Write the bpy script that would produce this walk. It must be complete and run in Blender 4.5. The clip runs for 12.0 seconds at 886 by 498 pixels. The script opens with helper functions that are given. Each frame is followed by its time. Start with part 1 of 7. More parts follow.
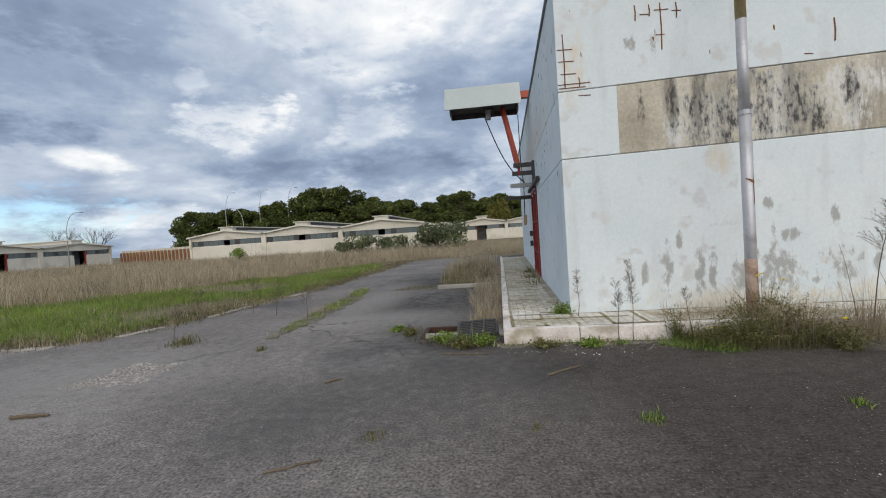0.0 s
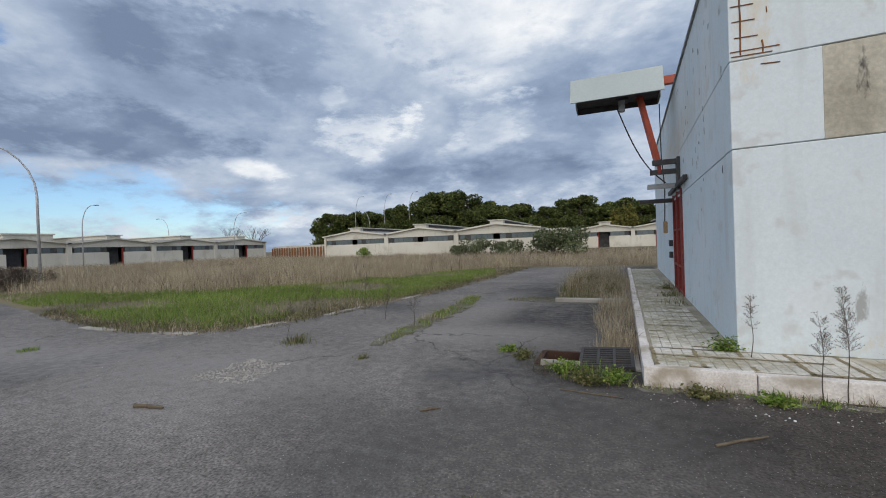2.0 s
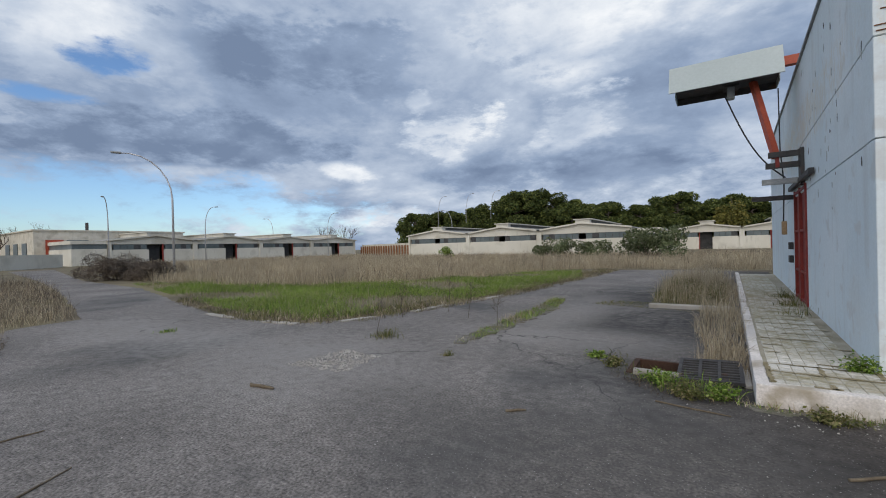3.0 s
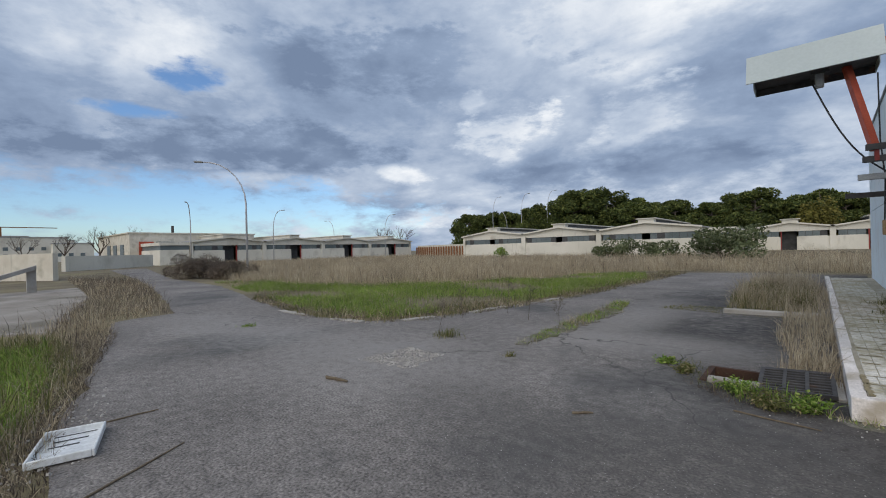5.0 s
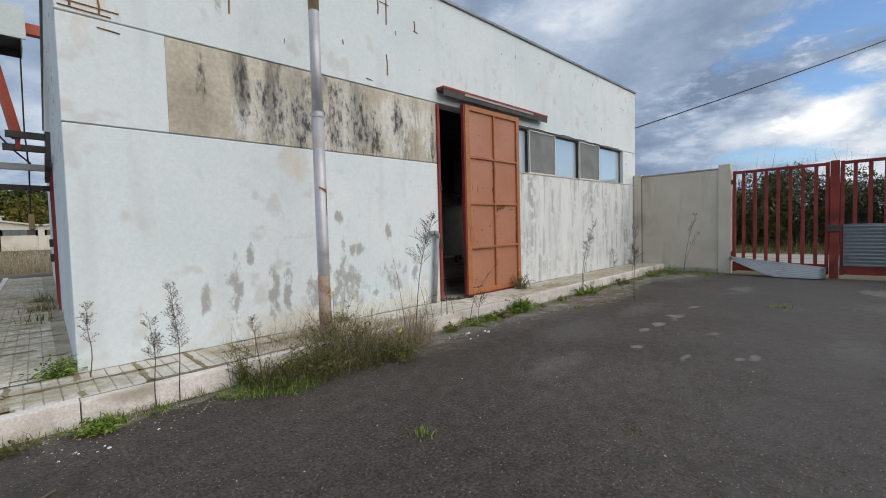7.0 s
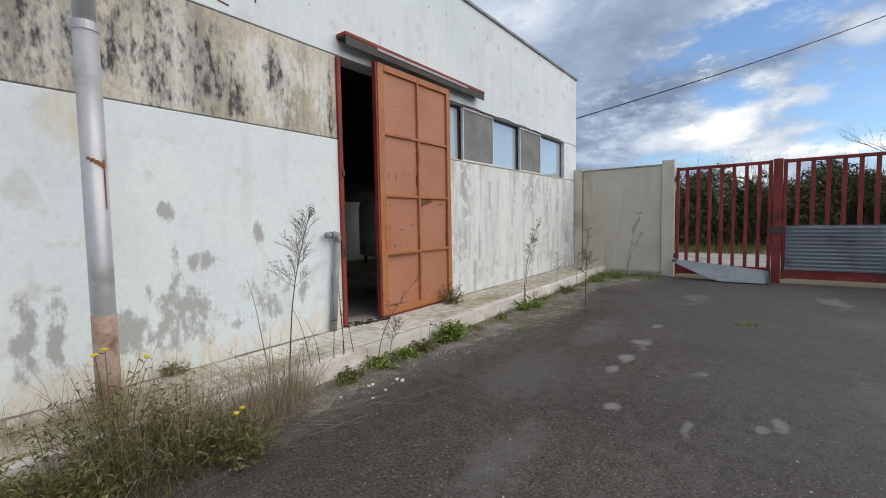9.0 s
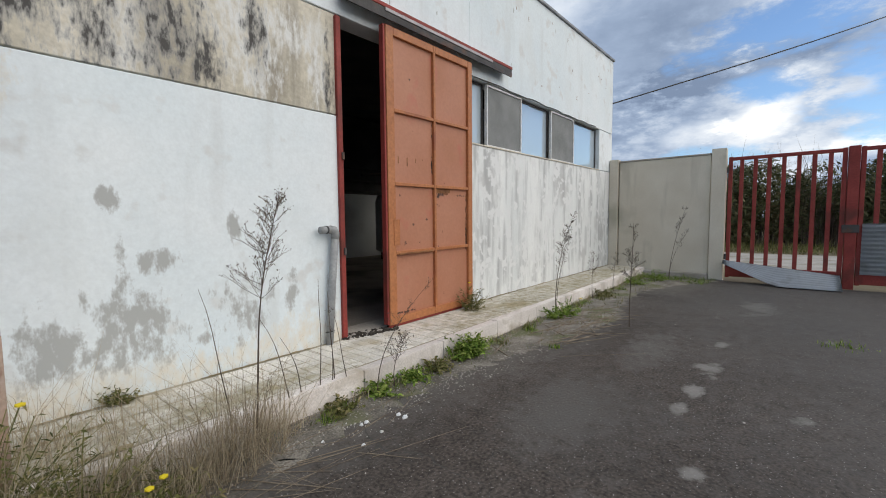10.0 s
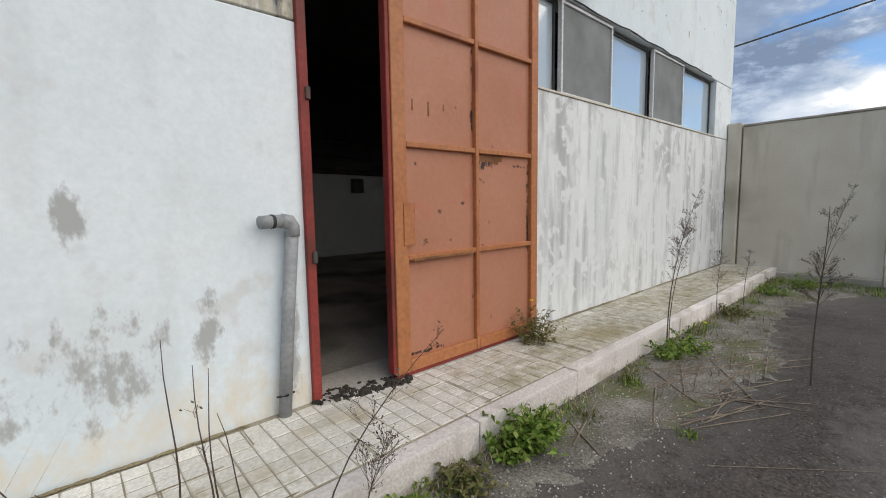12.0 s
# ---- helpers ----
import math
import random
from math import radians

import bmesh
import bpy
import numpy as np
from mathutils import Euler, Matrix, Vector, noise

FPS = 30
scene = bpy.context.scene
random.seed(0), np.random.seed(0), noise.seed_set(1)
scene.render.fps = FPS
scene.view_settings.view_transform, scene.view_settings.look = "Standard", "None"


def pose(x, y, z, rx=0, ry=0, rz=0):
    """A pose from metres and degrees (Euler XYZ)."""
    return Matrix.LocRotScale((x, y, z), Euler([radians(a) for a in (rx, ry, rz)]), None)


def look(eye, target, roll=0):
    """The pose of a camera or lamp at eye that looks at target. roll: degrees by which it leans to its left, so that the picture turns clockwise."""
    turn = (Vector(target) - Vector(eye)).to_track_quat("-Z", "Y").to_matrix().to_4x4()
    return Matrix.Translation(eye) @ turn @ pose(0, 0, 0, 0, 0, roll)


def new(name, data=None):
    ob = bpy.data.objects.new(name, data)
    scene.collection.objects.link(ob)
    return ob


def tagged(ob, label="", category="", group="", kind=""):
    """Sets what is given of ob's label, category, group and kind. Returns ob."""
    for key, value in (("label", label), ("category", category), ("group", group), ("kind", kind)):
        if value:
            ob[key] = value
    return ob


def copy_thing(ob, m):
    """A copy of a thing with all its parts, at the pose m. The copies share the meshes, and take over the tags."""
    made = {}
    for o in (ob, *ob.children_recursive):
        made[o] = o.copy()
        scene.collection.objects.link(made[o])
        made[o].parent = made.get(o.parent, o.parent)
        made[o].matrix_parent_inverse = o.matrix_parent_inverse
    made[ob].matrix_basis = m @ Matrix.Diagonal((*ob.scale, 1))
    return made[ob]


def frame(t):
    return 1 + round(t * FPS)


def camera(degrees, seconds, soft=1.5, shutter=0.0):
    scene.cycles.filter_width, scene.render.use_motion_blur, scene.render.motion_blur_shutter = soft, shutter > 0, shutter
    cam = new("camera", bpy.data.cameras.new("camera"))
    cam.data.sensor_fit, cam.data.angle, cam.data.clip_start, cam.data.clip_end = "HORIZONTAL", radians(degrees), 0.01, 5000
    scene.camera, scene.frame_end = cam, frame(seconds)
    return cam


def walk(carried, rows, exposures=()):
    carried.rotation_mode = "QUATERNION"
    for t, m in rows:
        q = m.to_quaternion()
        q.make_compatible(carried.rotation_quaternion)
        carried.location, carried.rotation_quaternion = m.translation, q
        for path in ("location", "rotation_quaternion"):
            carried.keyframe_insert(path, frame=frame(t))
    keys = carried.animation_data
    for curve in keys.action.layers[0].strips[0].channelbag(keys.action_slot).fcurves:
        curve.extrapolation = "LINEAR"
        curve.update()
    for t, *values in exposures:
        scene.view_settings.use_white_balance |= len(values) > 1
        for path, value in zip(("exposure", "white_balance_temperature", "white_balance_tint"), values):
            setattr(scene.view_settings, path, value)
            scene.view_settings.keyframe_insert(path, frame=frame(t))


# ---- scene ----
cam = camera(93.5, 12.0, soft=1.0)
PATH = [
    (0, (-0.296, 0.022, 1.369), (-0.529, 2.007, 1.305), -3.8),
    (0.5, (-0.297, 0.323, 1.364), (-0.671, 2.287, 1.311), -3.7),
    (1, (-0.355, 0.497, 1.372), (-0.86, 2.432, 1.328), -3.2),
    (1.5, (-0.424, 0.657, 1.386), (-1.055, 2.554, 1.356), -2.5),
    (2, (-0.443, 0.72, 1.4), (-1.202, 2.57, 1.384), -2.0),
    (2.5, (-0.446, 0.718, 1.408), (-1.368, 2.492, 1.4), -1.6),
    (3, (-0.466, 0.653, 1.416), (-1.567, 2.322, 1.408), -1.4),
    (3.2, (-0.494, 0.622, 1.432), (-1.663, 2.245, 1.416), -1.2),
    (4.8, (-0.486, 0.454, 1.407), (-1.893, 1.875, 1.404), -1.3),
    (5, (-0.48, 0.489, 1.434), (-1.788, 2.002, 1.436), -1.4),
    (5.5, (-0.481, 0.656, 1.397), (-1.193, 2.525, 1.43), -1.1),
    (5.9, (-0.364, 0.897, 1.366), (-0.309, 2.896, 1.4), -1.5),
    (6, (-0.338, 0.93, 1.362), (-0.097, 2.915, 1.384), -1.5),
    (6.1, (-0.265, 0.965, 1.362), (0.154, 2.921, 1.378), -1.8),
    (6.4, (-0.039, 1.045, 1.361), (0.838, 2.843, 1.338), -1.5),
    (6.5, (0.049, 1.074, 1.361), (1.049, 2.805, 1.323), -1.5),
    (7, (0.429, 1.246, 1.31), (1.855, 2.646, 1.221), -1.5),
    (7.5, (0.729, 1.495, 1.322), (2.329, 2.69, 1.21), -1.3),
    (7.7, (0.879, 1.585, 1.319), (2.509, 2.738, 1.207), -1.2),
    (9.5, (2.231, 2.346, 1.389), (3.834, 3.535, 1.26), -0.6),
    (10, (2.577, 2.579, 1.358), (4.131, 3.831, 1.218), -0.5),
    (10.5, (2.952, 2.822, 1.352), (4.457, 4.13, 1.188), -0.3),
    (11, (3.343, 3.082, 1.33), (4.802, 4.439, 1.151), -0.5),
    (11.5, (3.711, 3.37, 1.356), (5.114, 4.781, 1.154), -0.5),
    (12, (4.106, 3.611, 1.332), (5.439, 5.089, 1.135), -0.9),
]
walk(cam, [(t, look(eye, target, roll)) for t, eye, target, roll in PATH], ((0, 0.38, 6950, 10), (1.5, 0.27, 6760, 10), (5, 0.25, 6640, 10), (7, 0.4, 6920, 10), (9.5, 0.5, 6920, 10), (12, 0.52, 6900, 10)))


from mathutils.geometry import tessellate_polygon


# ---- world, sun and exposure ----
# banks of cloud: direction, half width, half height, tilt, how much brighter (or darker)
BANKS = (
    ((-0.517, 0.815, 0.255), 0.13, 0.06, 8, 0.26), ((-0.263, 0.927, 0.267), 0.14, 0.05, 20, 0.20), ((-0.698, 0.694, 0.177), 0.07, 0.02, -8, 0.22),
    ((-0.556, 0.764, 0.327), 0.03, 0.025, 0, 0.14), ((-0.218, 0.871, 0.46), 0.36, 0.12, 10, 0.14), ((-0.90, 0.22, 0.40), 0.17, 0.11, 0, 0.14),
    ((-0.90, 0.40, 0.235), 0.32, 0.05, 3, -0.16), ((-0.60, 0.69, 0.40), 0.34, 0.07, -6, -0.12), ((-0.20, 0.968, 0.15), 0.34, 0.05, -4, -0.10),
    ((-0.885, 0.438, 0.158), 0.12, 0.02, 0, 0.16), ((-0.658, 0.748, 0.075), 0.12, 0.022, 0, 0.20),
    ((0.983, 0.05, 0.175), 0.08, 0.04, 20, 0.26), ((0.978, 0.13, 0.165), 0.07, 0.03, 10, 0.20), ((0.973, -0.1, 0.215), 0.035, 0.03, 20, 0.24),
    ((0.953, 0.10, 0.275), 0.17, 0.045, 14, -0.20), ((0.85, 0.36, 0.40), 0.16, 0.10, 0, 0.10), ((0.93, 0.24, 0.22), 0.12, 0.06, 20, -0.08),
    ((0.88, 0.2, 0.3), 0.5, 0.25, 0, -0.10), ((0.98, -0.14, 0.12), 0.12, 0.02, 0, 0.24), ((0.94, -0.16, 0.30), 0.035, 0.03, 0, 0.22),
)
# where the deck is open: low in the west, and in the east
GAPS = (((-0.955, 0.27, 0.075), 0.45, 0.08, 0), ((-0.885, 0.30, 0.352), 0.06, 0.03, 10), ((-0.93, 0.20, 0.27), 0.08, 0.014, 0),
        ((0.946, -0.03, 0.345), 0.2, 0.05, 12), ((0.97, -0.16, 0.20), 0.13, 0.08, 0), ((0.975, 0.03, 0.235), 0.08, 0.03, 0), ((0.985, 0.1, 0.125), 0.1, 0.02, 0), ((0.93, -0.35, 0.2), 0.2, 0.2, 0))


def sky_world():
    w = bpy.data.worlds.new("sky")
    scene.world = w
    w.use_nodes = True
    nt = w.node_tree
    nt.nodes.clear()
    N, L = nt.nodes.new, nt.links.new
    out, bg = N("ShaderNodeOutputWorld"), N("ShaderNodeBackground")
    L(bg.outputs[0], out.inputs[0])
    bg.inputs[1].default_value = 0.15
    sky = N("ShaderNodeTexSky")
    sky.sky_type, sky.sun_disc = "NISHITA", False
    sky.sun_elevation, sky.sun_rotation = radians(38), radians(165)
    sky.air_density, sky.dust_density, sky.ozone_density = 1.0, 0.6, 1.5
    # cloud deck: the sky's direction is laid out on a flat layer overhead
    co, sep = N("ShaderNodeTexCoord"), N("ShaderNodeSeparateXYZ")
    L(co.outputs["Generated"], sep.inputs[0])
    up = N("ShaderNodeMath"); up.operation = "MAXIMUM"; up.inputs[1].default_value = 0.0
    L(sep.outputs["Z"], up.inputs[0])
    add = N("ShaderNodeMath"); add.operation = "ADD"; add.inputs[1].default_value = 0.34
    L(up.outputs[0], add.inputs[0])
    comb = N("ShaderNodeCombineXYZ")
    for k in ("X", "Y"):
        d = N("ShaderNodeMath"); d.operation = "DIVIDE"
        L(sep.outputs[k], d.inputs[0]); L(add.outputs[0], d.inputs[1]); L(d.outputs[0], comb.inputs[k])
    def clouds(scale, off, detail, dist, rough=0.55):
        mp = N("ShaderNodeMapping"); mp.inputs["Location"].default_value = off
        n = N("ShaderNodeTexNoise")
        n.inputs["Scale"].default_value, n.inputs["Detail"].default_value = scale, detail
        n.inputs["Roughness"].default_value, n.inputs["Distortion"].default_value = rough, dist
        L(comb.outputs[0], mp.inputs[0]); L(mp.outputs[0], n.inputs["Vector"])
        return n.outputs["Fac"]
    def ramp(src, *stops):
        r = N("ShaderNodeValToRGB"); els = r.color_ramp.elements
        while len(els) < len(stops): els.new(0.5)
        for e, (p, c) in zip(els, stops):
            e.position, e.color = p, (*c, 1) if len(c) == 3 else c
        L(src, r.inputs[0])
        return r.outputs[0]
    def math2(op, a, b, c=None):
        m = N("ShaderNodeMath"); m.operation = op
        for k, v in enumerate((a, b, c)):
            if v is None: continue
            if isinstance(v, (int, float)): m.inputs[k].default_value = v
            else: L(v, m.inputs[k])
        return m.outputs[0]
    big = clouds(1.3, (3.1, 7.4, 0), 10, 0.35, 0.52)
    fine = clouds(3.6, (1.3, 0.4, 0), 10, 0.3, 0.58)
    # puffs are judged on the direction itself, so that low clouds keep their height
    mp = N("ShaderNodeMapping"); mp.inputs["Scale"].default_value = (1, 1, 2.2)
    puff = N("ShaderNodeTexNoise"); puff.inputs["Scale"].default_value, puff.inputs["Detail"].default_value, puff.inputs["Roughness"].default_value = 4.6, 10, 0.6
    L(co.outputs["Generated"], mp.inputs[0]); L(mp.outputs[0], puff.inputs["Vector"])
    puff = puff.outputs["Fac"]
    mp = N("ShaderNodeMapping"); mp.inputs["Scale"].default_value = (1, 1, 2.6); mp.inputs["Location"].default_value = (3.3, 1.7, 0.6)
    wisp = N("ShaderNodeTexNoise"); wisp.inputs["Scale"].default_value, wisp.inputs["Detail"].default_value, wisp.inputs["Roughness"].default_value = 12.0, 10, 0.66
    L(co.outputs["Generated"], mp.inputs[0]); L(mp.outputs[0], wisp.inputs["Vector"])
    wisp = wisp.outputs["Fac"]
    def dot(v):
        m = N("ShaderNodeVectorMath"); m.operation = "DOT_PRODUCT"; m.inputs[1].default_value = v
        L(co.outputs["Generated"], m.inputs[0])
        return m.outputs["Value"]
    def bank(d, wide, tall, tilt=0.0, ragged=5.0):
        """One bank or gap of cloud with a ragged rim, round a direction."""
        d = Vector(d).normalized()
        r = Vector((d.y, -d.x, 0)).normalized()
        u = r.cross(d)
        c, sn = math.cos(radians(tilt)), math.sin(radians(tilt))
        r, u = r * c + u * sn, u * c - r * sn
        a, b = dot(r / wide), dot(u / tall)
        q = math2("MULTIPLY_ADD", a, a, math2("MULTIPLY", b, b))
        q = math2("MULTIPLY_ADD", math2("SUBTRACT", puff, 0.5), ragged, q)
        q = math2("MULTIPLY_ADD", math2("SUBTRACT", wisp, 0.5), ragged * 0.9, q)
        m = N("ShaderNodeMapRange"); m.interpolation_type = "SMOOTHSTEP"
        m.inputs["From Min"].default_value, m.inputs["From Max"].default_value = 1.5, 0.1
        L(q, m.inputs["Value"])
        f = N("ShaderNodeMapRange"); f.inputs["From Min"].default_value, f.inputs["From Max"].default_value = 0.1, 0.5
        L(dot(d), f.inputs["Value"])
        return math2("MULTIPLY", m.outputs[0], f.outputs[0])
    lum = math2("MULTIPLY_ADD", math2("SUBTRACT", big, 0.5), 0.95, 0.39)
    lum = math2("MULTIPLY_ADD", math2("SUBTRACT", fine, 0.5), 0.5, lum)
    lum = math2("MULTIPLY_ADD", math2("SUBTRACT", puff, 0.5), 0.4, lum)
    lum = math2("MULTIPLY_ADD", math2("SUBTRACT", wisp, 0.5), 0.2, lum)
    for d, wide, tall, tilt, w in BANKS:
        lum = math2("MULTIPLY_ADD", bank(d, wide, tall, tilt), w, lum)
    deck = ramp(lum, (0.14, (1.0, 1.38, 2.12)), (0.33, (1.6, 2.1, 3.0)), (0.5, (2.75, 3.25, 4.05)), (0.68, (4.6, 4.9, 5.3)), (0.9, (7.0, 6.9, 6.8)))
    cover = None
    for d, wide, tall, tilt in GAPS:
        g0 = bank(d, wide, tall, tilt, 4.0)
        cover = g0 if cover is None else math2("MAXIMUM", cover, g0)
    blue = N("ShaderNodeMix"); blue.data_type = "RGBA"; blue.blend_type = "MULTIPLY"; blue.inputs["Factor"].default_value = 1.0
    L(sky.outputs[0], blue.inputs["A"]); blue.inputs["B"].default_value = (0.56, 0.69, 0.84, 1)
    dim = N("ShaderNodeMix"); dim.data_type = "RGBA"
    L(cover, dim.inputs["Factor"]); L(deck, dim.inputs["A"]); L(blue.outputs["Result"], dim.inputs["B"])
    L(dim.outputs["Result"], bg.inputs[0])


sky_world()
sun = new("sun", bpy.data.lights.new("sun", "SUN"))
sun.data.energy, sun.data.angle, sun.data.color = 1.5, radians(75), (1.0, 0.93, 0.83)
sun.matrix_world = look((0, 0, 30), (-7.5, 28, 30 - 29.0 * math.tan(radians(38))))


# ---- materials ----
def mat(name, stops, scale=4.0, detail=6, rough=(0.8, 0.95), bump=0.2, bump_scale=60.0, stain=None, stain_scale=0.8, stain_lo=0.5, stain_hi=0.62,
        metal=0.0, stretch=(1, 1, 1), vary=0.0, spec=0.4, streak=None, streak_scale=3.2, streak_lo=0.55, streak_hi=0.7, coat=None, grain=(0.82, 1.12), spots=(), axes="XZ", specks=None, cracks=None, second=None, mid=None, placed=False, ragged=(9.0, 0.6)):
    m = bpy.data.materials.new(name)
    m.use_nodes = True
    nt = m.node_tree
    N, L = nt.nodes.new, nt.links.new
    b = nt.nodes["Principled BSDF"]
    b.inputs["Metallic"].default_value, b.inputs["Specular IOR Level"].default_value = metal, spec
    co = N("ShaderNodeNewGeometry").outputs["Position"] if placed else N("ShaderNodeTexCoord").outputs["Object"]
    def noise_of(sc, det, st=(1, 1, 1), off=(0, 0, 0), ro=0.5):
        mp = N("ShaderNodeMapping"); mp.inputs["Scale"].default_value = st; mp.inputs["Location"].default_value = off
        n = N("ShaderNodeTexNoise"); n.inputs["Scale"].default_value = sc; n.inputs["Detail"].default_value = det; n.inputs["Roughness"].default_value = ro
        L(co, mp.inputs[0]); L(mp.outputs[0], n.inputs["Vector"])
        return n.outputs["Fac"]
    def ramp_of(src, sts):
        r = N("ShaderNodeValToRGB"); els = r.color_ramp.elements
        while len(els) < len(sts): els.new(0.5)
        for e, (p, c) in zip(els, sts): e.position, e.color = p, (*c, 1)
        L(src, r.inputs[0])
        return r.outputs[0]
    def blend(a, c, f, mode="MIX"):
        x = N("ShaderNodeMix"); x.data_type, x.blend_type = "RGBA", mode
        L(f, x.inputs["Factor"]); L(a, x.inputs["A"])
        if isinstance(c, tuple): x.inputs["B"].default_value = (*c, 1)
        else: L(c, x.inputs["B"])
        return x.outputs["Result"]
    col = ramp_of(noise_of(scale, detail, stretch), stops)
    fine = noise_of(bump_scale, 4)
    grain = ramp_of(fine, ((0.3, (grain[0],) * 3), (0.7, (grain[1],) * 3)))
    one = N("ShaderNodeValue"); one.outputs[0].default_value = 1.0
    col = blend(col, grain, one.outputs[0], "MULTIPLY")
    if stain:
        col = blend(col, stain, ramp_of(noise_of(stain_scale, 7, (1, 1, 1), (5, 3, 1)), ((stain_lo, (0, 0, 0)), (stain_hi, (1, 1, 1)))))
    if streak:
        col = blend(col, streak, ramp_of(noise_of(streak_scale, 6, (1, 1, 0.13), (2, 9, 4)), ((streak_lo, (0, 0, 0)), (streak_hi, (0.8, 0.8, 0.8)))))
    if coat:
        cl, csc, lo, hi = coat
        col = blend(col, cl, ramp_of(noise_of(csc, 9, (1, 1, 1), (1, 7, 2)), ((lo, (0, 0, 0)), (hi, (1, 1, 1)))))
    if mid:
        col = blend(col, ramp_of(noise_of(mid[0], 6, (1, 1, 1), (6, 2, 8)), ((0.3, (mid[1],) * 3), (0.7, (mid[2],) * 3))), one.outputs[0], "MULTIPLY")
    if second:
        # the same surface, multiplied by another colour beyond a wavering line in x
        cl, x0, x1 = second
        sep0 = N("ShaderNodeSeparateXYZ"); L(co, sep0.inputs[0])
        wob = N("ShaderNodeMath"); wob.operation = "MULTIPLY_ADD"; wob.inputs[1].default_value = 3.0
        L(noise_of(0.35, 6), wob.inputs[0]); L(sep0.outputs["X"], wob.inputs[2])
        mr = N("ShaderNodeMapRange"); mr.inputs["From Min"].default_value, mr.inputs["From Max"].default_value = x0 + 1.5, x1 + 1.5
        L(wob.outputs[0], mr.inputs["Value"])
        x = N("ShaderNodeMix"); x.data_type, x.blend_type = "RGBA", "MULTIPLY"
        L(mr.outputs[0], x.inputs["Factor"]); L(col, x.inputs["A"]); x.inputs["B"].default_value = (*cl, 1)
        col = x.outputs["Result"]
    for colour, edge, rows, *amp in spots:
        amp = amp[0] if amp else 13.0
        sep = N("ShaderNodeSeparateXYZ"); L(co, sep.inputs[0])
        wav, fin = noise_of(2.2, 6, (1, 1, 1), (3, 3, 3)), noise_of(ragged[0], 9, (1, 1, ragged[1]), (7, 1, 4), 0.68)
        best = None
        for u, v, ru, rv in rows:
            sq = []
            for ax, c0, r0 in ((axes[0], u, ru), (axes[1], v, rv)):
                a = N("ShaderNodeMath"); a.operation = "SUBTRACT"; L(sep.outputs[ax], a.inputs[0]); a.inputs[1].default_value = c0
                d = N("ShaderNodeMath"); d.operation = "DIVIDE"; L(a.outputs[0], d.inputs[0]); d.inputs[1].default_value = r0
                p = N("ShaderNodeMath"); p.operation = "MULTIPLY"; L(d.outputs[0], p.inputs[0]); L(d.outputs[0], p.inputs[1])
                sq.append(p.outputs[0])
            s = N("ShaderNodeMath"); s.operation = "ADD"; L(sq[0], s.inputs[0]); L(sq[1], s.inputs[1])
            if best is None:
                best = s.outputs[0]
            else:
                m2 = N("ShaderNodeMath"); m2.operation = "MINIMUM"; L(best, m2.inputs[0]); L(s.outputs[0], m2.inputs[1]); best = m2.outputs[0]
        k1 = N("ShaderNodeMath"); k1.operation = "MULTIPLY_ADD"; L(wav, k1.inputs[0]); k1.inputs[1].default_value = 4.0; L(best, k1.inputs[2])
        k2 = N("ShaderNodeMath"); k2.operation = "MULTIPLY_ADD"; L(fin, k2.inputs[0]); k2.inputs[1].default_value = amp; L(k1.outputs[0], k2.inputs[2])
        mr = N("ShaderNodeMapRange"); mr.inputs["From Min"].default_value, mr.inputs["From Max"].default_value = 2.5 + amp / 2 + edge, 2.5 + amp / 2 - edge
        L(k2.outputs[0], mr.inputs["Value"])
        col = blend(col, colour, mr.outputs[0])
    if specks:
        cl, sc, lo, hi = specks
        col = blend(col, cl, ramp_of(noise_of(sc, 2, (1, 1, 1), (4, 4, 4)), ((lo, (0, 0, 0)), (hi, (1, 1, 1)))))
    if cracks:
        cl, sc, wd = cracks
        mpw = N("ShaderNodeVectorMath"); mpw.operation = "ADD"
        nz = N("ShaderNodeTexNoise"); nz.inputs["Scale"].default_value = 1.2; nz.inputs["Detail"].default_value = 5; L(co, nz.inputs["Vector"])
        L(co, mpw.inputs[0]); L(nz.outputs["Color"], mpw.inputs[1])
        vo = N("ShaderNodeTexVoronoi"); vo.feature = "DISTANCE_TO_EDGE"; vo.inputs["Scale"].default_value = sc; L(mpw.outputs[0], vo.inputs["Vector"])
        mr = N("ShaderNodeMapRange"); mr.inputs["From Min"].default_value, mr.inputs["From Max"].default_value = wd, 0.0
        L(vo.outputs["Distance"], mr.inputs["Value"])
        mk = N("ShaderNodeMath"); mk.operation = "MULTIPLY"; L(mr.outputs[0], mk.inputs[0])
        L(ramp_of(noise_of(0.3, 4, (1, 1, 1), (9, 9, 9)), ((0.48, (0, 0, 0)), (0.56, (1, 1, 1)))), mk.inputs[1])
        col = blend(col, cl, mk.outputs[0])
    if vary:
        oi = N("ShaderNodeObjectInfo")
        r = ramp_of(oi.outputs["Random"], ((0, (1 - vary,) * 3), (1, (1 + vary,) * 3)))
        col = blend(col, r, one.outputs[0], "MULTIPLY")
    L(col, b.inputs["Base Color"])
    rr = N("ShaderNodeMapRange"); rr.inputs["To Min"].default_value, rr.inputs["To Max"].default_value = rough
    L(noise_of(scale * 2.3, 4), rr.inputs["Value"]); L(rr.outputs[0], b.inputs["Roughness"])
    if bump:
        bp = N("ShaderNodeBump"); bp.inputs["Strength"].default_value, bp.inputs["Distance"].default_value = bump, 0.01
        L(fine, bp.inputs["Height"]); L(bp.outputs[0], b.inputs["Normal"])
    return m


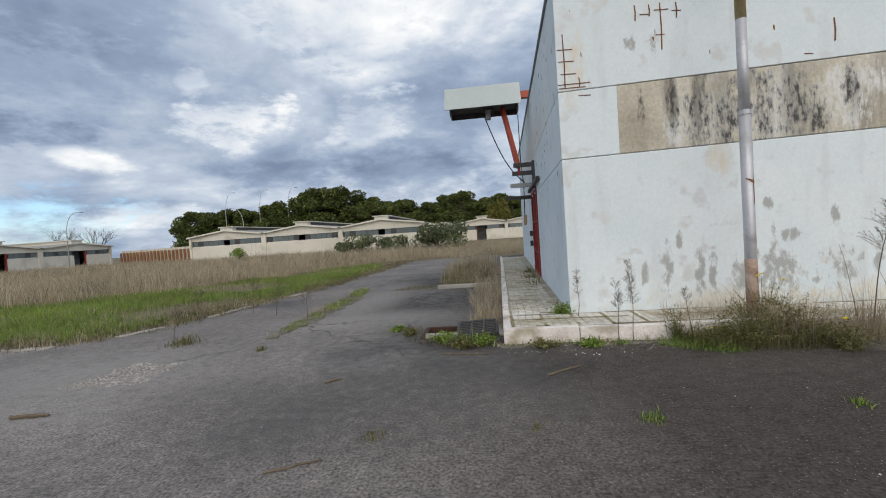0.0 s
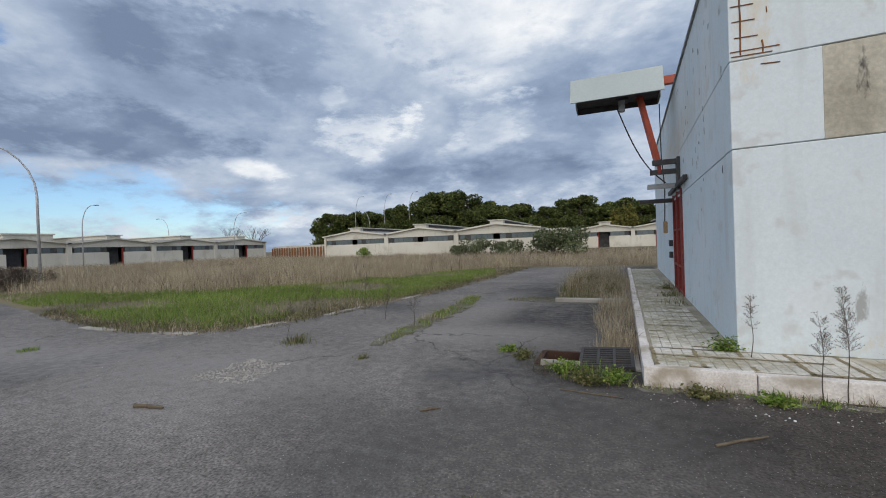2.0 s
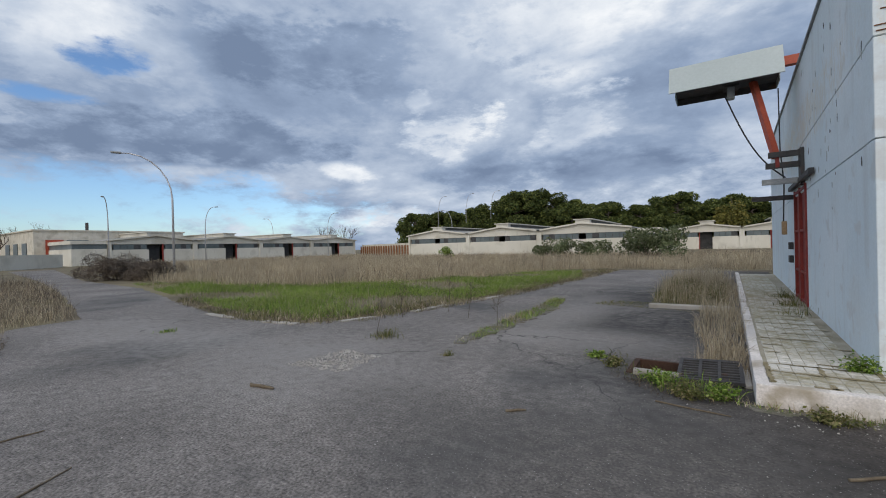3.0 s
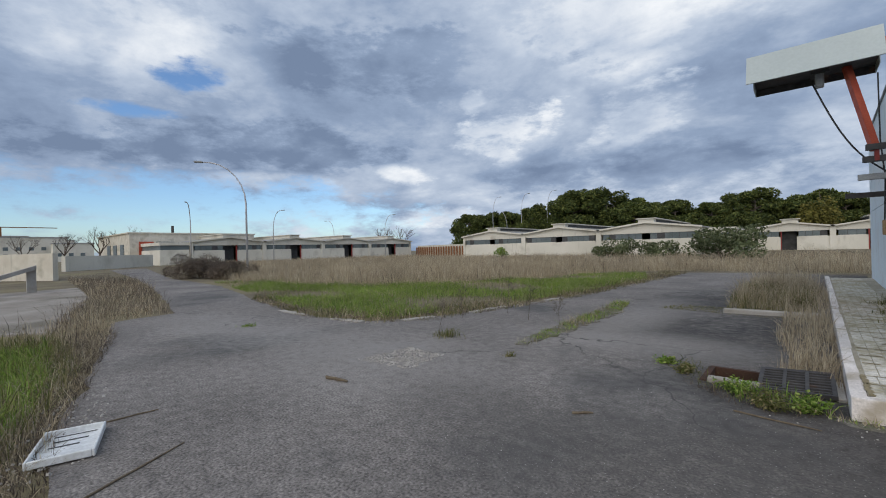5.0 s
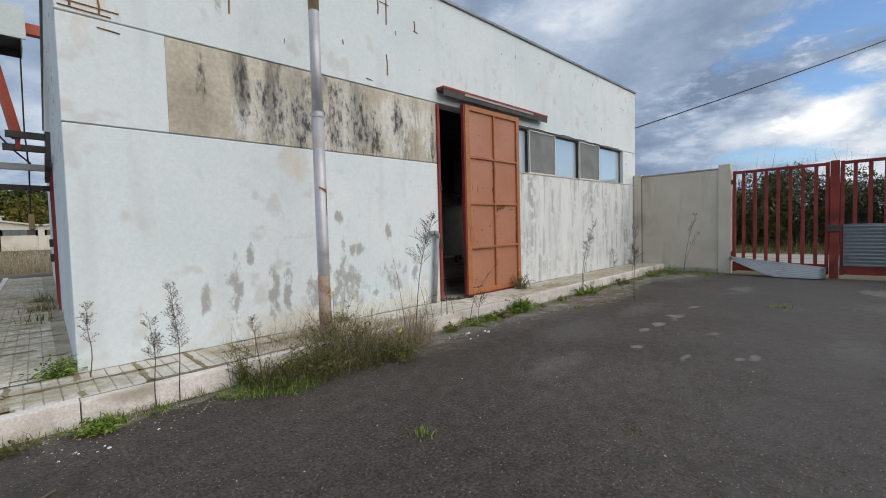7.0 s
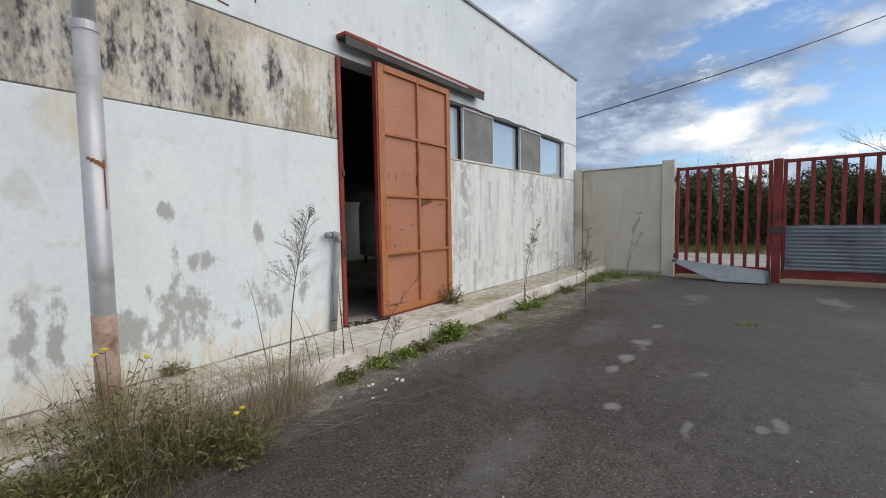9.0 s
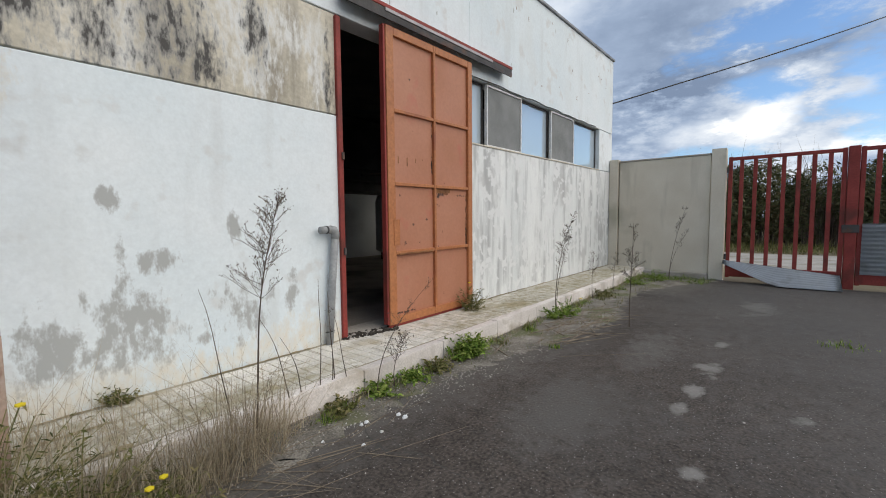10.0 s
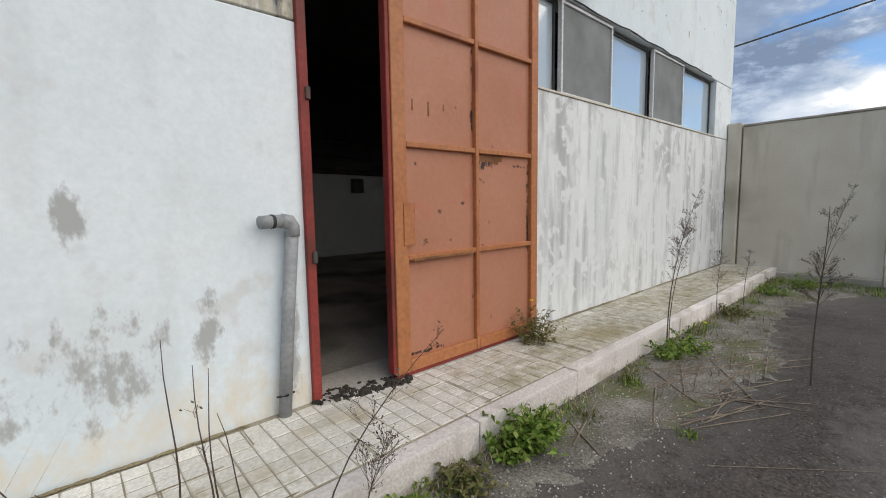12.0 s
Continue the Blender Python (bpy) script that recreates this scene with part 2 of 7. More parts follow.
def leafy(name, stops, translucent=0.25):
    m = bpy.data.materials.new(name)
    m.use_nodes = True
    nt = m.node_tree
    N, L = nt.nodes.new, nt.links.new
    b = nt.nodes["Principled BSDF"]
    g = N("ShaderNodeNewGeometry")
    r = N("ShaderNodeValToRGB"); els = r.color_ramp.elements
    while len(els) < len(stops): els.new(0.5)
    for e, (p, c) in zip(els, stops): e.position, e.color = p, (*c, 1)
    L(g.outputs["Random Per Island"], r.inputs[0])
    co = N("ShaderNodeTexCoord"); n = N("ShaderNodeTexNoise"); n.inputs["Scale"].default_value = 0.35; n.inputs["Detail"].default_value = 5
    L(co.outputs["Object"], n.inputs["Vector"])
    r2 = N("ShaderNodeValToRGB"); r2.color_ramp.elements[0].position, r2.color_ramp.elements[1].position = 0.3, 0.7
    r2.color_ramp.elements[0].color, r2.color_ramp.elements[1].color = (0.7, 0.7, 0.7, 1), (1.25, 1.25, 1.2, 1)
    L(n.outputs["Fac"], r2.inputs[0])
    x = N("ShaderNodeMix"); x.data_type, x.blend_type = "RGBA", "MULTIPLY"; x.inputs["Factor"].default_value = 1
    L(r.outputs[0], x.inputs["A"]); L(r2.outputs[0], x.inputs["B"]); L(x.outputs["Result"], b.inputs["Base Color"])
    b.inputs["Roughness"].default_value, b.inputs["Specular IOR Level"].default_value = 0.7, 0.25
    t = N("ShaderNodeBsdfTranslucent"); L(x.outputs["Result"], t.inputs[0])
    mx = N("ShaderNodeMixShader"); mx.inputs[0].default_value = translucent
    L(b.outputs[0], mx.inputs[1]); L(t.outputs[0], mx.inputs[2]); L(mx.outputs[0], nt.nodes["Material Output"].inputs[0])
    return m


def glass_mat():
    m = bpy.data.materials.new("window_glass")
    m.use_nodes = True
    b = m.node_tree.nodes["Principled BSDF"]
    b.inputs["Base Color"].default_value = (0.50, 0.60, 0.68, 1)
    b.inputs["Roughness"].default_value, b.inputs["Transmission Weight"].default_value, b.inputs["IOR"].default_value = 0.12, 0.35, 1.5
    b.inputs["Coat Weight"].default_value, b.inputs["Coat Roughness"].default_value, b.inputs["Coat IOR"].default_value = 1.0, 0.04, 2.2
    return m


ASPHALT = mat("asphalt", ((0.25, (0.148, 0.134, 0.123)), (0.5, (0.199, 0.181, 0.167)), (0.75, (0.26, 0.238, 0.22))), 0.55, 12, (0.68, 0.95), 1.0, 48, (0.105, 0.1, 0.096), 0.4, 0.54, 0.70, grain=(0.42, 1.55), mid=(9.0, 0.76, 1.25),
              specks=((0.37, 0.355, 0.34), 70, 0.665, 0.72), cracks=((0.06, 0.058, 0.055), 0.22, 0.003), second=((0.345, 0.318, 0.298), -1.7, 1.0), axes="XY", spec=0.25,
              spots=(((0.235, 0.225, 0.21), 0.35, ((5.09, 2.89, 0.15, 0.09), (5.92, 3.08, 0.14, 0.07), (6.25, 3.06, 0.2, 0.1), (6.89, 3.02, 0.28, 0.13), (7.83, 3.0, 0.14, 0.07), (10.3, 2.8, 0.7, 0.26), (4.95, 2.4, 0.2, 0.05), (5.22, 2.0, 0.07, 0.05), (5.36, 1.9, 0.15, 0.05), (6.15, 2.4, 0.1, 0.09), (11.05, 0.91, 0.7, 0.22), (9.3, 3.2, 0.3, 0.05), (8.6, 2.1, 0.12, 0.06)), 3.0),
                     ((0.125, 0.117, 0.108), 1.2, ((5.3, 3.72, 0.55, 0.28), (9.1, 0.69, 0.6, 0.4), (6.4, 1.2, 0.5, 0.2), (4.0, 3.26, 0.5, 0.16), (7.2, 3.6, 0.6, 0.2)), 6.0),
                     ((0.042, 0.04, 0.039), 1.4, ((-1.4, 8.4, 1.5, 2.2), (-1.2, 6.9, 1.4, 0.8), (-2.2, 12.5, 1.3, 2.0), (-0.8, 5.3, 0.7, 0.4)), 7.0),
                     ((0.20, 0.188, 0.168), 4.0, ((7.6, 4.72, 1.6, 0.28), (5.6, 4.85, 1.0, 0.16), (3.6, 4.8, 1.0, 0.2), (12.3, 4.4, 0.9, 0.5))),
                     # two broad paler spots put the yard's greyish sheen into the colour
                     ((0.115, 0.109, 0.104), 5.0, ((6.5, 0.3, 2.6, 1.3), (9.5, 1.0, 2.5, 1.2))),
                     ((0.09, 0.084, 0.078), 3.5, ((5.4, 3.6, 0.5, 0.35), (11.0, 3.0, 1.8, 0.9), (4.6, 4.75, 1.2, 0.3), (7.2, 4.6, 1.2, 0.35), (-1.5, 3.5, 1.2, 0.5))),
                     ((0.30, 0.28, 0.262), 3.5, ((-5.2, 4.3, 1.3, 0.8), (-7.4, 4.2, 1.3, 0.5), (-9.0, 4.0, 2.0, 0.6), (-2.4, 7.0, 1.1, 0.5), (-3.0, 9.5, 0.4, 1.8)))))
SOIL = mat("soil", ((0.3, (0.11, 0.088, 0.056)), (0.5, (0.165, 0.135, 0.085)), (0.7, (0.22, 0.19, 0.11))), 0.5, 8, (0.9, 1), 0.8, 25, (0.20, 0.17, 0.09), 0.15, 0.5, 0.62)
WALL = mat("white_painted_plaster", ((0.3, (0.665, 0.745, 0.785)), (0.5, (0.73, 0.80, 0.83)), (0.75, (0.80, 0.84, 0.86))), 0.6, 8, (0.75, 0.92), 0.08, 45, (0.69, 0.735, 0.745), 0.9, 0.55, 0.72, grain=(0.97, 1.025), streak=(0.58, 0.605, 0.605), streak_lo=0.57, streak_hi=0.82, ragged=(12.0, 0.5), coat=((0.66, 0.69, 0.695), 3.6, 0.60, 0.68), mid=(24.0, 0.97, 1.03),
           spots=(((0.70, 0.65, 0.55), 2.0, ((4.72, 0.26, 0.5, 0.17), (3.9, 0.24, 0.9, 0.1), (2.9, 0.26, 0.9, 0.12), (0.95, 3.5, 0.12, 0.35), (2.75, 2.2, 0.12, 0.2))),
                  ((0.42, 0.435, 0.43), 0.6, ((3.42, 0.62, 0.36, 0.22), (4.14, 0.62, 0.26, 0.22), (4.61, 0.76, 0.07, 0.14), (3.57, 1.09, 0.12, 0.08), (3.37, 0.98, 0.05, 0.28), (4.12, 1.3, 0.05, 0.12), (2.03, 0.68, 0.09, 0.36), (2.45, 0.62, 0.07, 0.25), (2.62, 0.68, 0.06, 0.26), (1.75, 0.68, 0.05, 0.18), (2.2, 1.15, 0.035, 0.12), (3.0, 0.6, 0.14, 0.2), (3.32, 1.5, 0.05, 0.12), (5.02, 0.6, 0.05, 0.25), (3.85, 0.48, 0.07, 0.05), (4.3, 0.8, 0.05, 0.07), (1.7, 3.75, 0.07, 0.1), (2.0, 3.7, 0.05, 0.14)), 9.0),
                  ((0.55, 0.555, 0.54), 3.0, ((8.2, 1.2, 0.5, 0.7), (9.3, 1.0, 0.7, 0.9), (10.6, 1.1, 0.7, 1.0), (11.8, 1.0, 0.6, 1.1), (12.8, 1.2, 0.5, 1.0)))))
WALL_STREAKED = mat("rain_streaked_plaster", ((0.3, (0.68, 0.71, 0.71)), (0.5, (0.76, 0.785, 0.78)), (0.75, (0.82, 0.835, 0.825))), 1.6, 9, (0.78, 0.93), 0.1, 45, (0.58, 0.59, 0.585), 1.4, 0.54, 0.66, grain=(0.96, 1.03), streak=(0.37, 0.38, 0.385), coat=((0.74, 0.755, 0.755), 7.0, 0.53, 0.60), streak_scale=8.0, streak_lo=0.44, streak_hi=0.68, stretch=(1, 1, 0.12))
PEEL = mat("peeled_mouldy_plaster", ((0.28, (0.42, 0.385, 0.31)), (0.45, (0.57, 0.53, 0.435)), (0.7, (0.68, 0.64, 0.55))), 2.0, 9, (0.85, 0.98), 0.5, 25, (0.66, 0.65, 0.60), 1.3, 0.58, 0.70, grain=(0.85, 1.1), streak=(0.26, 0.235, 0.195), streak_scale=6.0, streak_lo=0.52, streak_hi=0.68,
           spots=(((0.72, 0.725, 0.705), 1.2, ((2.75, 2.7, 0.4, 0.4), (3.45, 2.75, 0.5, 0.45), (4.4, 3.0, 0.45, 0.16), (4.95, 2.7, 0.1, 0.4), (2.2, 2.55, 0.12, 0.2), (4.3, 2.75, 0.25, 0.3))), ((0.085, 0.082, 0.078), 1.2, ((2.55, 2.75, 0.16, 0.5), (2.85, 2.6, 0.16, 0.45), (3.0, 2.85, 0.2, 0.4), (3.3, 2.8, 0.12, 0.45), (3.72, 2.75, 0.2, 0.42), (3.95, 2.55, 0.12, 0.2), (2.2, 2.9, 0.06, 0.3), (1.8, 2.9, 0.04, 0.2), (4.35, 2.9, 0.08, 0.25), (5.05, 2.7, 0.05, 0.4))),),
           stretch=(1, 1, 0.5), ragged=(17.0, 0.35))
GREYSTAIN = mat("bare_grey_render", ((0.3, (0.40, 0.42, 0.42)), (0.7, (0.5, 0.51, 0.5))), 3, 8, (0.85, 0.97), 0.4, 40)
CREAM = mat("cream_plaster", ((0.3, (0.55, 0.50, 0.41)), (0.7, (0.66, 0.62, 0.53))), 1.2, 8, (0.85, 0.97), 0.1, 40, grain=(0.95, 1.04), stain=(0.42, 0.39, 0.31), stain_scale=0.9, stain_lo=0.55, stain_hi=0.7, streak=(0.42, 0.39, 0.32), streak_lo=0.58, streak_hi=0.75)
CONCRETE = mat("concrete", ((0.3, (0.33, 0.31, 0.28)), (0.7, (0.46, 0.43, 0.39))), 2, 8, (0.85, 0.97), 0.4, 50, (0.24, 0.22, 0.17), 1.2, 0.52, 0.68)
KERB = mat("kerb_stone", ((0.3, (0.64, 0.59, 0.55)), (0.7, (0.80, 0.75, 0.71))), 2.5, 8, (0.85, 0.97), 0.4, 60, (0.40, 0.345, 0.27), 2.4, 0.57, 0.70, vary=0.09, streak=(0.4, 0.36, 0.3), streak_lo=0.55, streak_hi=0.72)
TILE = mat("cement_tile", ((0.3, (0.60, 0.57, 0.51)), (0.7, (0.77, 0.74, 0.68))), 1.6, 8, (0.85, 0.97), 0.35, 70, (0.42, 0.36, 0.25), 1.7, 0.56, 0.70, vary=0.08, placed=True, axes="XY",
           spots=(((0.27, 0.235, 0.125), 2.5, ((7.6, 5.4, 1.1, 0.32), (9.4, 5.45, 1.3, 0.36), (11.5, 5.5, 1.6, 0.35), (0.3, 5.5, 0.6, 0.2), (2.6, 5.5, 0.7, 0.3), (6.5, 5.3, 0.5, 0.12), (3.9, 5.35, 0.5, 0.12), (0.1, 7.2, 0.7, 0.8), (0.2, 9.5, 0.8, 1.6), (0.3, 13, 0.9, 2.6), (0.4, 17, 0.9, 2.6))),))
GROUT = mat("mossy_joint", ((0.3, (0.26, 0.23, 0.16)), (0.7, (0.44, 0.40, 0.32))), 3, 6, (0.9, 1), 0.5, 50)
ORANGE = mat("faded_orange_paint", ((0.3, (0.40, 0.17, 0.095)), (0.5, (0.435, 0.19, 0.115)), (0.72, (0.465, 0.215, 0.135))), 1.6, 8, (0.45, 0.7), 0.04, 30, (0.47, 0.12, 0.09), 2.4, 0.60, 0.78, grain=(0.95, 1.04), coat=((0.10, 0.045, 0.03), 9.0, 0.70, 0.74), ragged=(26.0, 0.6),
             spots=(((0.045, 0.024, 0.018), 0.5, ((7.13, 1.15, 0.022, 0.2), (7.135, 1.5, 0.02, 0.16), (6.49, 1.1, 0.02, 0.12), (6.49, 1.4, 0.016, 0.1), (6.56, 1.66, 0.12, 0.035), (6.43, 2.0, 0.012, 0.09), (6.43, 2.4, 0.01, 0.1), (5.95, 0.32, 0.2, 0.012), (7.0, 1.67, 0.1, 0.012))),))
ORANGE_FRAME = mat("orange_frame_paint", ((0.3, (0.40, 0.145, 0.055)), (0.7, (0.47, 0.19, 0.08))), 2.5, 8, (0.4, 0.65), 0.1, 30, (0.30, 0.10, 0.05), 2.0, 0.58, 0.7)
RED = mat("red_lead_paint", ((0.3, (0.20, 0.028, 0.022)), (0.7, (0.31, 0.05, 0.04))), 3, 8, (0.5, 0.75), 0.15, 40, (0.13, 0.03, 0.022), 2.2, 0.56, 0.7)
BRIGHT_RED = mat("orange_red_paint", ((0.3, (0.36, 0.06, 0.03)), (0.7, (0.45, 0.09, 0.045))), 3, 6, (0.4, 0.6), 0.1, 40)
RUST = mat("rust", ((0.3, (0.14, 0.06, 0.03)), (0.6, (0.27, 0.12, 0.05)), (0.8, (0.36, 0.19, 0.09))), 8, 8, (0.8, 0.95), 0.5, 60)
DARK_IRON = mat("dark_iron", ((0.3, (0.035, 0.033, 0.034)), (0.7, (0.075, 0.07, 0.068))), 6, 6, (0.5, 0.75), 0.2, 50, (0.12, 0.06, 0.035), 3, 0.58, 0.7)
POLE = mat("galvanised_pole", ((0.3, (0.45, 0.45, 0.47)), (0.7, (0.6, 0.6, 0.63))), 3, 7, (0.35, 0.55), 0.1, 30, (0.33, 0.31, 0.3), 3, 0.55, 0.7, metal=0.35, grain=(0.95, 1.04))
SHEET = mat("grey_sheet_metal", ((0.3, (0.36, 0.41, 0.41)), (0.7, (0.43, 0.48, 0.475))), 0.8, 6, (0.35, 0.5), 0.05, 20, metal=0.2, grain=(0.95, 1.04))
ZINC = mat("corrugated_zinc", ((0.3, (0.46, 0.50, 0.54)), (0.7, (0.6, 0.64, 0.68))), 1.5, 7, (0.3, 0.5), 0.1, 30, (0.3, 0.3, 0.31), 2.2, 0.58, 0.72, metal=0.2, grain=(0.95, 1.04))
PIPE_GREY = mat("grey_plastic_pipe", ((0.3, (0.24, 0.25, 0.26)), (0.7, (0.34, 0.35, 0.35))), 4, 6, (0.45, 0.6), 0.08, 40)
DARK = mat("dark_interior", ((0.3, (0.05, 0.05, 0.052)), (0.7, (0.10, 0.10, 0.10))), 1.5, 6, (0.85, 0.95), 0.2, 30)
INNER = mat("inner_wall_paint", ((0.3, (0.62, 0.67, 0.70)), (0.7, (0.72, 0.76, 0.78))), 0.8, 7, (0.8, 0.95), 0.2, 30, (0.5, 0.53, 0.55), 0.9, 0.55, 0.7, grain=(0.95, 1.04))
FAR_WHITE = mat("weathered_white_wall", ((0.3, (0.58, 0.55, 0.47)), (0.7, (0.72, 0.69, 0.61))), 0.15, 8, (0.85, 0.95), 0.1, 10, (0.48, 0.45, 0.38), 0.3, 0.55, 0.7, streak=(0.45, 0.42, 0.36), streak_lo=0.6, streak_hi=0.8, grain=(0.95, 1.04))
FAR_ROOF = mat("grey_roof_sheets", ((0.3, (0.26, 0.26, 0.25)), (0.7, (0.4, 0.39, 0.37))), 0.4, 7, (0.8, 0.95), 0.1, 10)
FAR_GLASS = mat("dusty_glass", ((0.3, (0.09, 0.115, 0.12)), (0.7, (0.17, 0.20, 0.205))), 0.6, 6, (0.25, 0.45), 0.02, 10)
BLACK = mat("black_rubber", ((0.3, (0.02, 0.02, 0.02)), (0.7, (0.04, 0.04, 0.04))), 5, 4, (0.5, 0.7), 0.05, 40)
MESH = mat("grey_window_screen", ((0.3, (0.18, 0.19, 0.19)), (0.7, (0.25, 0.26, 0.26))), 3, 6, (0.7, 0.9), 0.3, 120)
ALU = mat("white_aluminium", ((0.3, (0.62, 0.63, 0.63)), (0.7, (0.75, 0.75, 0.74))), 5, 4, (0.4, 0.6), 0.05, 40)
TRAY = mat("white_plastic", ((0.3, (0.66, 0.68, 0.69)), (0.7, (0.76, 0.78, 0.78))), 3, 6, (0.35, 0.55), 0.05, 30, (0.5, 0.5, 0.46), 4, 0.58, 0.7)
CANE = mat("pale_dry_cane", ((0.3, (0.13, 0.10, 0.075)), (0.7, (0.29, 0.24, 0.18))), 10, 5, (0.8, 0.95), 0.2, 80)
WOOD = mat("weathered_stick", ((0.3, (0.10, 0.075, 0.05)), (0.7, (0.2, 0.16, 0.11))), 12, 6, (0.85, 0.95), 0.4, 80)
BARK = mat("bark", ((0.3, (0.09, 0.07, 0.055)), (0.7, (0.2, 0.17, 0.14))), 3, 7, (0.9, 1), 0.6, 20)
PALE = mat("pale_pebbles", ((0.3, (0.28, 0.262, 0.235)), (0.7, (0.50, 0.475, 0.44))), 6, 5, (0.85, 0.95), 0.3, 60, vary=0.15)
DIRT = mat("gritty_dirt", ((0.3, (0.11, 0.10, 0.084)), (0.5, (0.18, 0.165, 0.14)), (0.7, (0.28, 0.26, 0.225))), 3.0, 10, (0.9, 1), 0.9, 70, (0.12, 0.125, 0.06), 1.8, 0.52, 0.64, grain=(0.5, 1.4))
SCRAP = mat("rotten_dark_litter", ((0.3, (0.02, 0.017, 0.014)), (0.7, (0.06, 0.05, 0.04))), 9, 6, (0.85, 0.97), 0.6, 80)
GLASS = glass_mat()
DRY = leafy("dry_grass_blades", ((0.0, (0.24, 0.19, 0.13)), (0.5, (0.43, 0.355, 0.25)), (1.0, (0.62, 0.54, 0.41))))
GREEN = leafy("green_grass_blades", ((0.0, (0.06, 0.105, 0.018)), (0.55, (0.19, 0.31, 0.05)), (1.0, (0.38, 0.43, 0.13))))
OLIVE = leafy("olive_weed_blades", ((0.0, (0.065, 0.08, 0.022)), (0.55, (0.16, 0.165, 0.055)), (1.0, (0.34, 0.285, 0.15))))
PINE = leafy("pine_needles", ((0.0, (0.03, 0.046, 0.014)), (0.6, (0.08, 0.105, 0.026)), (1.0, (0.18, 0.195, 0.055))), 0.1)
BUSH = leafy("shrub_leaves", ((0.0, (0.06, 0.08, 0.035)), (0.6, (0.12, 0.145, 0.07)), (1.0, (0.22, 0.24, 0.14))), 0.15)
HEDGE = leafy("winter_hedge_leaves", ((0.0, (0.045, 0.052, 0.022)), (0.6, (0.10, 0.108, 0.046)), (1.0, (0.19, 0.165, 0.09))), 0.1)
AUTUMN = leafy("yellowing_leaves", ((0.0, (0.10, 0.10, 0.02)), (1.0, (0.22, 0.19, 0.05))), 0.15)
TWIG = leafy("dry_twigs", ((0.0, (0.055, 0.042, 0.035)), (0.6, (0.11, 0.085, 0.068)), (1.0, (0.19, 0.155, 0.12))), 0.0)
YELLOW = leafy("yellow_petals", ((0.0, (0.75, 0.55, 0.02)), (1.0, (0.85, 0.68, 0.04))), 0.2)


# ---- building helpers ----
def obj(name, bm, material, parent=None, label="", smooth=False):
    me = bpy.data.meshes.new(name)
    bm.normal_update()
    bm.to_mesh(me)
    bm.free()
    me.materials.append(material)
    if smooth:
        me.shade_smooth()
    ob = new(name, me)
    ob.parent = parent
    if label:
        ob["label"] = label
    return ob


def part(name, bm, material, parent, label="", smooth=False):
    return obj(name, bm, material, parent, label, smooth)


def thing(name, label, category, at=(0, 0, 0), rz=0, group="", kind=""):
    e = new(name)
    e.empty_display_size = 0.1
    e.matrix_world = pose(*at, 0, 0, rz)
    return tagged(e, label, category, group, kind)


def hexa(bm, pts):
    """A box from 8 corners: the four below, then the four above, both anticlockwise."""
    v = [bm.verts.new(p) for p in pts]
    for f in ((3, 2, 1, 0), (4, 5, 6, 7), (0, 1, 5, 4), (1, 2, 6, 5), (2, 3, 7, 6), (3, 0, 4, 7)):
        bm.faces.new([v[i] for i in f])
    return v


def box(bm, x0, x1, y0, y1, z0, z1):
    return hexa(bm, [(x0, y0, z0), (x1, y0, z0), (x1, y1, z0), (x0, y1, z0), (x0, y0, z1), (x1, y0, z1), (x1, y1, z1), (x0, y1, z1)])


def boxes(*rows):
    bm = bmesh.new()
    for r in rows:
        box(bm, *r)
    return bm


def soft(bm, w=0.006, seg=1):
    bmesh.ops.bevel(bm, geom=bm.edges[:], offset=w, segments=seg, affect="EDGES", profile=0.7)
    return bm


def tube(bm, path, radii, sides=8, caps=True):
    path = [Vector(p) for p in path]
    if not hasattr(radii, "__len__"):
        radii = [radii] * len(path)
    rings = []
    for i, p in enumerate(path):
        d = (path[min(i + 1, len(path) - 1)] - path[max(i - 1, 0)]).normalized()
        a = d.cross(Vector((0.13, 0.31, 0.94)) if abs(d.z) < 0.9 else Vector((1, 0.1, 0))).normalized()
        c = d.cross(a)
        rings.append([bm.verts.new(p + (a * math.cos(2 * math.pi * k / sides) + c * math.sin(2 * math.pi * k / sides)) * radii[i]) for k in range(sides)])
    for r, s in zip(rings, rings[1:]):
        for k in range(sides):
            bm.faces.new((r[k], r[(k + 1) % sides], s[(k + 1) % sides], s[k]))
    if caps and sides > 2:
        bm.faces.new(rings[0][::-1])
        bm.faces.new(rings[-1])
    return bm


def pipe(path, r, sides=10):
    return tube(bmesh.new(), path, r, sides)


def plate(poly, z0, z1):
    """An upright prism over a polygon."""
    if sum(a[0] * b[1] - b[0] * a[1] for a, b in zip(poly, poly[1:] + poly[:1])) < 0:
        poly = poly[::-1]
    bm = bmesh.new()
    lo, hi = [bm.verts.new((x, y, z0)) for x, y in poly], [bm.verts.new((x, y, z1)) for x, y in poly]
    n = len(poly)
    for t in tessellate_polygon([[Vector((x, y, 0)) for x, y in poly]]):
        a, b, c = (Vector(poly[k]) for k in t)
        t = t if (b - a).cross(c - a) > 0 else t[::-1]
        bm.faces.new([hi[k] for k in t])
        bm.faces.new([lo[k] for k in t[::-1]])
    for i in range(n):
        bm.faces.new((lo[i], lo[(i + 1) % n], hi[(i + 1) % n], hi[i]))
    return bm


def mesh_from(name, verts, faces, material, smooth=False):
    me = bpy.data.meshes.new(name)
    me.from_pydata(verts, [], faces)
    me.materials.append(material)
    if smooth:
        me.shade_smooth()
    return me


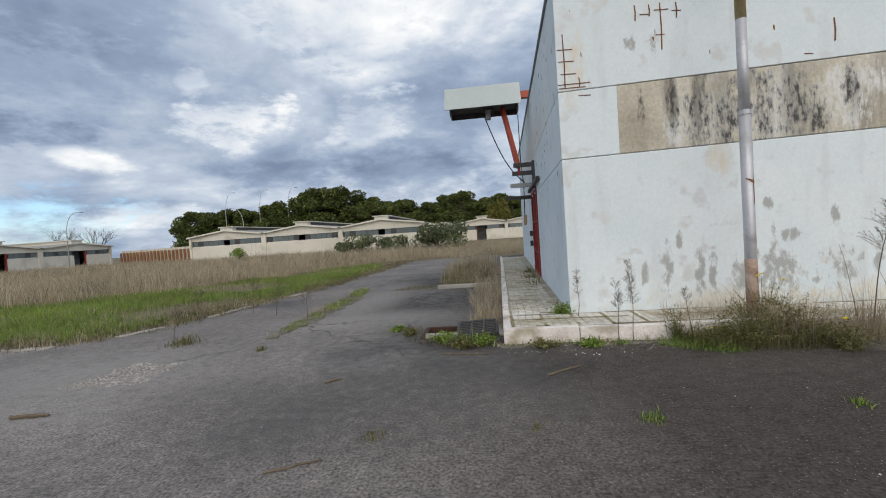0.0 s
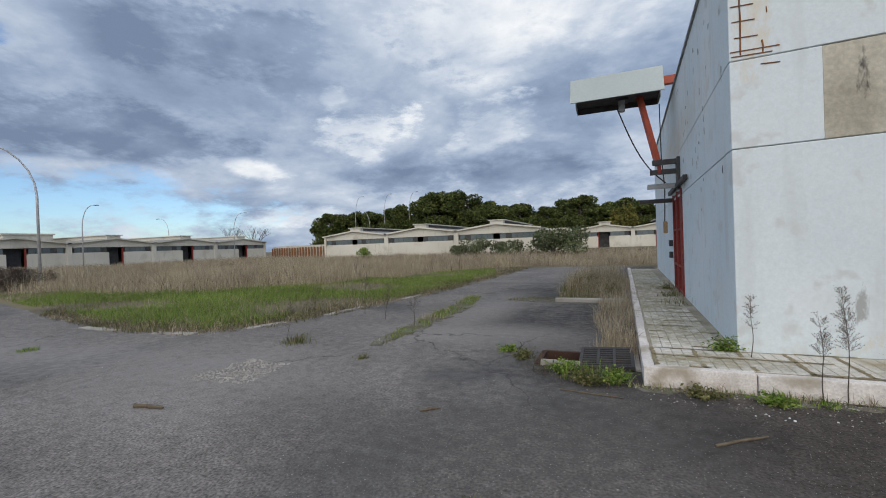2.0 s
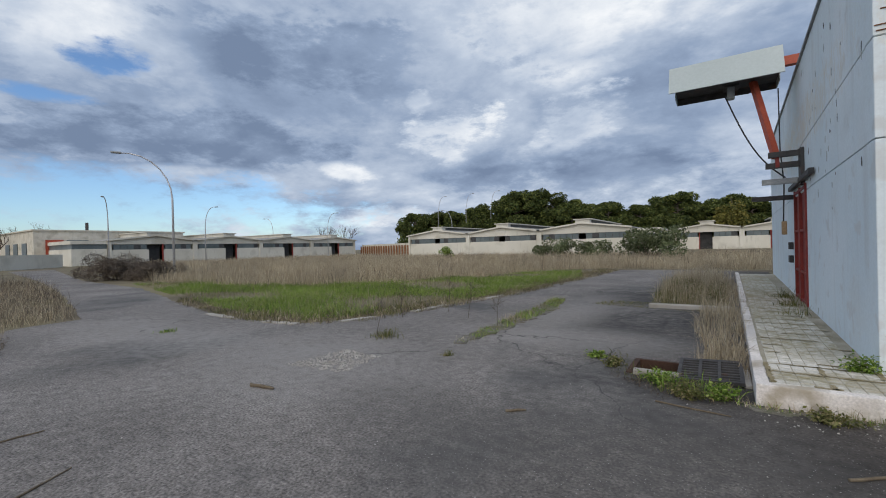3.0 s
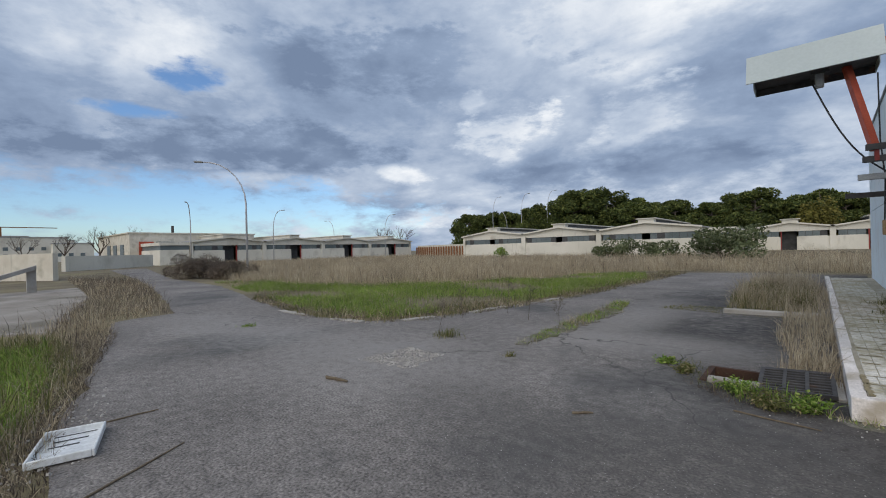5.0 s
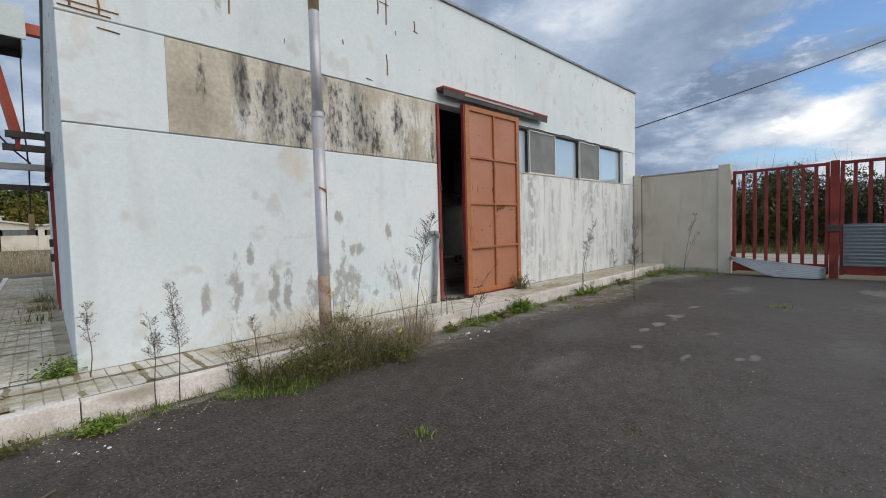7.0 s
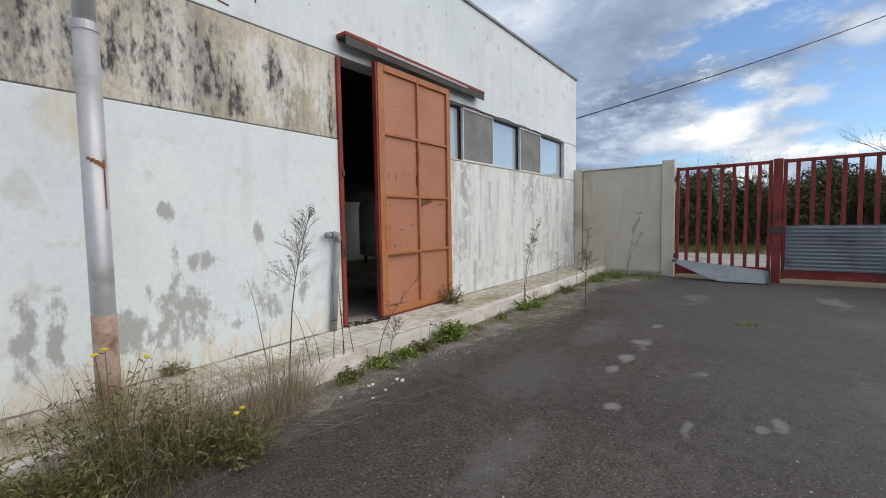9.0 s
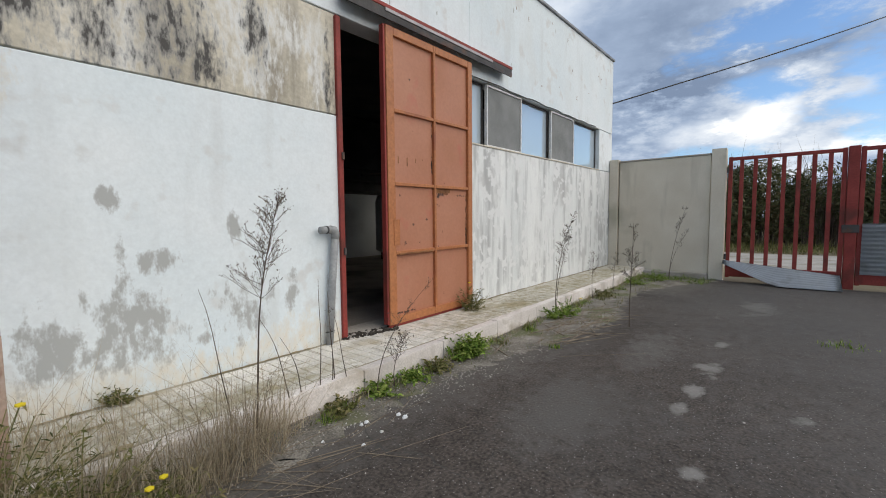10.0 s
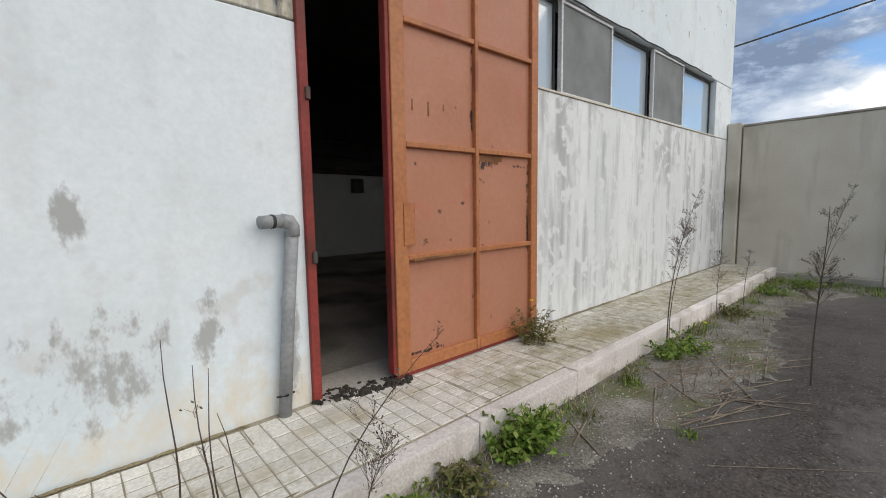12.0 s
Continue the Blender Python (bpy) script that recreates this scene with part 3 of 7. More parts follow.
def blades(rng, pts, h, w, lean=0.35, base_z=0.0):
    """Grass: one bent, tapered blade for each ground point."""
    n = len(pts)
    a, hh = rng.uniform(0, 2 * math.pi, n), h[0] + (h[1] - h[0]) * rng.beta(1.2, 2.6, n)
    x, y = pts[:, 0], pts[:, 1]
    lump = np.sin(x * 1.1 + 2 * np.sin(y * 0.7)) * np.cos(y * 0.9 + np.sin(x * 0.6)) + 0.8 * np.sin(x * 4.3 + 2 * np.sin(y * 3.1)) * np.sin(y * 5.2 + 1.5 * np.cos(x * 2.7))
    hh = hh * np.clip(0.85 + 0.36 * lump, 0.35, 1.5)
    ww, ln = rng.uniform(w[0], w[1], n), np.abs(rng.normal(0, lean, n)) * hh
    fallen = rng.random(n) < 0.14
    ln = np.where(fallen, hh * rng.uniform(0.8, 1.4, n), ln); hh = np.where(fallen, hh * 0.3, hh)
    b = rng.uniform(0, 2 * math.pi, n)
    zz = np.full(n, base_z) if np.isscalar(base_z) else base_z
    root = np.column_stack([pts[:, 0], pts[:, 1], zz])
    side = np.column_stack([np.cos(a), np.sin(a), np.zeros(n)]) * ww[:, None] / 2
    way = np.column_stack([np.cos(b), np.sin(b), np.zeros(n)])
    mid = root + way * (ln * 0.32)[:, None] + np.column_stack([np.zeros(n), np.zeros(n), hh * 0.66])
    tip = root + way * ln[:, None] + np.column_stack([np.zeros(n), np.zeros(n), hh])
    V = np.stack([root - side, root + side, mid + side * 0.75, mid - side * 0.75, tip], 1).reshape(-1, 3)
    i = np.arange(n) * 5
    F = [f for k in i.tolist() for f in ((k, k + 1, k + 2, k + 3), (k + 3, k + 2, k + 4))]
    return V.tolist(), F


def inside(poly, P):
    x, y = P[:, 0], P[:, 1]
    hit = np.zeros(len(P), bool)
    for (x0, y0), (x1, y1) in zip(poly, poly[1:] + poly[:1]):
        if y0 != y1:
            hit ^= ((y0 > y) != (y1 > y)) & (x < (x1 - x0) * (y - y0) / (y1 - y0) + x0)
    return hit


def scatter(rng, poly, n, clump=0.0):
    """n points in a polygon, drawn into clumps."""
    xs, ys = [p[0] for p in poly], [p[1] for p in poly]
    got = np.zeros((0, 2))
    while len(got) < n:
        P = np.column_stack([rng.uniform(min(xs), max(xs), n), rng.uniform(min(ys), max(ys), n)])
        if clump:
            c = P[rng.integers(0, max(1, n // 14), n)]
            P = c + rng.normal(0, clump, (n, 2))
        got = np.vstack([got, P[inside(poly, P)]])
    return got[:n]


def grass(name, label, poly, n, h, w, material, seed, clump=0.0, lean=0.35, category="grass", kind="stuff", keep=None):
    rng = np.random.default_rng(seed)
    P = scatter(rng, poly, n, clump)
    if keep is not None:
        P = P[keep(P)]
    V, F = blades(rng, P, h, w, lean, -0.015)
    return tagged(new(name, mesh_from(name, V, F, material)), label, category, kind=kind)


def tuft(name, label, x, y, z, r, n, h, material, seed, flowers=0, lean=0.6, w=(0.004, 0.012)):
    """A clump of weeds: blades, and stems with flower heads where it has them."""
    rng = np.random.default_rng(seed)
    t = thing(name, label, "weeds", (x, y, z))
    P = rng.normal(0, r * 0.5, (n, 2))
    V, F = blades(rng, P, h, w, lean, -0.01)
    blade_ob = new("foliage", mesh_from("foliage", V, F, material)); blade_ob.parent = t; blade_ob["kind"] = "stuff"
    for k in range(flowers):
        bm = bmesh.new()
        a, d = rng.uniform(0, 6.28), rng.uniform(0.2, 1.0) * r
        hx, hy, hz = d * math.cos(a), d * math.sin(a), rng.uniform(0.7, 1.1) * h[1]
        tube(bm, [(hx * 0.5, hy * 0.5, 0), (hx, hy, hz)], 0.002, 4)
        part("flower_stem", bm, material, t)
        bm = bmesh.new()
        bmesh.ops.create_icosphere(bm, subdivisions=1, radius=0.02, matrix=Matrix.Translation((hx, hy, hz)) @ Matrix.Diagonal((1, 1, 0.5, 1)))
        part("flower_head", bm, YELLOW, t, "yellow flower head")
    return t


def weed(name, label, x, y, z, h, seed, spread=0.5, twigs=14, r=0.006, lean=(0, 0), bushy=0.5, group="dry weeds by the kerb"):
    """A dead upright weed: one bowed stem and forking side twigs."""
    rng = random.Random(seed)
    t = thing(name, label, "weed", (x, y, z), group=group)
    def at(s):
        return Vector((lean[0] * s * s, lean[1] * s * s, h * s)) + Vector((0.012 * math.sin(7 * s + seed), 0.012 * math.cos(5 * s + seed), 0))
    part("stem", tube(bmesh.new(), [at(i / 8) for i in range(9)], [r * (1 - 0.75 * i / 8) for i in range(9)], 5), TWIG, t)
    bm = bmesh.new()
    for k in range(twigs):
        s = bushy + (0.97 - bushy) * rng.random()
        p = at(s)
        a, el, ln = rng.uniform(0, 6.28), rng.uniform(0.35, 1.25), spread * h * (1.05 - s) * rng.uniform(0.35, 0.8) + 0.03
        d = Vector((math.cos(a) * math.cos(el), math.sin(a) * math.cos(el), math.sin(el)))
        q = p + d * ln
        tube(bm, [p, p + d * ln * 0.5 + Vector((0, 0, -0.01)), q], [r * 0.3, r * 0.22, r * 0.14], 3, False)
        for j in range(6):
            f = rng.uniform(0.35, 1.0)
            b = rng.uniform(0, 6.28)
            d2 = (d + Vector((math.cos(b), math.sin(b), 0.3)) * 0.7).normalized()
            e = p + d * ln * f + d2 * (ln * 0.3 + 0.02)
            tube(bm, [p + d * ln * f, e], [r * 0.18, r * 0.1], 3, False)
            for _ in range(2 if h > 1 else 1):
                c = e + Vector((rng.uniform(-1, 1), rng.uniform(-1, 1), rng.uniform(-0.6, 1))) * 0.012
                u = Vector((rng.uniform(-1, 1), rng.uniform(-1, 1), rng.uniform(-1, 1))) * 0.0065
                w = u.cross(Vector((rng.uniform(-1, 1), rng.uniform(-1, 1), 0.5))).normalized() * 0.004
                bm.faces.new([bm.verts.new(c + k) for k in (u, w, -u, -w)])
    if twigs:
        part("branching", bm, TWIG, t)["kind"] = "stuff"
    return t


def leafy_clump(name, label, x, y, z, r, h, stems, material, seed, leaf=(0.03, 0.008), flowers=0, group=""):
    """Weeds of many bowed stems, each set with small leaves."""
    rng = random.Random(seed)
    t = thing(name, label, "weeds", (x, y, z), group=group)
    V, F, heads = [], [], []
    for k in range(stems):
        a, d = rng.uniform(0, 6.28), r * rng.random() ** 0.6
        root = Vector((0.5 * d * math.cos(a), 0.5 * d * math.sin(a), -0.01))
        ht = h * rng.uniform(0.35, 1.0) * (1.1 - 0.5 * d / r)
        out = Vector((math.cos(a), math.sin(a), 0)) * d * rng.uniform(0.5, 1.3)
        def at(f):
            return root + out * f * f + Vector((0, 0, ht * f * (1.25 - 0.25 * f)))
        side = Vector((-math.sin(a + 1), math.cos(a + 1), 0)) * 0.0022
        for i in range(4):
            p, q = at(i / 4), at((i + 1) / 4)
            b = len(V); V += [p - side, p + side, q + side * 0.8, q - side * 0.8]; F.append((b, b + 1, b + 2, b + 3))
        for i in range(rng.randint(9, 16)):
            p = at(rng.uniform(0.1, 1.0))
            u = Vector((rng.uniform(-1, 1), rng.uniform(-1, 1), rng.uniform(-0.3, 0.9))).normalized()
            w = u.cross(Vector((rng.uniform(-1, 1), rng.uniform(-1, 1), 1))).normalized()
            ln, wd = leaf[0] * rng.uniform(0.5, 1.2), leaf[1] * rng.uniform(0.6, 1.2)
            b = len(V); V += [p, p + u * ln * 0.5 + w * wd, p + u * ln - Vector((0, 0, ln * 0.2)), p + u * ln * 0.5 - w * wd]; F.append((b, b + 1, b + 2, b + 3))
        heads.append(at(1.0))
    o = new("foliage", mesh_from("foliage", [tuple(v) for v in V], F, material)); o.parent = t; o["kind"] = "stuff"
    for p in sorted(heads, key=lambda v: -v.z)[:flowers]:
        bm = bmesh.new()
        bmesh.ops.create_icosphere(bm, subdivisions=1, radius=0.019, matrix=Matrix.Translation(p) @ Matrix.Diagonal((1, 1, 0.5, 1)))
        part("flower_head", bm, YELLOW, t, "yellow flower head")
    return t


def cards(rng, centres, radii, n, size, flat=0.6):
    """Leaf clumps: small folded quads spread over the outer part of several lobes."""
    c = rng.integers(0, len(centres), n)
    d = rng.normal(0, 1, (n, 3)); d /= np.linalg.norm(d, axis=1)[:, None]
    rad = rng.uniform(0.45, 1.05, n) ** 0.6
    P = np.array(centres)[c] + d * np.array(radii)[c] * rad[:, None]
    u = rng.normal(0, 1, (n, 3)); u /= np.linalg.norm(u, axis=1)[:, None]
    v = np.cross(u, rng.normal(0, 1, (n, 3))); v /= np.linalg.norm(v, axis=1)[:, None]
    s = rng.uniform(size[0], size[1], n)[:, None]
    u, v = u * s, v * s * flat
    V = np.stack([P - u, P - v, P + u, P + v], 1).reshape(-1, 3)
    i = np.arange(n) * 4
    return V.tolist(), [(k, k + 1, k + 2, k + 3) for k in i.tolist()]


def limb(rng, bm, p, d, ln, r, depth, sides=5):
    """A forking limb; tips thin out."""
    q = p + d * ln * 0.5 + Vector((rng.uniform(-1, 1), rng.uniform(-1, 1), 0)) * ln * 0.06
    e = p + d * ln
    tube(bm, [p, q, e], [r, r * 0.8, r * 0.55], sides if depth > 1 else 3, False)
    if depth > 0:
        for k in range(rng.choice((2, 3, 3))):
            a = Vector((rng.uniform(-1, 1), rng.uniform(-1, 1), rng.uniform(0.0, 0.9)))
            limb(rng, bm, p + d * ln * rng.uniform(0.55, 1), (d + a * 0.75).normalized(), ln * rng.uniform(0.5, 0.78), r * 0.5, depth - 1, sides)


# ---- ground ----
def edge_jitter(poly, step=0.35, amp=0.06, seed=3):
    rng, out = random.Random(seed), []
    for (x0, y0), (x1, y1) in zip(poly, poly[1:] + poly[:1]):
        ln = math.hypot(x1 - x0, y1 - y0)
        k = 1 if ln > 14 else max(1, int(ln / step))
        for i in range(k):
            f = i / k
            j = amp if i else amp * 0.3
            out.append((x0 + (x1 - x0) * f + rng.uniform(-j, j), y0 + (y1 - y0) * f + rng.uniform(-j, j)))
    return out


bm = bmesh.new()
PIT = (-1.30, -0.27, 5.56, 6.14)
gx, gy = (-900, PIT[0], PIT[1], 900), (-900, PIT[2], PIT[3], 900)
vs = [[bm.verts.new((x, y, -0.02)) for x in gx] for y in gy]
for a in range(3):
    for c in range(3):
        if (a, c) != (1, 1):
            bm.faces.new((vs[a][c], vs[a][c + 1], vs[a + 1][c + 1], vs[a + 1][c]))
tagged(obj("ground", bm, SOIL), "earth ground with weeds around the yard", "ground", kind="structure")

FIELD_EDGE = [(-31, 9.2), (-21, 8.3), (-13.9, 6.6), (-9.6, 5.7), (-7.4, 5.8), (-6.5, 6.9), (-6.05, 9.0), (-5.5, 12.1), (-5.1, 18.9), (-5.0, 23.9)]
LEFT_EDGE = [(-3.2, -3.5), (-3.72, 0.76), (-4.95, 0.97), (-7.25, 1.54), (-12.04, 2.7), (-12.4, 4.0), (-20, 5.6), (-31, 7.6)]
yard = [(-3.0, -26), (13.2, -26), (13.2, 6.0), (0.5, 6.0), (0.5, PIT[2]), (PIT[0], PIT[2]), (PIT[0], PIT[3]), (0.5, PIT[3]), (0.7, 16.0), (1.4, 23.7), (-2.0, 24.2)] + FIELD_EDGE[::-1] + [(-60, 15.0), (-60, 11.5)] + LEFT_EDGE[::-1]
tagged(obj("road", plate(edge_jitter(yard), -0.12, 0.0), ASPHALT), "cracked grey asphalt yard with pale worn patches and a painted-in sheen", "asphalt", kind="structure")
tagged(obj("pavement", plate(edge_jitter([(-26, 0.3), (-12.6, 0.2), (-11.5, 1.6), (-19.5, 3.4), (-27, 4.2)], 0.5, 0.08), -0.1, 0.015), mat("stained_pad", ((0.3, (0.24, 0.21, 0.175)), (0.7, (0.36, 0.325, 0.285))), 0.9, 9, (0.85, 0.97), 0.4, 50, (0.17, 0.15, 0.115), 0.5, 0.5, 0.66)), "stained pale concrete pad among weeds", "pavement", kind="structure")
# crumbled pale edging in short lengths
for k, (x0, y0, x1, y1) in enumerate(((-10.4, 5.75, -9.2, 5.62), (-8.2, 5.72, -7.3, 5.78), (-6.75, 6.4, -6.45, 7.1), (-6.2, 8.0, -6.0, 9.2), (-5.75, 10.6, -5.6, 11.6))):
    dx, dy = (x1 - x0), (y1 - y0)
    n = math.hypot(dx, dy); px, py = -dy / n * 0.11, dx / n * 0.11
    tagged(obj("verge", plate(edge_jitter([(x0 - px, y0 - py), (x1 - px * 0.4, y1 - py * 0.4), (x1 + px, y1 + py), (x0 + px * 0.5, y0 + py * 0.5)], 0.12, 0.04, 9 + k), -0.05, 0.015), CONCRETE), "crumbled pale concrete edging along the grass", "verge", kind="structure")


# ---- main building ----
X0, YF, XR, SLAB = 0.73, 5.94, 13.58, 0.18


def hz(x, z):
    """Courses rise gently towards the far end of the front."""
    return z + 0.0078 * (x - X0) * max(0.0, z - SLAB)


def sx(y):
    """The side wall's outer face."""
    return X0 + 0.033 * (y - YF)


def panel(bm, x0, x1, z0, z1, y0=YF, y1=YF + 0.25):
    hexa(bm, [(x0, y0, hz(x0, z0)), (x1, y0, hz(x1, z0)), (x1, y1, hz(x1, z0)), (x0, y1, hz(x0, z0)),
              (x0, y0, hz(x0, z1)), (x1, y0, hz(x1, z1)), (x1, y1, hz(x1, z1)), (x0, y1, hz(x0, z1))])


J1, J2, TOP, DX0, DX1, WX0, WX1, WT = 2.30, 3.215, 4.78, 5.15, 7.1, 7.36, 12.64, 3.165
wall = thing("wall_front", "white painted panel wall with stains and peeling bands", "wall", kind="structure")


def wall_panel(name, x0, x1, z0, z1, m=WALL, y0=YF, lab=""):
    bm = bmesh.new()
    panel(bm, x0, x1, z0, z1, y0)
    soft(bm, 0.005)
    return part(name, bm, m, wall, lab)


g = 0.006
wall_panel("panel", X0, DX0, 0.0, J1 - g)
wall_panel("panel", X0, 1.5, J1 + g, J2 - g)
wall_panel("peeled_band", 1.5, DX0, J1 + g, J2 - g, PEEL, YF + 0.005, "bare plaster band streaked with black mould")
wall_panel("panel", X0, WX0, J2 + g, TOP)
wall_panel("panel", WX0, XR, WT + g, TOP)
wall_panel("panel", DX1, WX0, 0.0, J2 - g)
wall_panel("panel", WX0, XR, 0.0, J1 - g, WALL_STREAKED)
wall_panel("panel", WX1, XR, J1 + g, WT - g)
bm = bmesh.new(); panel(bm, X0 + 0.02, DX0 - 0.02, 0, TOP - 0.02, YF + 0.03, YF + 0.22); part("joint_backing", bm, GREYSTAIN, wall)
bm = bmesh.new(); panel(bm, WX1 + 0.02, XR - 0.02, 0, TOP - 0.02, YF + 0.03, YF + 0.22); part("joint_backing", bm, GREYSTAIN, wall)


def side_panel(bm, y0, y1, z0, z1, off=0.0, thick=0.25):
    hexa(bm, [(sx(y0) + off, y0, z0), (sx(y0) + off + thick, y0, z0), (sx(y1) + off + thick, y1, z0), (sx(y1) + off, y1, z0),
              (sx(y0) + off, y0, z1), (sx(y0) + off + thick, y0, z1), (sx(y1) + off + thick, y1, z1), (sx(y1) + off, y1, z1)])


side = thing("wall_side", "pale blue-white panel side wall with small chips", "wall", kind="structure")
YB, SD0, SD1 = 19.5, 10.5, 12.3
for y0, y1, z0, z1 in ((YF + 0.25, SD0, 0, J1 - g), (SD1, YB, 0, J1 - g), (YF + 0.25, YB, J1 + g, J2 - g), (YF + 0.25, YB, J2 + g, TOP)):
    bm = bmesh.new(); side_panel(bm, y0, y1, z0, z1); part("panel", soft(bm, 0.005), WALL, side)
bm = bmesh.new(); side_panel(bm, YF + 0.25, SD0 - 0.02, 0, TOP - 0.02, 0.03, 0.19); side_panel(bm, SD1 + 0.02, YB - 0.02, 0, TOP - 0.02, 0.03, 0.19); part("joint_backing", bm, GREYSTAIN, side)
tagged(obj("wall_back", boxes((sx(YB), XR, YB, YB + 0.25, 0, TOP)), WALL), "white rear wall of the workshop", "wall", kind="structure")
FW0, FW1, FZ0, FZ1 = 8.0, 12.6, 1.75, 3.0
tagged(obj("wall_far_side", boxes((XR - 0.25, XR, YF + 0.25, FW0, 0, TOP), (XR - 0.25, XR, FW1, YB, 0, TOP), (XR - 0.25, XR, FW0, FW1, 0, FZ0), (XR - 0.25, XR, FW0, FW1, FZ1, TOP)), WALL), "white far side wall of the workshop", "wall", kind="structure")
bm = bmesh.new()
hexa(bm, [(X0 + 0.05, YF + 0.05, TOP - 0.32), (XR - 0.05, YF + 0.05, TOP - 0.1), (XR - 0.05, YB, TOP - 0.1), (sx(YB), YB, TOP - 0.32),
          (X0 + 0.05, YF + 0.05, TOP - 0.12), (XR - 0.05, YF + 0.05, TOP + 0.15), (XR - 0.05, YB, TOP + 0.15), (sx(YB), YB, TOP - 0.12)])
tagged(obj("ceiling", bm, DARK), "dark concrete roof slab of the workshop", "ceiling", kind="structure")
tagged(obj("floor", boxes((X0 + 0.2, XR - 0.2, YF + 0.02, YB, 0.0, SLAB - 0.01)), mat("dusty_floor", ((0.3, (0.22, 0.2, 0.175)), (0.7, (0.34, 0.315, 0.28))), 1.2, 8, (0.8, 0.95), 0.3, 40, (0.08, 0.075, 0.065), 0.8, 0.5, 0.65)), "dusty concrete workshop floor", "floor", kind="structure")
tagged(obj("partition_wall", boxes((2.0, XR - 0.3, 13.2, 13.35, SLAB - 0.01, 4.6)), INNER), "pale blue inner partition wall", "wall", kind="structure")
# above 2.2 m the partition is faced in the dark interior colour
tagged(obj("partition_upper", boxes((2.0, XR - 0.3, 13.16, 13.199, 2.2, 4.6)), DARK), "dark upper part of the partition", "wall", kind="structure")
for z in (2.28, 2.6, 3.0):
    tagged(obj("wall_pipe", pipe([(2.2, 13.12, z), (13, 13.12, z)], 0.045, 8), DARK_IRON), "dark pipe fixed along the partition", "pipe", group="pipes along the partition")
tagged(obj("switch_cabinet", soft(boxes((9.6, 9.9, 13.05, 13.199, 1.75, 2.1)), 0.01), DARK_IRON), "dark switch cabinet on the partition", "cabinet")
tank = thing("storage_tank", "pale grey round steel tank in the dark workshop", "tank", (11.75, 11.6, SLAB - 0.01))
part("shell", tube(bmesh.new(), [(0, 0, 0.25), (0, 0, 0.3), (0, 0, 1.75), (0, 0, 1.92), (0, 0, 2.0), (0, 0, 2.02)], [0.7, 0.78, 0.78, 0.72, 0.5, 0.1], 28), INNER, tank, smooth=True)
part("pipe", pipe([(0.1, 0, 2.0), (0.1, 0, 2.4), (-0.5, 0.2, 2.55), (-1.2, 0.4, 2.5)], 0.04, 8), DARK_IRON, tank)
for a in (0.6, 2.2, 3.8, 5.4):
    part("leg", pipe([(0.6 * math.cos(a), 0.6 * math.sin(a), 0), (0.6 * math.cos(a), 0.6 * math.sin(a), 0.3)], 0.05, 8), DARK_IRON, tank)
win2 = thing("window_2", "side window of the workshop, seen through the doorway", "window", kind="structure")
for k in range(4):
    a, b = FW0 + (FW1 - FW0) * k / 4, FW0 + (FW1 - FW0) * (k + 1) / 4
    bm = boxes((XR - 0.16, XR - 0.1, a + 0.002, a + 0.04, FZ0, FZ1), (XR - 0.16, XR - 0.1, b - 0.04, b - 0.002, FZ0, FZ1), (XR - 0.16, XR - 0.1, a + 0.041, b - 0.041, FZ0, FZ0 + 0.04), (XR - 0.16, XR - 0.1, a + 0.041, b - 0.041, FZ1 - 0.04, FZ1))
    fr = part("window_frame", bm, DARK_IRON, win2)
    p = part("pane", boxes((XR - 0.135, XR - 0.128, a + 0.041, b - 0.041, FZ0 + 0.04, FZ1 - 0.04)), GLASS, fr)
    p.visible_shadow = False
# coping along the roof edge
bm = bmesh.new(); panel(bm, X0 - 0.03, XR + 0.03, TOP, TOP + 0.045, YF - 0.035, YF + 0.3)
tagged(obj("trim_front", soft(bm, 0.004), mat("lead_grey_flashing", ((0.3, (0.2, 0.21, 0.22)), (0.7, (0.31, 0.32, 0.33))), 3, 6, (0.4, 0.6), 0.1, 30, metal=0.3)), "grey metal flashing along the roof edge", "trim", kind="structure")
bm = bmesh.new(); side_panel(bm, YF + 0.3, YB, TOP, TOP + 0.045, -0.035, 0.3)
tagged(obj("trim_side", soft(bm, 0.004), bpy.data.materials["lead_grey_flashing"]), "grey metal flashing along the roof edge", "trim", kind="structure")

# exposed reinforcement and chipped plaster on the front
REBAR = [(0.83, 3.27, 3.98, 0), (2.10, 3.60, 4.20, 0), (1.78, 4.02, 4.22, 0), (2.3, 3.98, 4.18, 0), (4.19, 4.10, 4.8, 0), (4.18, 3.42, 3.70, 0), (1.02, 3.25, 3.38, 0), (1.96, 4.05, 4.2, 0),
         (4.05, 4.2, 4.4, 0), (4.72, 4.15, 4.3, 0)]
HBAR = [(0.74, 1.16, 3.31), (0.75, 1.1, 3.26), (0.76, 0.96, 3.62), (0.75, 0.95, 3.78), (0.78, 0.98, 3.45), (2.02, 2.2, 4.12), (2.03, 2.14, 3.80), (4.08, 4.24, 4.38), (4.1, 4.26, 4.62), (1.84, 1.96, 4.09), (3.82, 3.92, 3.31), (2.24, 2.36, 4.08), (1.0, 1.16, 3.14), (4.7, 4.78, 4.16)]
for x, z0, z1, _ in REBAR:
    bm = bmesh.new(); tube(bm, [(x, YF - 0.003, hz(x, z0)), (x + 0.006, YF - 0.006, hz(x, (z0 + z1) / 2)), (x - 0.003, YF - 0.003, hz(x, z1))], 0.008, 5); part("rebar", bm, RUST, wall, "rusty reinforcing bar")
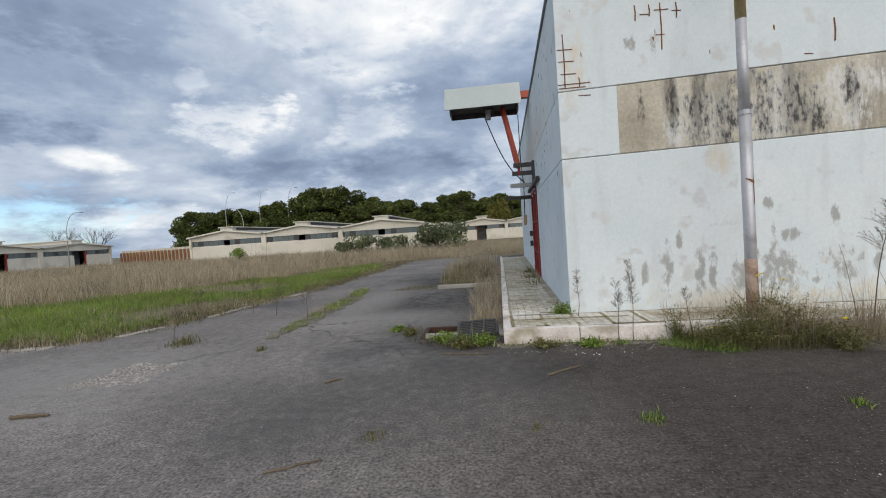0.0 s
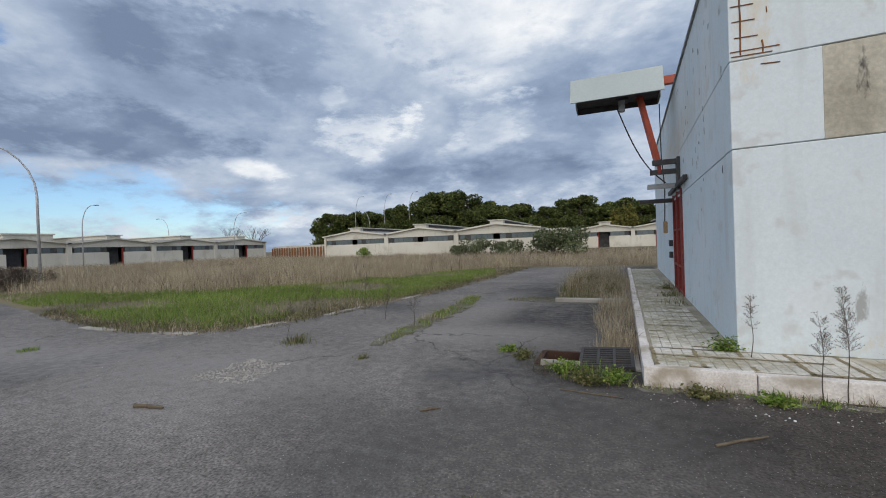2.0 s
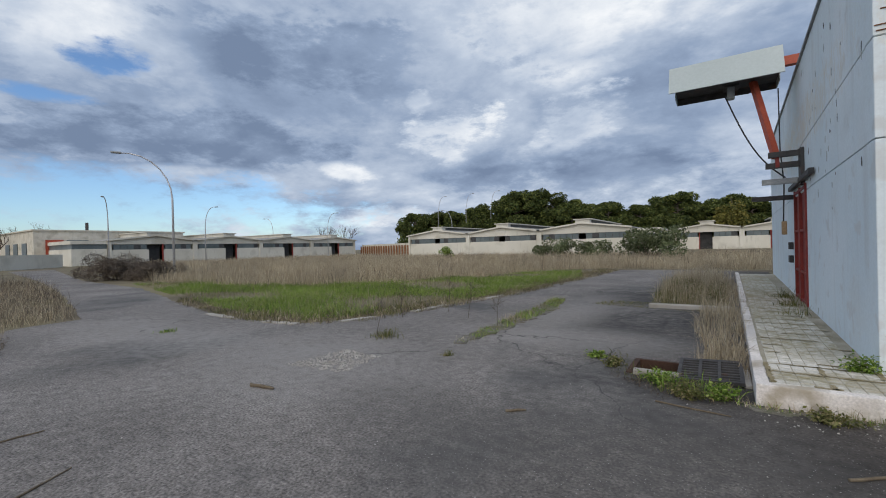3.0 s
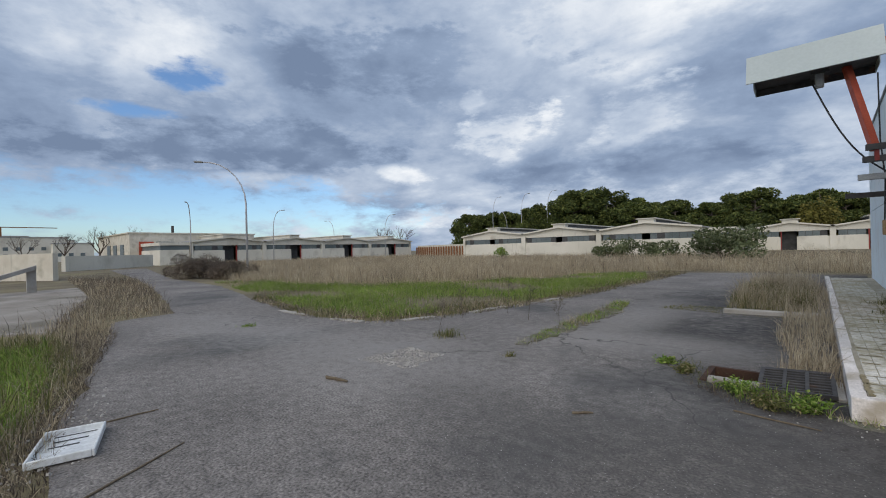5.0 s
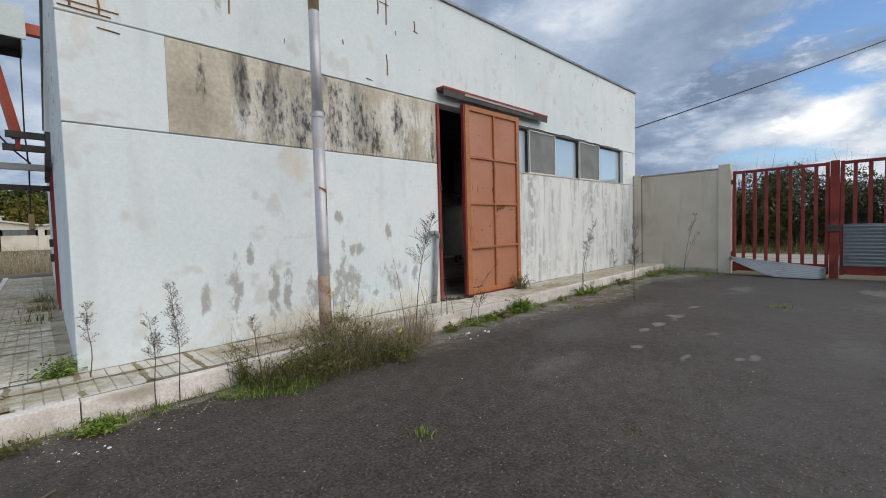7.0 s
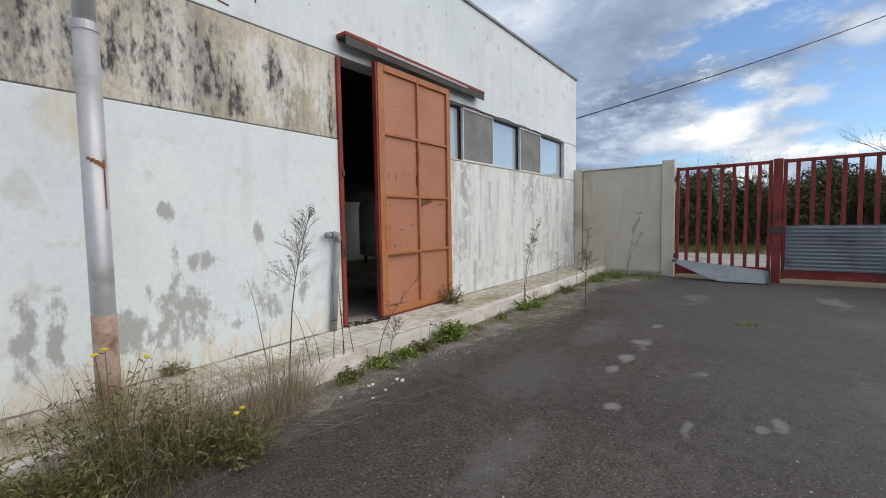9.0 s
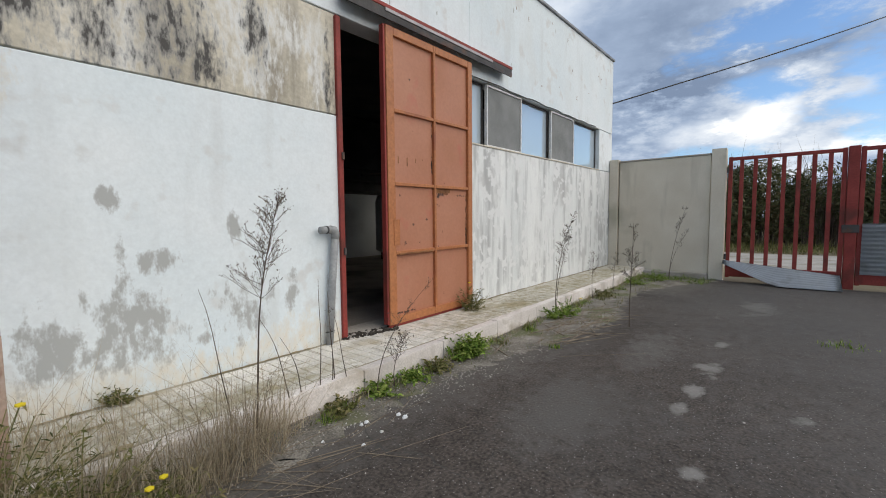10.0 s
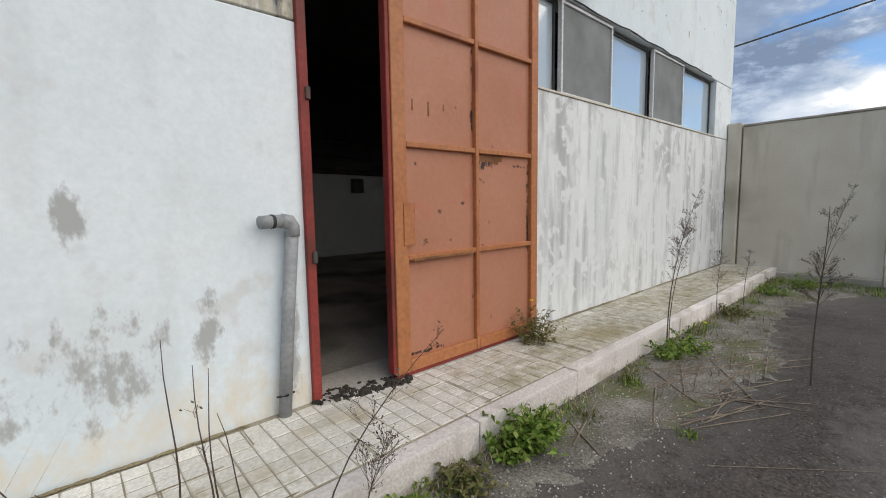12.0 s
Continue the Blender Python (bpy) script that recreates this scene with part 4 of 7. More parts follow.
for x0, x1, z in HBAR:
    bm = bmesh.new(); tube(bm, [(x0, YF - 0.004, hz(x0, z)), (x1, YF - 0.004, hz(x1, z - 0.012))], 0.006, 5); part("rebar", bm, RUST, wall, "rusty reinforcing bar")


def blotch(cx, cz, rx, rz, seed, m, name, y=None, plane="y", proud=0.0025, n=34, rag=0.35):
    """A flake of bare render or stained plaster with a ragged outline."""
    rng = random.Random(seed)
    bm = bmesh.new()
    ring = []
    ph = [rng.uniform(0, 6.28) for _ in range(5)]
    for i in range(n):
        a = 2 * math.pi * i / n
        k = 1 + rag * (0.5 * math.sin(2 * a + ph[0]) + 0.35 * math.sin(5 * a + ph[1]) + 0.3 * math.sin(9 * a + ph[2])) + rng.uniform(-0.12, 0.12)
        u, w = rx * k * math.cos(a), rz * k * math.sin(a)
        ring.append((cx + u, cz + w))
    f, b = [], []
    for u, w in ring:
        if plane == "y":
            f.append(bm.verts.new((u, YF - proud, hz(u, max(w, SLAB + 0.01))))); b.append(bm.verts.new((u, YF + 0.01, hz(u, max(w, SLAB + 0.01)))))
        else:
            f.append(bm.verts.new((sx(u) - proud, u, w))); b.append(bm.verts.new((sx(u) + 0.01, u, w)))
    bm.faces.new(f if plane == "y" else f[::-1])
    for i in range(n):
        bm.faces.new((f[i], f[(i + 1) % n], b[(i + 1) % n], b[i]))
    bmesh.ops.triangulate(bm, faces=[x for x in bm.faces if len(x.verts) > 4])
    bmesh.ops.recalc_face_normals(bm, faces=bm.faces[:])
    return part(name, bm, m, wall if plane == "y" else side)


# fine chips on both faces
rng = random.Random(5)
for k in range(40):
    cx, cz = rng.uniform(0.9, 13.2), rng.uniform(3.4, 4.7)
    blotch(cx, cz, rng.uniform(0.004, 0.011), rng.uniform(0.008, 0.04), 200 + k, RUST if k % 3 else GREYSTAIN, "chip", n=8)
for k in range(40):
    blotch(rng.uniform(6.3, 11), rng.uniform(1.7, 4.6), rng.uniform(0.01, 0.035), rng.uniform(0.015, 0.07), 300 + k, GREYSTAIN if k % 3 else DARK_IRON, "chip", plane="x", n=8)

# ---- the sliding door ----
jamb = thing("door_frame", "red steel jamb beside the open doorway", "door frame", kind="structure")
part("jamb", soft(boxes((DX0 - 0.025, DX0 + 0.03, YF - 0.03, YF + 0.2, SLAB, hz(DX0, J2) - 0.02)), 0.004), RED, jamb)
part("threshold", soft(boxes((DX0, DX1, YF - 0.1, YF + 0.3, 0.02, SLAB + 0.012)), 0.01), CONCRETE, jamb, "worn concrete threshold")
for z in (1.02, 1.95):
    part("latch", soft(boxes((DX0 + 0.005, DX0 + 0.035, YF - 0.045, YF - 0.028, z, z + 0.07)), 0.004), DARK_IRON, jamb, "dark iron latch")
track = thing("door_track", "red and grey steel sliding-door track on the wall", "door track")
bm = bmesh.new(); panel(bm, 5.16, 8.24, 3.385, 3.40, YF - 0.15, YF); panel(bm, 5.16, 8.24, 3.30, 3.40, YF - 0.155, YF - 0.14)
part("rail", bm, DARK_IRON, track)
bm = bmesh.new(); panel(bm, 5.15, 8.25, 3.402, 3.44, YF - 0.16, YF); part("cover", soft(bm, 0.004), RED, track, "chipped red cover strip")
bm = bmesh.new(); panel(bm, 5.65, 7.7, 3.37, 3.401, YF - 0.164, YF - 0.157); part("strip", bm, mat("bare_steel_strip", ((0.3, (0.28, 0.27, 0.28)), (0.7, (0.4, 0.38, 0.38))), 4, 6, (0.4, 0.6), 0.1, 40, metal=0.4), track, "bare grey steel strip")

LX0, LX1, LZ0, LZ1 = 5.675, 7.23, 0.215, 3.26
door = thing("sliding_door", "faded orange steel sliding door, standing half open", "door", (0, 0, 0))
yo = YF - 0.13


def bar(x0, x1, z0, z1, y0=yo, y1=yo + 0.055):
    bm = bmesh.new(); panel(bm, x0, x1, z0, z1, y0, y1)
    return soft(bm, 0.004)


for x0, x1 in ((LX0, LX0 + 0.11), (LX1 - 0.09, LX1), (6.44, 6.475)):
    part("stile", bar(x0, x1, LZ0, LZ1), ORANGE_FRAME, door)
ZR = [LZ0, 0.97, 1.69, 2.44, LZ1]
for i, z in enumerate(ZR):
    w = (0.08 if i in (0, 4) else 0.035)
    z0, z1 = (z, z + w) if i == 0 else (z - w, z) if i == 4 else (z - w / 2, z + w / 2)
    for x0, x1 in ((LX0 + 0.112, 6.438), (6.477, LX1 - 0.092)):
        part("rail", bar(x0, x1, z0, z1, yo + 0.002), ORANGE_FRAME, door)
leafs = []
for x0, x1 in ((LX0 + 0.1, 6.445), (6.47, LX1 - 0.08)):
    for z0, z1 in zip(ZR, ZR[1:]):
        bm = bmesh.new(); panel(bm, x0, x1, z0 + 0.01, z1 - 0.01, yo + 0.036, yo + 0.044); leafs.append(part("door_panel", bm, ORANGE, door))
part("edge_strip", bar(LX0 - 0.03, LX0 - 0.002, LZ0 + 0.01, LZ1, yo + 0.01, yo + 0.075), RED, door, "dark red leading edge")
part("handle_plate", bar(LX0 + 0.07, LX0 + 0.16, 1.05, 1.32, yo - 0.006, yo - 0.001), ORANGE_FRAME, door, "riveted handle plate")
part("pull_bar", bar(LX0 + 0.14, 6.4, 0.945, 0.965, yo - 0.012, yo - 0.002), RUST, door, "rusty pull bar")
rng = random.Random(8)
for k in range(22):
    x = LX1 - 0.095 - rng.uniform(0, 0.015) if k % 2 else 6.485 + rng.uniform(0, 0.012)
    z = rng.uniform(1.02, 1.66)
    bm = bmesh.new(); panel(bm, x - 0.006, x + 0.006, z, z + rng.uniform(0.02, 0.07), yo + 0.034, yo + 0.0365); part("rust_spot", bm, RUST, leafs[5])
for k in range(6):
    bm = bmesh.new(); x = 6.49 + k * 0.05; panel(bm, x, x + 0.045, 1.63 - rng.uniform(0.0, 0.03), 1.67, yo + 0.034, yo + 0.0365); part("rust_spot", bm, RUST, leafs[5])
for x in (5.86, 6.0, 6.14, 6.26):
    bm = bmesh.new(); panel(bm, x, x + 0.012, 1.92 + rng.uniform(-0.05, 0.05), 1.98, yo + 0.034, yo + 0.0365); part("rust_spot", bm, RUST, leafs[5])
part("bottom_guide", bar(LX0, LX1, LZ0 - 0.03, LZ0 - 0.004, yo + 0.02, yo + 0.04), RED, door, "red bottom guide")

# ---- the window band ----
win = thing("window_1", "band of five grimy panes with white and grey frames", "window", kind="structure")
CUTS = [WX0, 7.82, 8.88, 10.02, 11.14, WX1]
for i, (x0, x1) in enumerate(zip(CUTS, CUTS[1:])):
    screen = i in (1, 3)
    y = YF + (0.02 if screen else 0.09)
    fm = ALU if screen else DARK_IRON
    fb = bmesh.new()
    for a in ((x0 + 0.004, x0 + 0.03, J1 + 0.01, WT - 0.01), (x1 - 0.03, x1 - 0.004, J1 + 0.01, WT - 0.01), (x0 + 0.032, x1 - 0.032, J1 + 0.01, J1 + 0.035), (x0 + 0.032, x1 - 0.032, WT - 0.035, WT - 0.01)):
        panel(fb, *a, y, y + 0.045)
    fr = part("window_frame", fb, fm, win, "white aluminium frame" if screen else "")
    bm = bmesh.new(); panel(bm, x0 + 0.03, x1 - 0.03, J1 + 0.03, WT - 0.03, y + 0.018, y + 0.026)
    p = part("pane", bm, MESH if screen else GLASS, fr, "grey mesh screen" if screen else "")
    if not screen:
        p.visible_shadow = False
bm = bmesh.new(); panel(bm, WX0, WX1, J1 - 0.004, J1 + 0.012, YF - 0.015, YF + 0.2); part("window_sill", bm, CREAM, win, "rust-stained cement sill")
bm = bmesh.new(); panel(bm, WX0 - 0.001, WX0 + 0.004, J1, WT, YF + 0.01, YF + 0.24); part("reveal", bm, GREYSTAIN, win)
rng = random.Random(4)
pts = [(7.4 + i * 0.26, YF - 0.01 + rng.uniform(-0.006, 0.006), hz(7.4 + i * 0.26, WT + 0.012 + rng.uniform(-0.012, 0.012))) for i in range(20)]
tagged(obj("cable", pipe(pts, 0.008, 6), BLACK), "loose black cable along the window head", "cable")

# ---- slab, kerb and pole ----
KY, SX = 5.08, -0.22
bm = bmesh.new(); box(bm, SX + 0.11, XR + 0.9, KY + 0.11, YF + 0.05, -0.1, SLAB - 0.0035)
hexa(bm, [(SX + 0.11, YF + 0.05, -0.1), (X0 + 0.1, YF + 0.05, -0.1), (sx(YB) + 0.1, YB, -0.1), (0.14, YB, -0.1), (SX + 0.11, YF + 0.05, SLAB - 0.0035), (X0 + 0.1, YF + 0.05, SLAB - 0.0035), (sx(YB) + 0.1, YB, SLAB - 0.0035), (0.14, YB, SLAB - 0.0035)])
walkway = tagged(obj("walkway", bm, GROUT), "mossy tiled footway along the workshop", "footway", kind="structure")
kerb = thing("kerb", "pale weathered kerb stones along the footway", "kerb", kind="structure")
rng = random.Random(2)
x = SX
while x < XR + 0.8:
    ln = 1.0 if x > SX else 0.9
    bm = boxes((x + 0.003, min(x + ln, XR + 0.9) - 0.003, KY + rng.uniform(-0.006, 0.006), KY + 0.108, -0.1, SLAB + rng.uniform(-0.006, 0.006)))
    part("kerb_stone", soft(bm, 0.014, 2), KERB, kerb)
    x += ln
y = KY + 0.112
while y < YB:
    f0, f1 = (y - KY) / (YB - KY) * 0.28, (min(y + 1, YB) - KY) / (YB - KY) * 0.28
    bm = bmesh.new(); q = rng.uniform(-0.006, 0.006)
    hexa(bm, [(SX + f0, y, -0.1), (SX + f0 + 0.105, y, -0.1), (SX + f1 + 0.105, y + 0.994, -0.1), (SX + f1, y + 0.994, -0.1), (SX + f0, y, SLAB + q), (SX + f0 + 0.105, y, SLAB + q), (SX + f1 + 0.105, y + 0.994, SLAB + q), (SX + f1, y + 0.994, SLAB + q)])
    part("kerb_stone", soft(bm, 0.014, 2), KERB, kerb)
    y += 1.0

PX, PY = 2.70, 5.27
pole = thing("pole", "grey steel pole with rusty foot beside the kerb", "pole", (PX, PY, 0))
part("shaft", pipe([(0, 0, -0.2), (0.0, 0, 2.55)], 0.062, 20), POLE, pole, smooth=True)
part("upper_shaft", pipe([(0, 0, 2.56), (0.0, 0, 3.62)], 0.055, 20), POLE, pole, smooth=True)
part("painted_top", pipe([(0, 0, 3.62), (0, 0, 6.2)], 0.056, 20), mat("ochre_paint", ((0.3, (0.36, 0.27, 0.13)), (0.7, (0.5, 0.42, 0.27))), 3, 6, (0.5, 0.7), 0.1, 30, (0.28, 0.17, 0.08), 2, 0.55, 0.7), pole, "ochre painted upper length", smooth=True)
part("collar", pipe([(0, 0, 2.53), (0, 0, 2.58)], 0.066, 20), POLE, pole)
part("rust_band", pipe([(0, 0, 0.0), (0, 0, 0.86)], 0.0635, 20), mat("rusted_pole_foot", ((0.3, (0.30, 0.19, 0.13)), (0.55, (0.40, 0.30, 0.24)), (0.75, (0.47, 0.45, 0.45))), 3.5, 9, (0.7, 0.9), 0.3, 40, (0.17, 0.08, 0.045), 4, 0.55, 0.66), pole, "flaking rust at the foot", smooth=True)
bm = bmesh.new()
for a in range(5):
    t = -2.2 + a * 0.28
    box(bm, 0.06 * math.cos(t) - 0.01, 0.06 * math.cos(t) + 0.01, 0.06 * math.sin(t) - 0.005, 0.06 * math.sin(t) + 0.004, 1.785 - a * 0.012, 1.80 - a * 0.008)
box(bm, 0.03, 0.036, -0.058, -0.05, 1.5, 1.79)
part("torn_seam", bm, RUST, pole, "rusty split seam")

stub = thing("drain_pipe", "grey plastic standpipe with elbow against the wall", "pipe", (5.0, YF, 0))
part("riser", pipe([(-0.06, -0.055, SLAB), (-0.02, -0.06, 0.7), (0.03, -0.06, 1.2)], 0.036, 14), PIPE_GREY, stub, smooth=True)
part("elbow", pipe([(0.03, -0.06, 1.19), (0.032, -0.062, 1.24), (0.015, -0.066, 1.268), (-0.03, -0.07, 1.275)], 0.041, 14), PIPE_GREY, stub, smooth=True)
part("spout", pipe([(-0.03, -0.07, 1.275), (-0.15, -0.09, 1.27)], 0.035, 14), PIPE_GREY, stub, smooth=True)
part("collar", pipe([(-0.075, -0.078, 1.273), (-0.092, -0.081, 1.273)], 0.038, 14), BLACK, stub)
part("tie", pipe([(-0.1, -0.055, 0.3), (-0.055, -0.095, 0.31), (0.0, -0.05, 0.3)], 0.006, 5), BLACK, stub)

# ---- fittings on the side wall ----
sd = thing("side_door", "closed dark red steel door in the side wall", "door")
bm = bmesh.new(); side_panel(bm, SD0 + 0.05, SD1 - 0.05, SLAB, 2.36, 0.02, 0.06); part("leaf", bm, RED, sd)
for y in (SD0, (SD0 + SD1) / 2 - 0.03, SD1 - 0.06):
    bm = bmesh.new(); side_panel(bm, y, y + 0.06, SLAB, 2.42, -0.03, 0.12); part("stile", bm, RED, sd)
for z in (SLAB + 0.02, 0.75, 1.55, 2.34):
    bm = bmesh.new(); side_panel(bm, SD0 + 0.062, SD1 - 0.062, z, z + 0.05, -0.02, 0.1); part("rail", bm, RED, sd)
bm = bmesh.new(); side_panel(bm, 9.4, 12.7, 2.46, 2.54, -0.09, 0.07)
tagged(obj("side_door_track", bm, DARK_IRON), "black rail above the side door", "rail")
hoist = thing("hoist_brackets", "grey steel brackets bolted to the side wall", "bracket")
for y, z, ln in ((10.8, 3.02, 0.52), (10.85, 2.82, 0.56), (10.9, 2.52, 0.62), (12.4, 2.32, 0.75)):
    bm = bmesh.new(); box(bm, sx(y) - ln, sx(y), y - 0.05, y + 0.05, z - 0.05, z + 0.05)
    part("arm", bm, DARK_IRON if z != 2.52 else PIPE_GREY, hoist)
bm = bmesh.new(); box(bm, sx(10.8) - 0.06, sx(10.8), 10.7, 10.95, 2.42, 3.1); part("wall_plate", bm, DARK_IRON, hoist)
bm = bmesh.new(); box(bm, sx(11) - 0.42, sx(11) - 0.36, 10.78, 10.9, 2.78, 3.06); part("clamp", bm, RED, hoist)
canopy = thing("hoist_canopy", "pale grey sheet-metal hood on red steel brace", "canopy")
CX0, CX1 = -1.32, 0.70
bm = bmesh.new()
hexa(bm, [(CX0, 11.20, 4.70), (CX1, 11.20, 4.70), (CX1, 11.22, 4.695), (CX0, 11.22, 4.695), (CX0, 11.5, 5.34), (CX1, 11.5, 5.34), (CX1, 11.52, 5.335), (CX0, 11.52, 5.335)])
part("front_sheet", bm, SHEET, canopy)
bm = bmesh.new()
hexa(bm, [(CX0, 11.525, 5.315), (CX1, 11.525, 5.315), (CX1, 12.3, 5.22), (CX0, 12.3, 5.22), (CX0, 11.525, 5.335), (CX1, 11.525, 5.335), (CX1, 12.3, 5.24), (CX0, 12.3, 5.24)])
part("top_sheet", bm, SHEET, canopy)
part("cheek", boxes((CX0 + 0.1, CX0 + 0.115, 11.55, 12.15, 4.66, 5.2)), SHEET, canopy)
part("cheek", boxes((CX1 - 0.06, CX1 - 0.045, 11.55, 12.15, 4.66, 5.2)), SHEET, canopy)
part("back_sheet", boxes((CX0 + 0.1, CX1 - 0.045, 12.151, 12.165, 4.66, 5.2)), DARK_IRON, canopy)
part("soffit", boxes((CX0 + 0.117, CX1 - 0.062, 11.58, 12.14, 4.8, 4.815)), DARK_IRON, canopy)
bm = bmesh.new(); tube(bm, [(sx(11) - 0.39, 11.0, 3.0), (0.22, 11.85, 4.82)], 0.075, 4); part("brace", bm, BRIGHT_RED, canopy, "orange-red steel brace")
bm = bmesh.new(); box(bm, CX1 - 0.04, 1.9, 11.75, 11.9, 5.0, 5.18); box(bm, 1.6, 1.75, 11.75, 11.9, 4.66, 5.0); part("beam", bm, BRIGHT_RED, canopy, "orange-red steel beam")
part("motor", soft(boxes((-0.24, -0.1, 11.75, 11.9, 4.5, 4.78)), 0.02), PIPE_GREY, canopy, "small grey motor housing")
part("trolley", boxes((-0.3, -0.02, 11.7, 12.1, 4.76, 4.799)), DARK_IRON, canopy)
bm = bmesh.new(); tube(bm, [(-0.28 + 0.92 * f, 11.8 - 0.8 * f, 4.6 - 2.0 * f - 0.3 * math.sin(math.pi * f)) for f in [i / 12 for i in range(13)]], 0.015, 6)
tagged(obj("cable", bm, BLACK), "slack black cable from hood to bracket", "cable")
bm = bmesh.new(); tube(bm, [(0.62, 11.6, 4.5), (0.60, 11.3, 3.2), (0.62, 11.0, 2.5), (0.6, 11.0, 1.75)], 0.012, 6)
tagged(obj("cable", bm, BLACK), "black cable hanging down the side wall", "cable")
tagged(obj("control_box", soft(boxes((0.57, 0.65, 10.97, 11.03, 1.5, 1.76)), 0.01), mat("ochre_plastic", ((0.3, (0.3, 0.2, 0.1)), (0.7, (0.38, 0.27, 0.15))), 4, 4, (0.5, 0.6), 0.05, 30)), "ochre pendant control on a hanging cable", "control")
for z in (1.18, 0.88):
    bm = boxes((sx(12.9) - 0.08, sx(12.9), 12.8, 13.0, z, z + 0.16)); tagged(obj("switch_box", soft(bm, 0.01), DARK_IRON), "small dark switch box on the side wall", "switch box")

# ---- boundary wall and gate ----
GX = 13.45
fence = thing("boundary_wall", "beige rendered concrete boundary wall panel", "wall", kind="structure")
bm = bmesh.new(); box(bm, GX, GX + 0.14, 3.78, 5.70, -0.1, 2.72); part("infill_panel", soft(bm, 0.01), CREAM, fence)
for y0, y1, t in ((3.5, 3.77, 2.84), (5.72, 5.93, 2.80)):
    bm = bmesh.new(); box(bm, GX - 0.06, GX + 0.2, y0, y1, -0.1, t); part("wall_post", soft(bm, 0.02, 2), CREAM, fence)
part("coping", soft(boxes((GX - 0.015, GX + 0.155, 3.78, 5.70, 2.722, 2.76)), 0.008), CONCRETE, fence)
part("footing", soft(boxes((GX - 0.12, GX - 0.002, 3.78, 5.7, -0.1, 0.12)), 0.02), CONCRETE, fence)
fence2 = thing("boundary_wall", "beige rendered concrete boundary wall panel", "wall", kind="structure")
bm = bmesh.new(); box(bm, GX - 0.06, GX + 0.2, -0.85, -0.55, -0.1, 2.88); part("wall_post", soft(bm, 0.02, 2), CREAM, fence2)
bm = bmesh.new(); box(bm, GX, GX + 0.14, -26, -0.86, -0.1, 2.72); part("infill_panel", bm, CREAM, fence2)


def gate_leaf(y0, y1, label, bars, low, first):
    t = thing("gate_leaf", label, "gate", group="double yard gate")
    part("top_rail", soft(boxes((GX, GX + 0.06, y0, y1, 2.56, 2.63)), 0.006), RED, t)
    part("bottom_rail", soft(boxes((GX, GX + 0.06, y0, y1, 0.08, 0.3)), 0.006), RED, t)
    for y in (y0, y1 - 0.07):
        part("stile", soft(boxes((GX - 0.002, GX + 0.062, y, y + 0.07, 0.06, 2.64)), 0.006), RED, t)
    for k in range(bars):
        y = y0 + (y1 - y0) * (k + 1) / (bars + 1)
        part("bar", soft(boxes((GX + 0.008, GX + 0.05, y - 0.035, y + 0.035, 0.302, 2.558)), 0.004), RED, t)
    if first:
        for z in (0.45, 2.3):
            part("hinge", pipe([(GX - 0.02, y1 + 0.01, z), (GX - 0.02, y1 + 0.01, z + 0.12)], 0.022, 8), DARK_IRON, t)
    return t


gate_leaf(1.62, 3.46, "dark red steel gate leaf with upright bars", 7, 0.3, True)
gate_leaf(-0.48, 1.44, "dark red steel gate leaf patched with corrugated sheet", 7, 0.3, False)
mid = thing("gate_post", "dark red steel post between the gate leaves", "gate post")
part("post", soft(boxes((GX - 0.03, GX + 0.09, 1.45, 1.61, -0.05, 2.66)), 0.006), RED, mid)
part("lock", soft(boxes((GX - 0.06, GX - 0.03, 1.42, 1.66, 1.05, 1.2)), 0.006), DARK_IRON, mid, "dark lock plate")


def corrugated(u0, u1, w0, w1, waves, amp, along="w"):
    """A corrugated sheet in the u-w plane, ridges along u."""
    bm = bmesh.new()
    n = waves * 6
    rows = []
    for i in range(n + 1):
        w = w0 + (w1 - w0) * i / n
        d = amp * math.sin(2 * math.pi * waves * i / n)
        rows.append([bm.verts.new((u0 + (u1 - u0) * k / 4, d, w)) for k in range(5)])
    for a, b in zip(rows, rows[1:]):
        for k in range(4):
            bm.faces.new((a[k], a[k + 1], b[k + 1], b[k]))
    r = bmesh.ops.solidify(bm, geom=bm.faces[:], thickness=0.002)
    return bm


sheet = tagged(obj("corrugated_sheet", corrugated(-0.94, 0.94, 0.27, 1.22, 12, 0.02), ZINC, smooth=True), "zinc corrugated sheet wired across the gate bars", "metal sheet")
sheet.matrix_world = pose(GX - 0.03, 0.44, 0.0, 0, 0, 90)
bm = bmesh.new()
rows = []
for i in range(49):
    w = i / 48
    row = []
    for k in range(13):
        u = k / 12
        row.append(bm.verts.new((GX - 0.1 - 0.62 * (1 - w) * (0.25 + 0.75 * min(1, u * 1.8)), 3.5 - 1.85 * u,
                                 0.02 + w * (0.42 - 0.2 * u) + (1 - w) * 0.36 * max(0, 1 - 2.1 * u) + 0.012 * math.sin(2 * math.pi * 8 * w))))
    rows.append(row)
for a, b in zip(rows, rows[1:]):
    for k in range(12):
        bm.faces.new((a[k], a[k + 1], b[k + 1], b[k]))
bmesh.ops.solidify(bm, geom=bm.faces[:], thickness=0.002)
tagged(obj("corrugated_sheet", bm, ZINC, smooth=True), "buckled corrugated sheet fallen against the gate", "metal sheet")

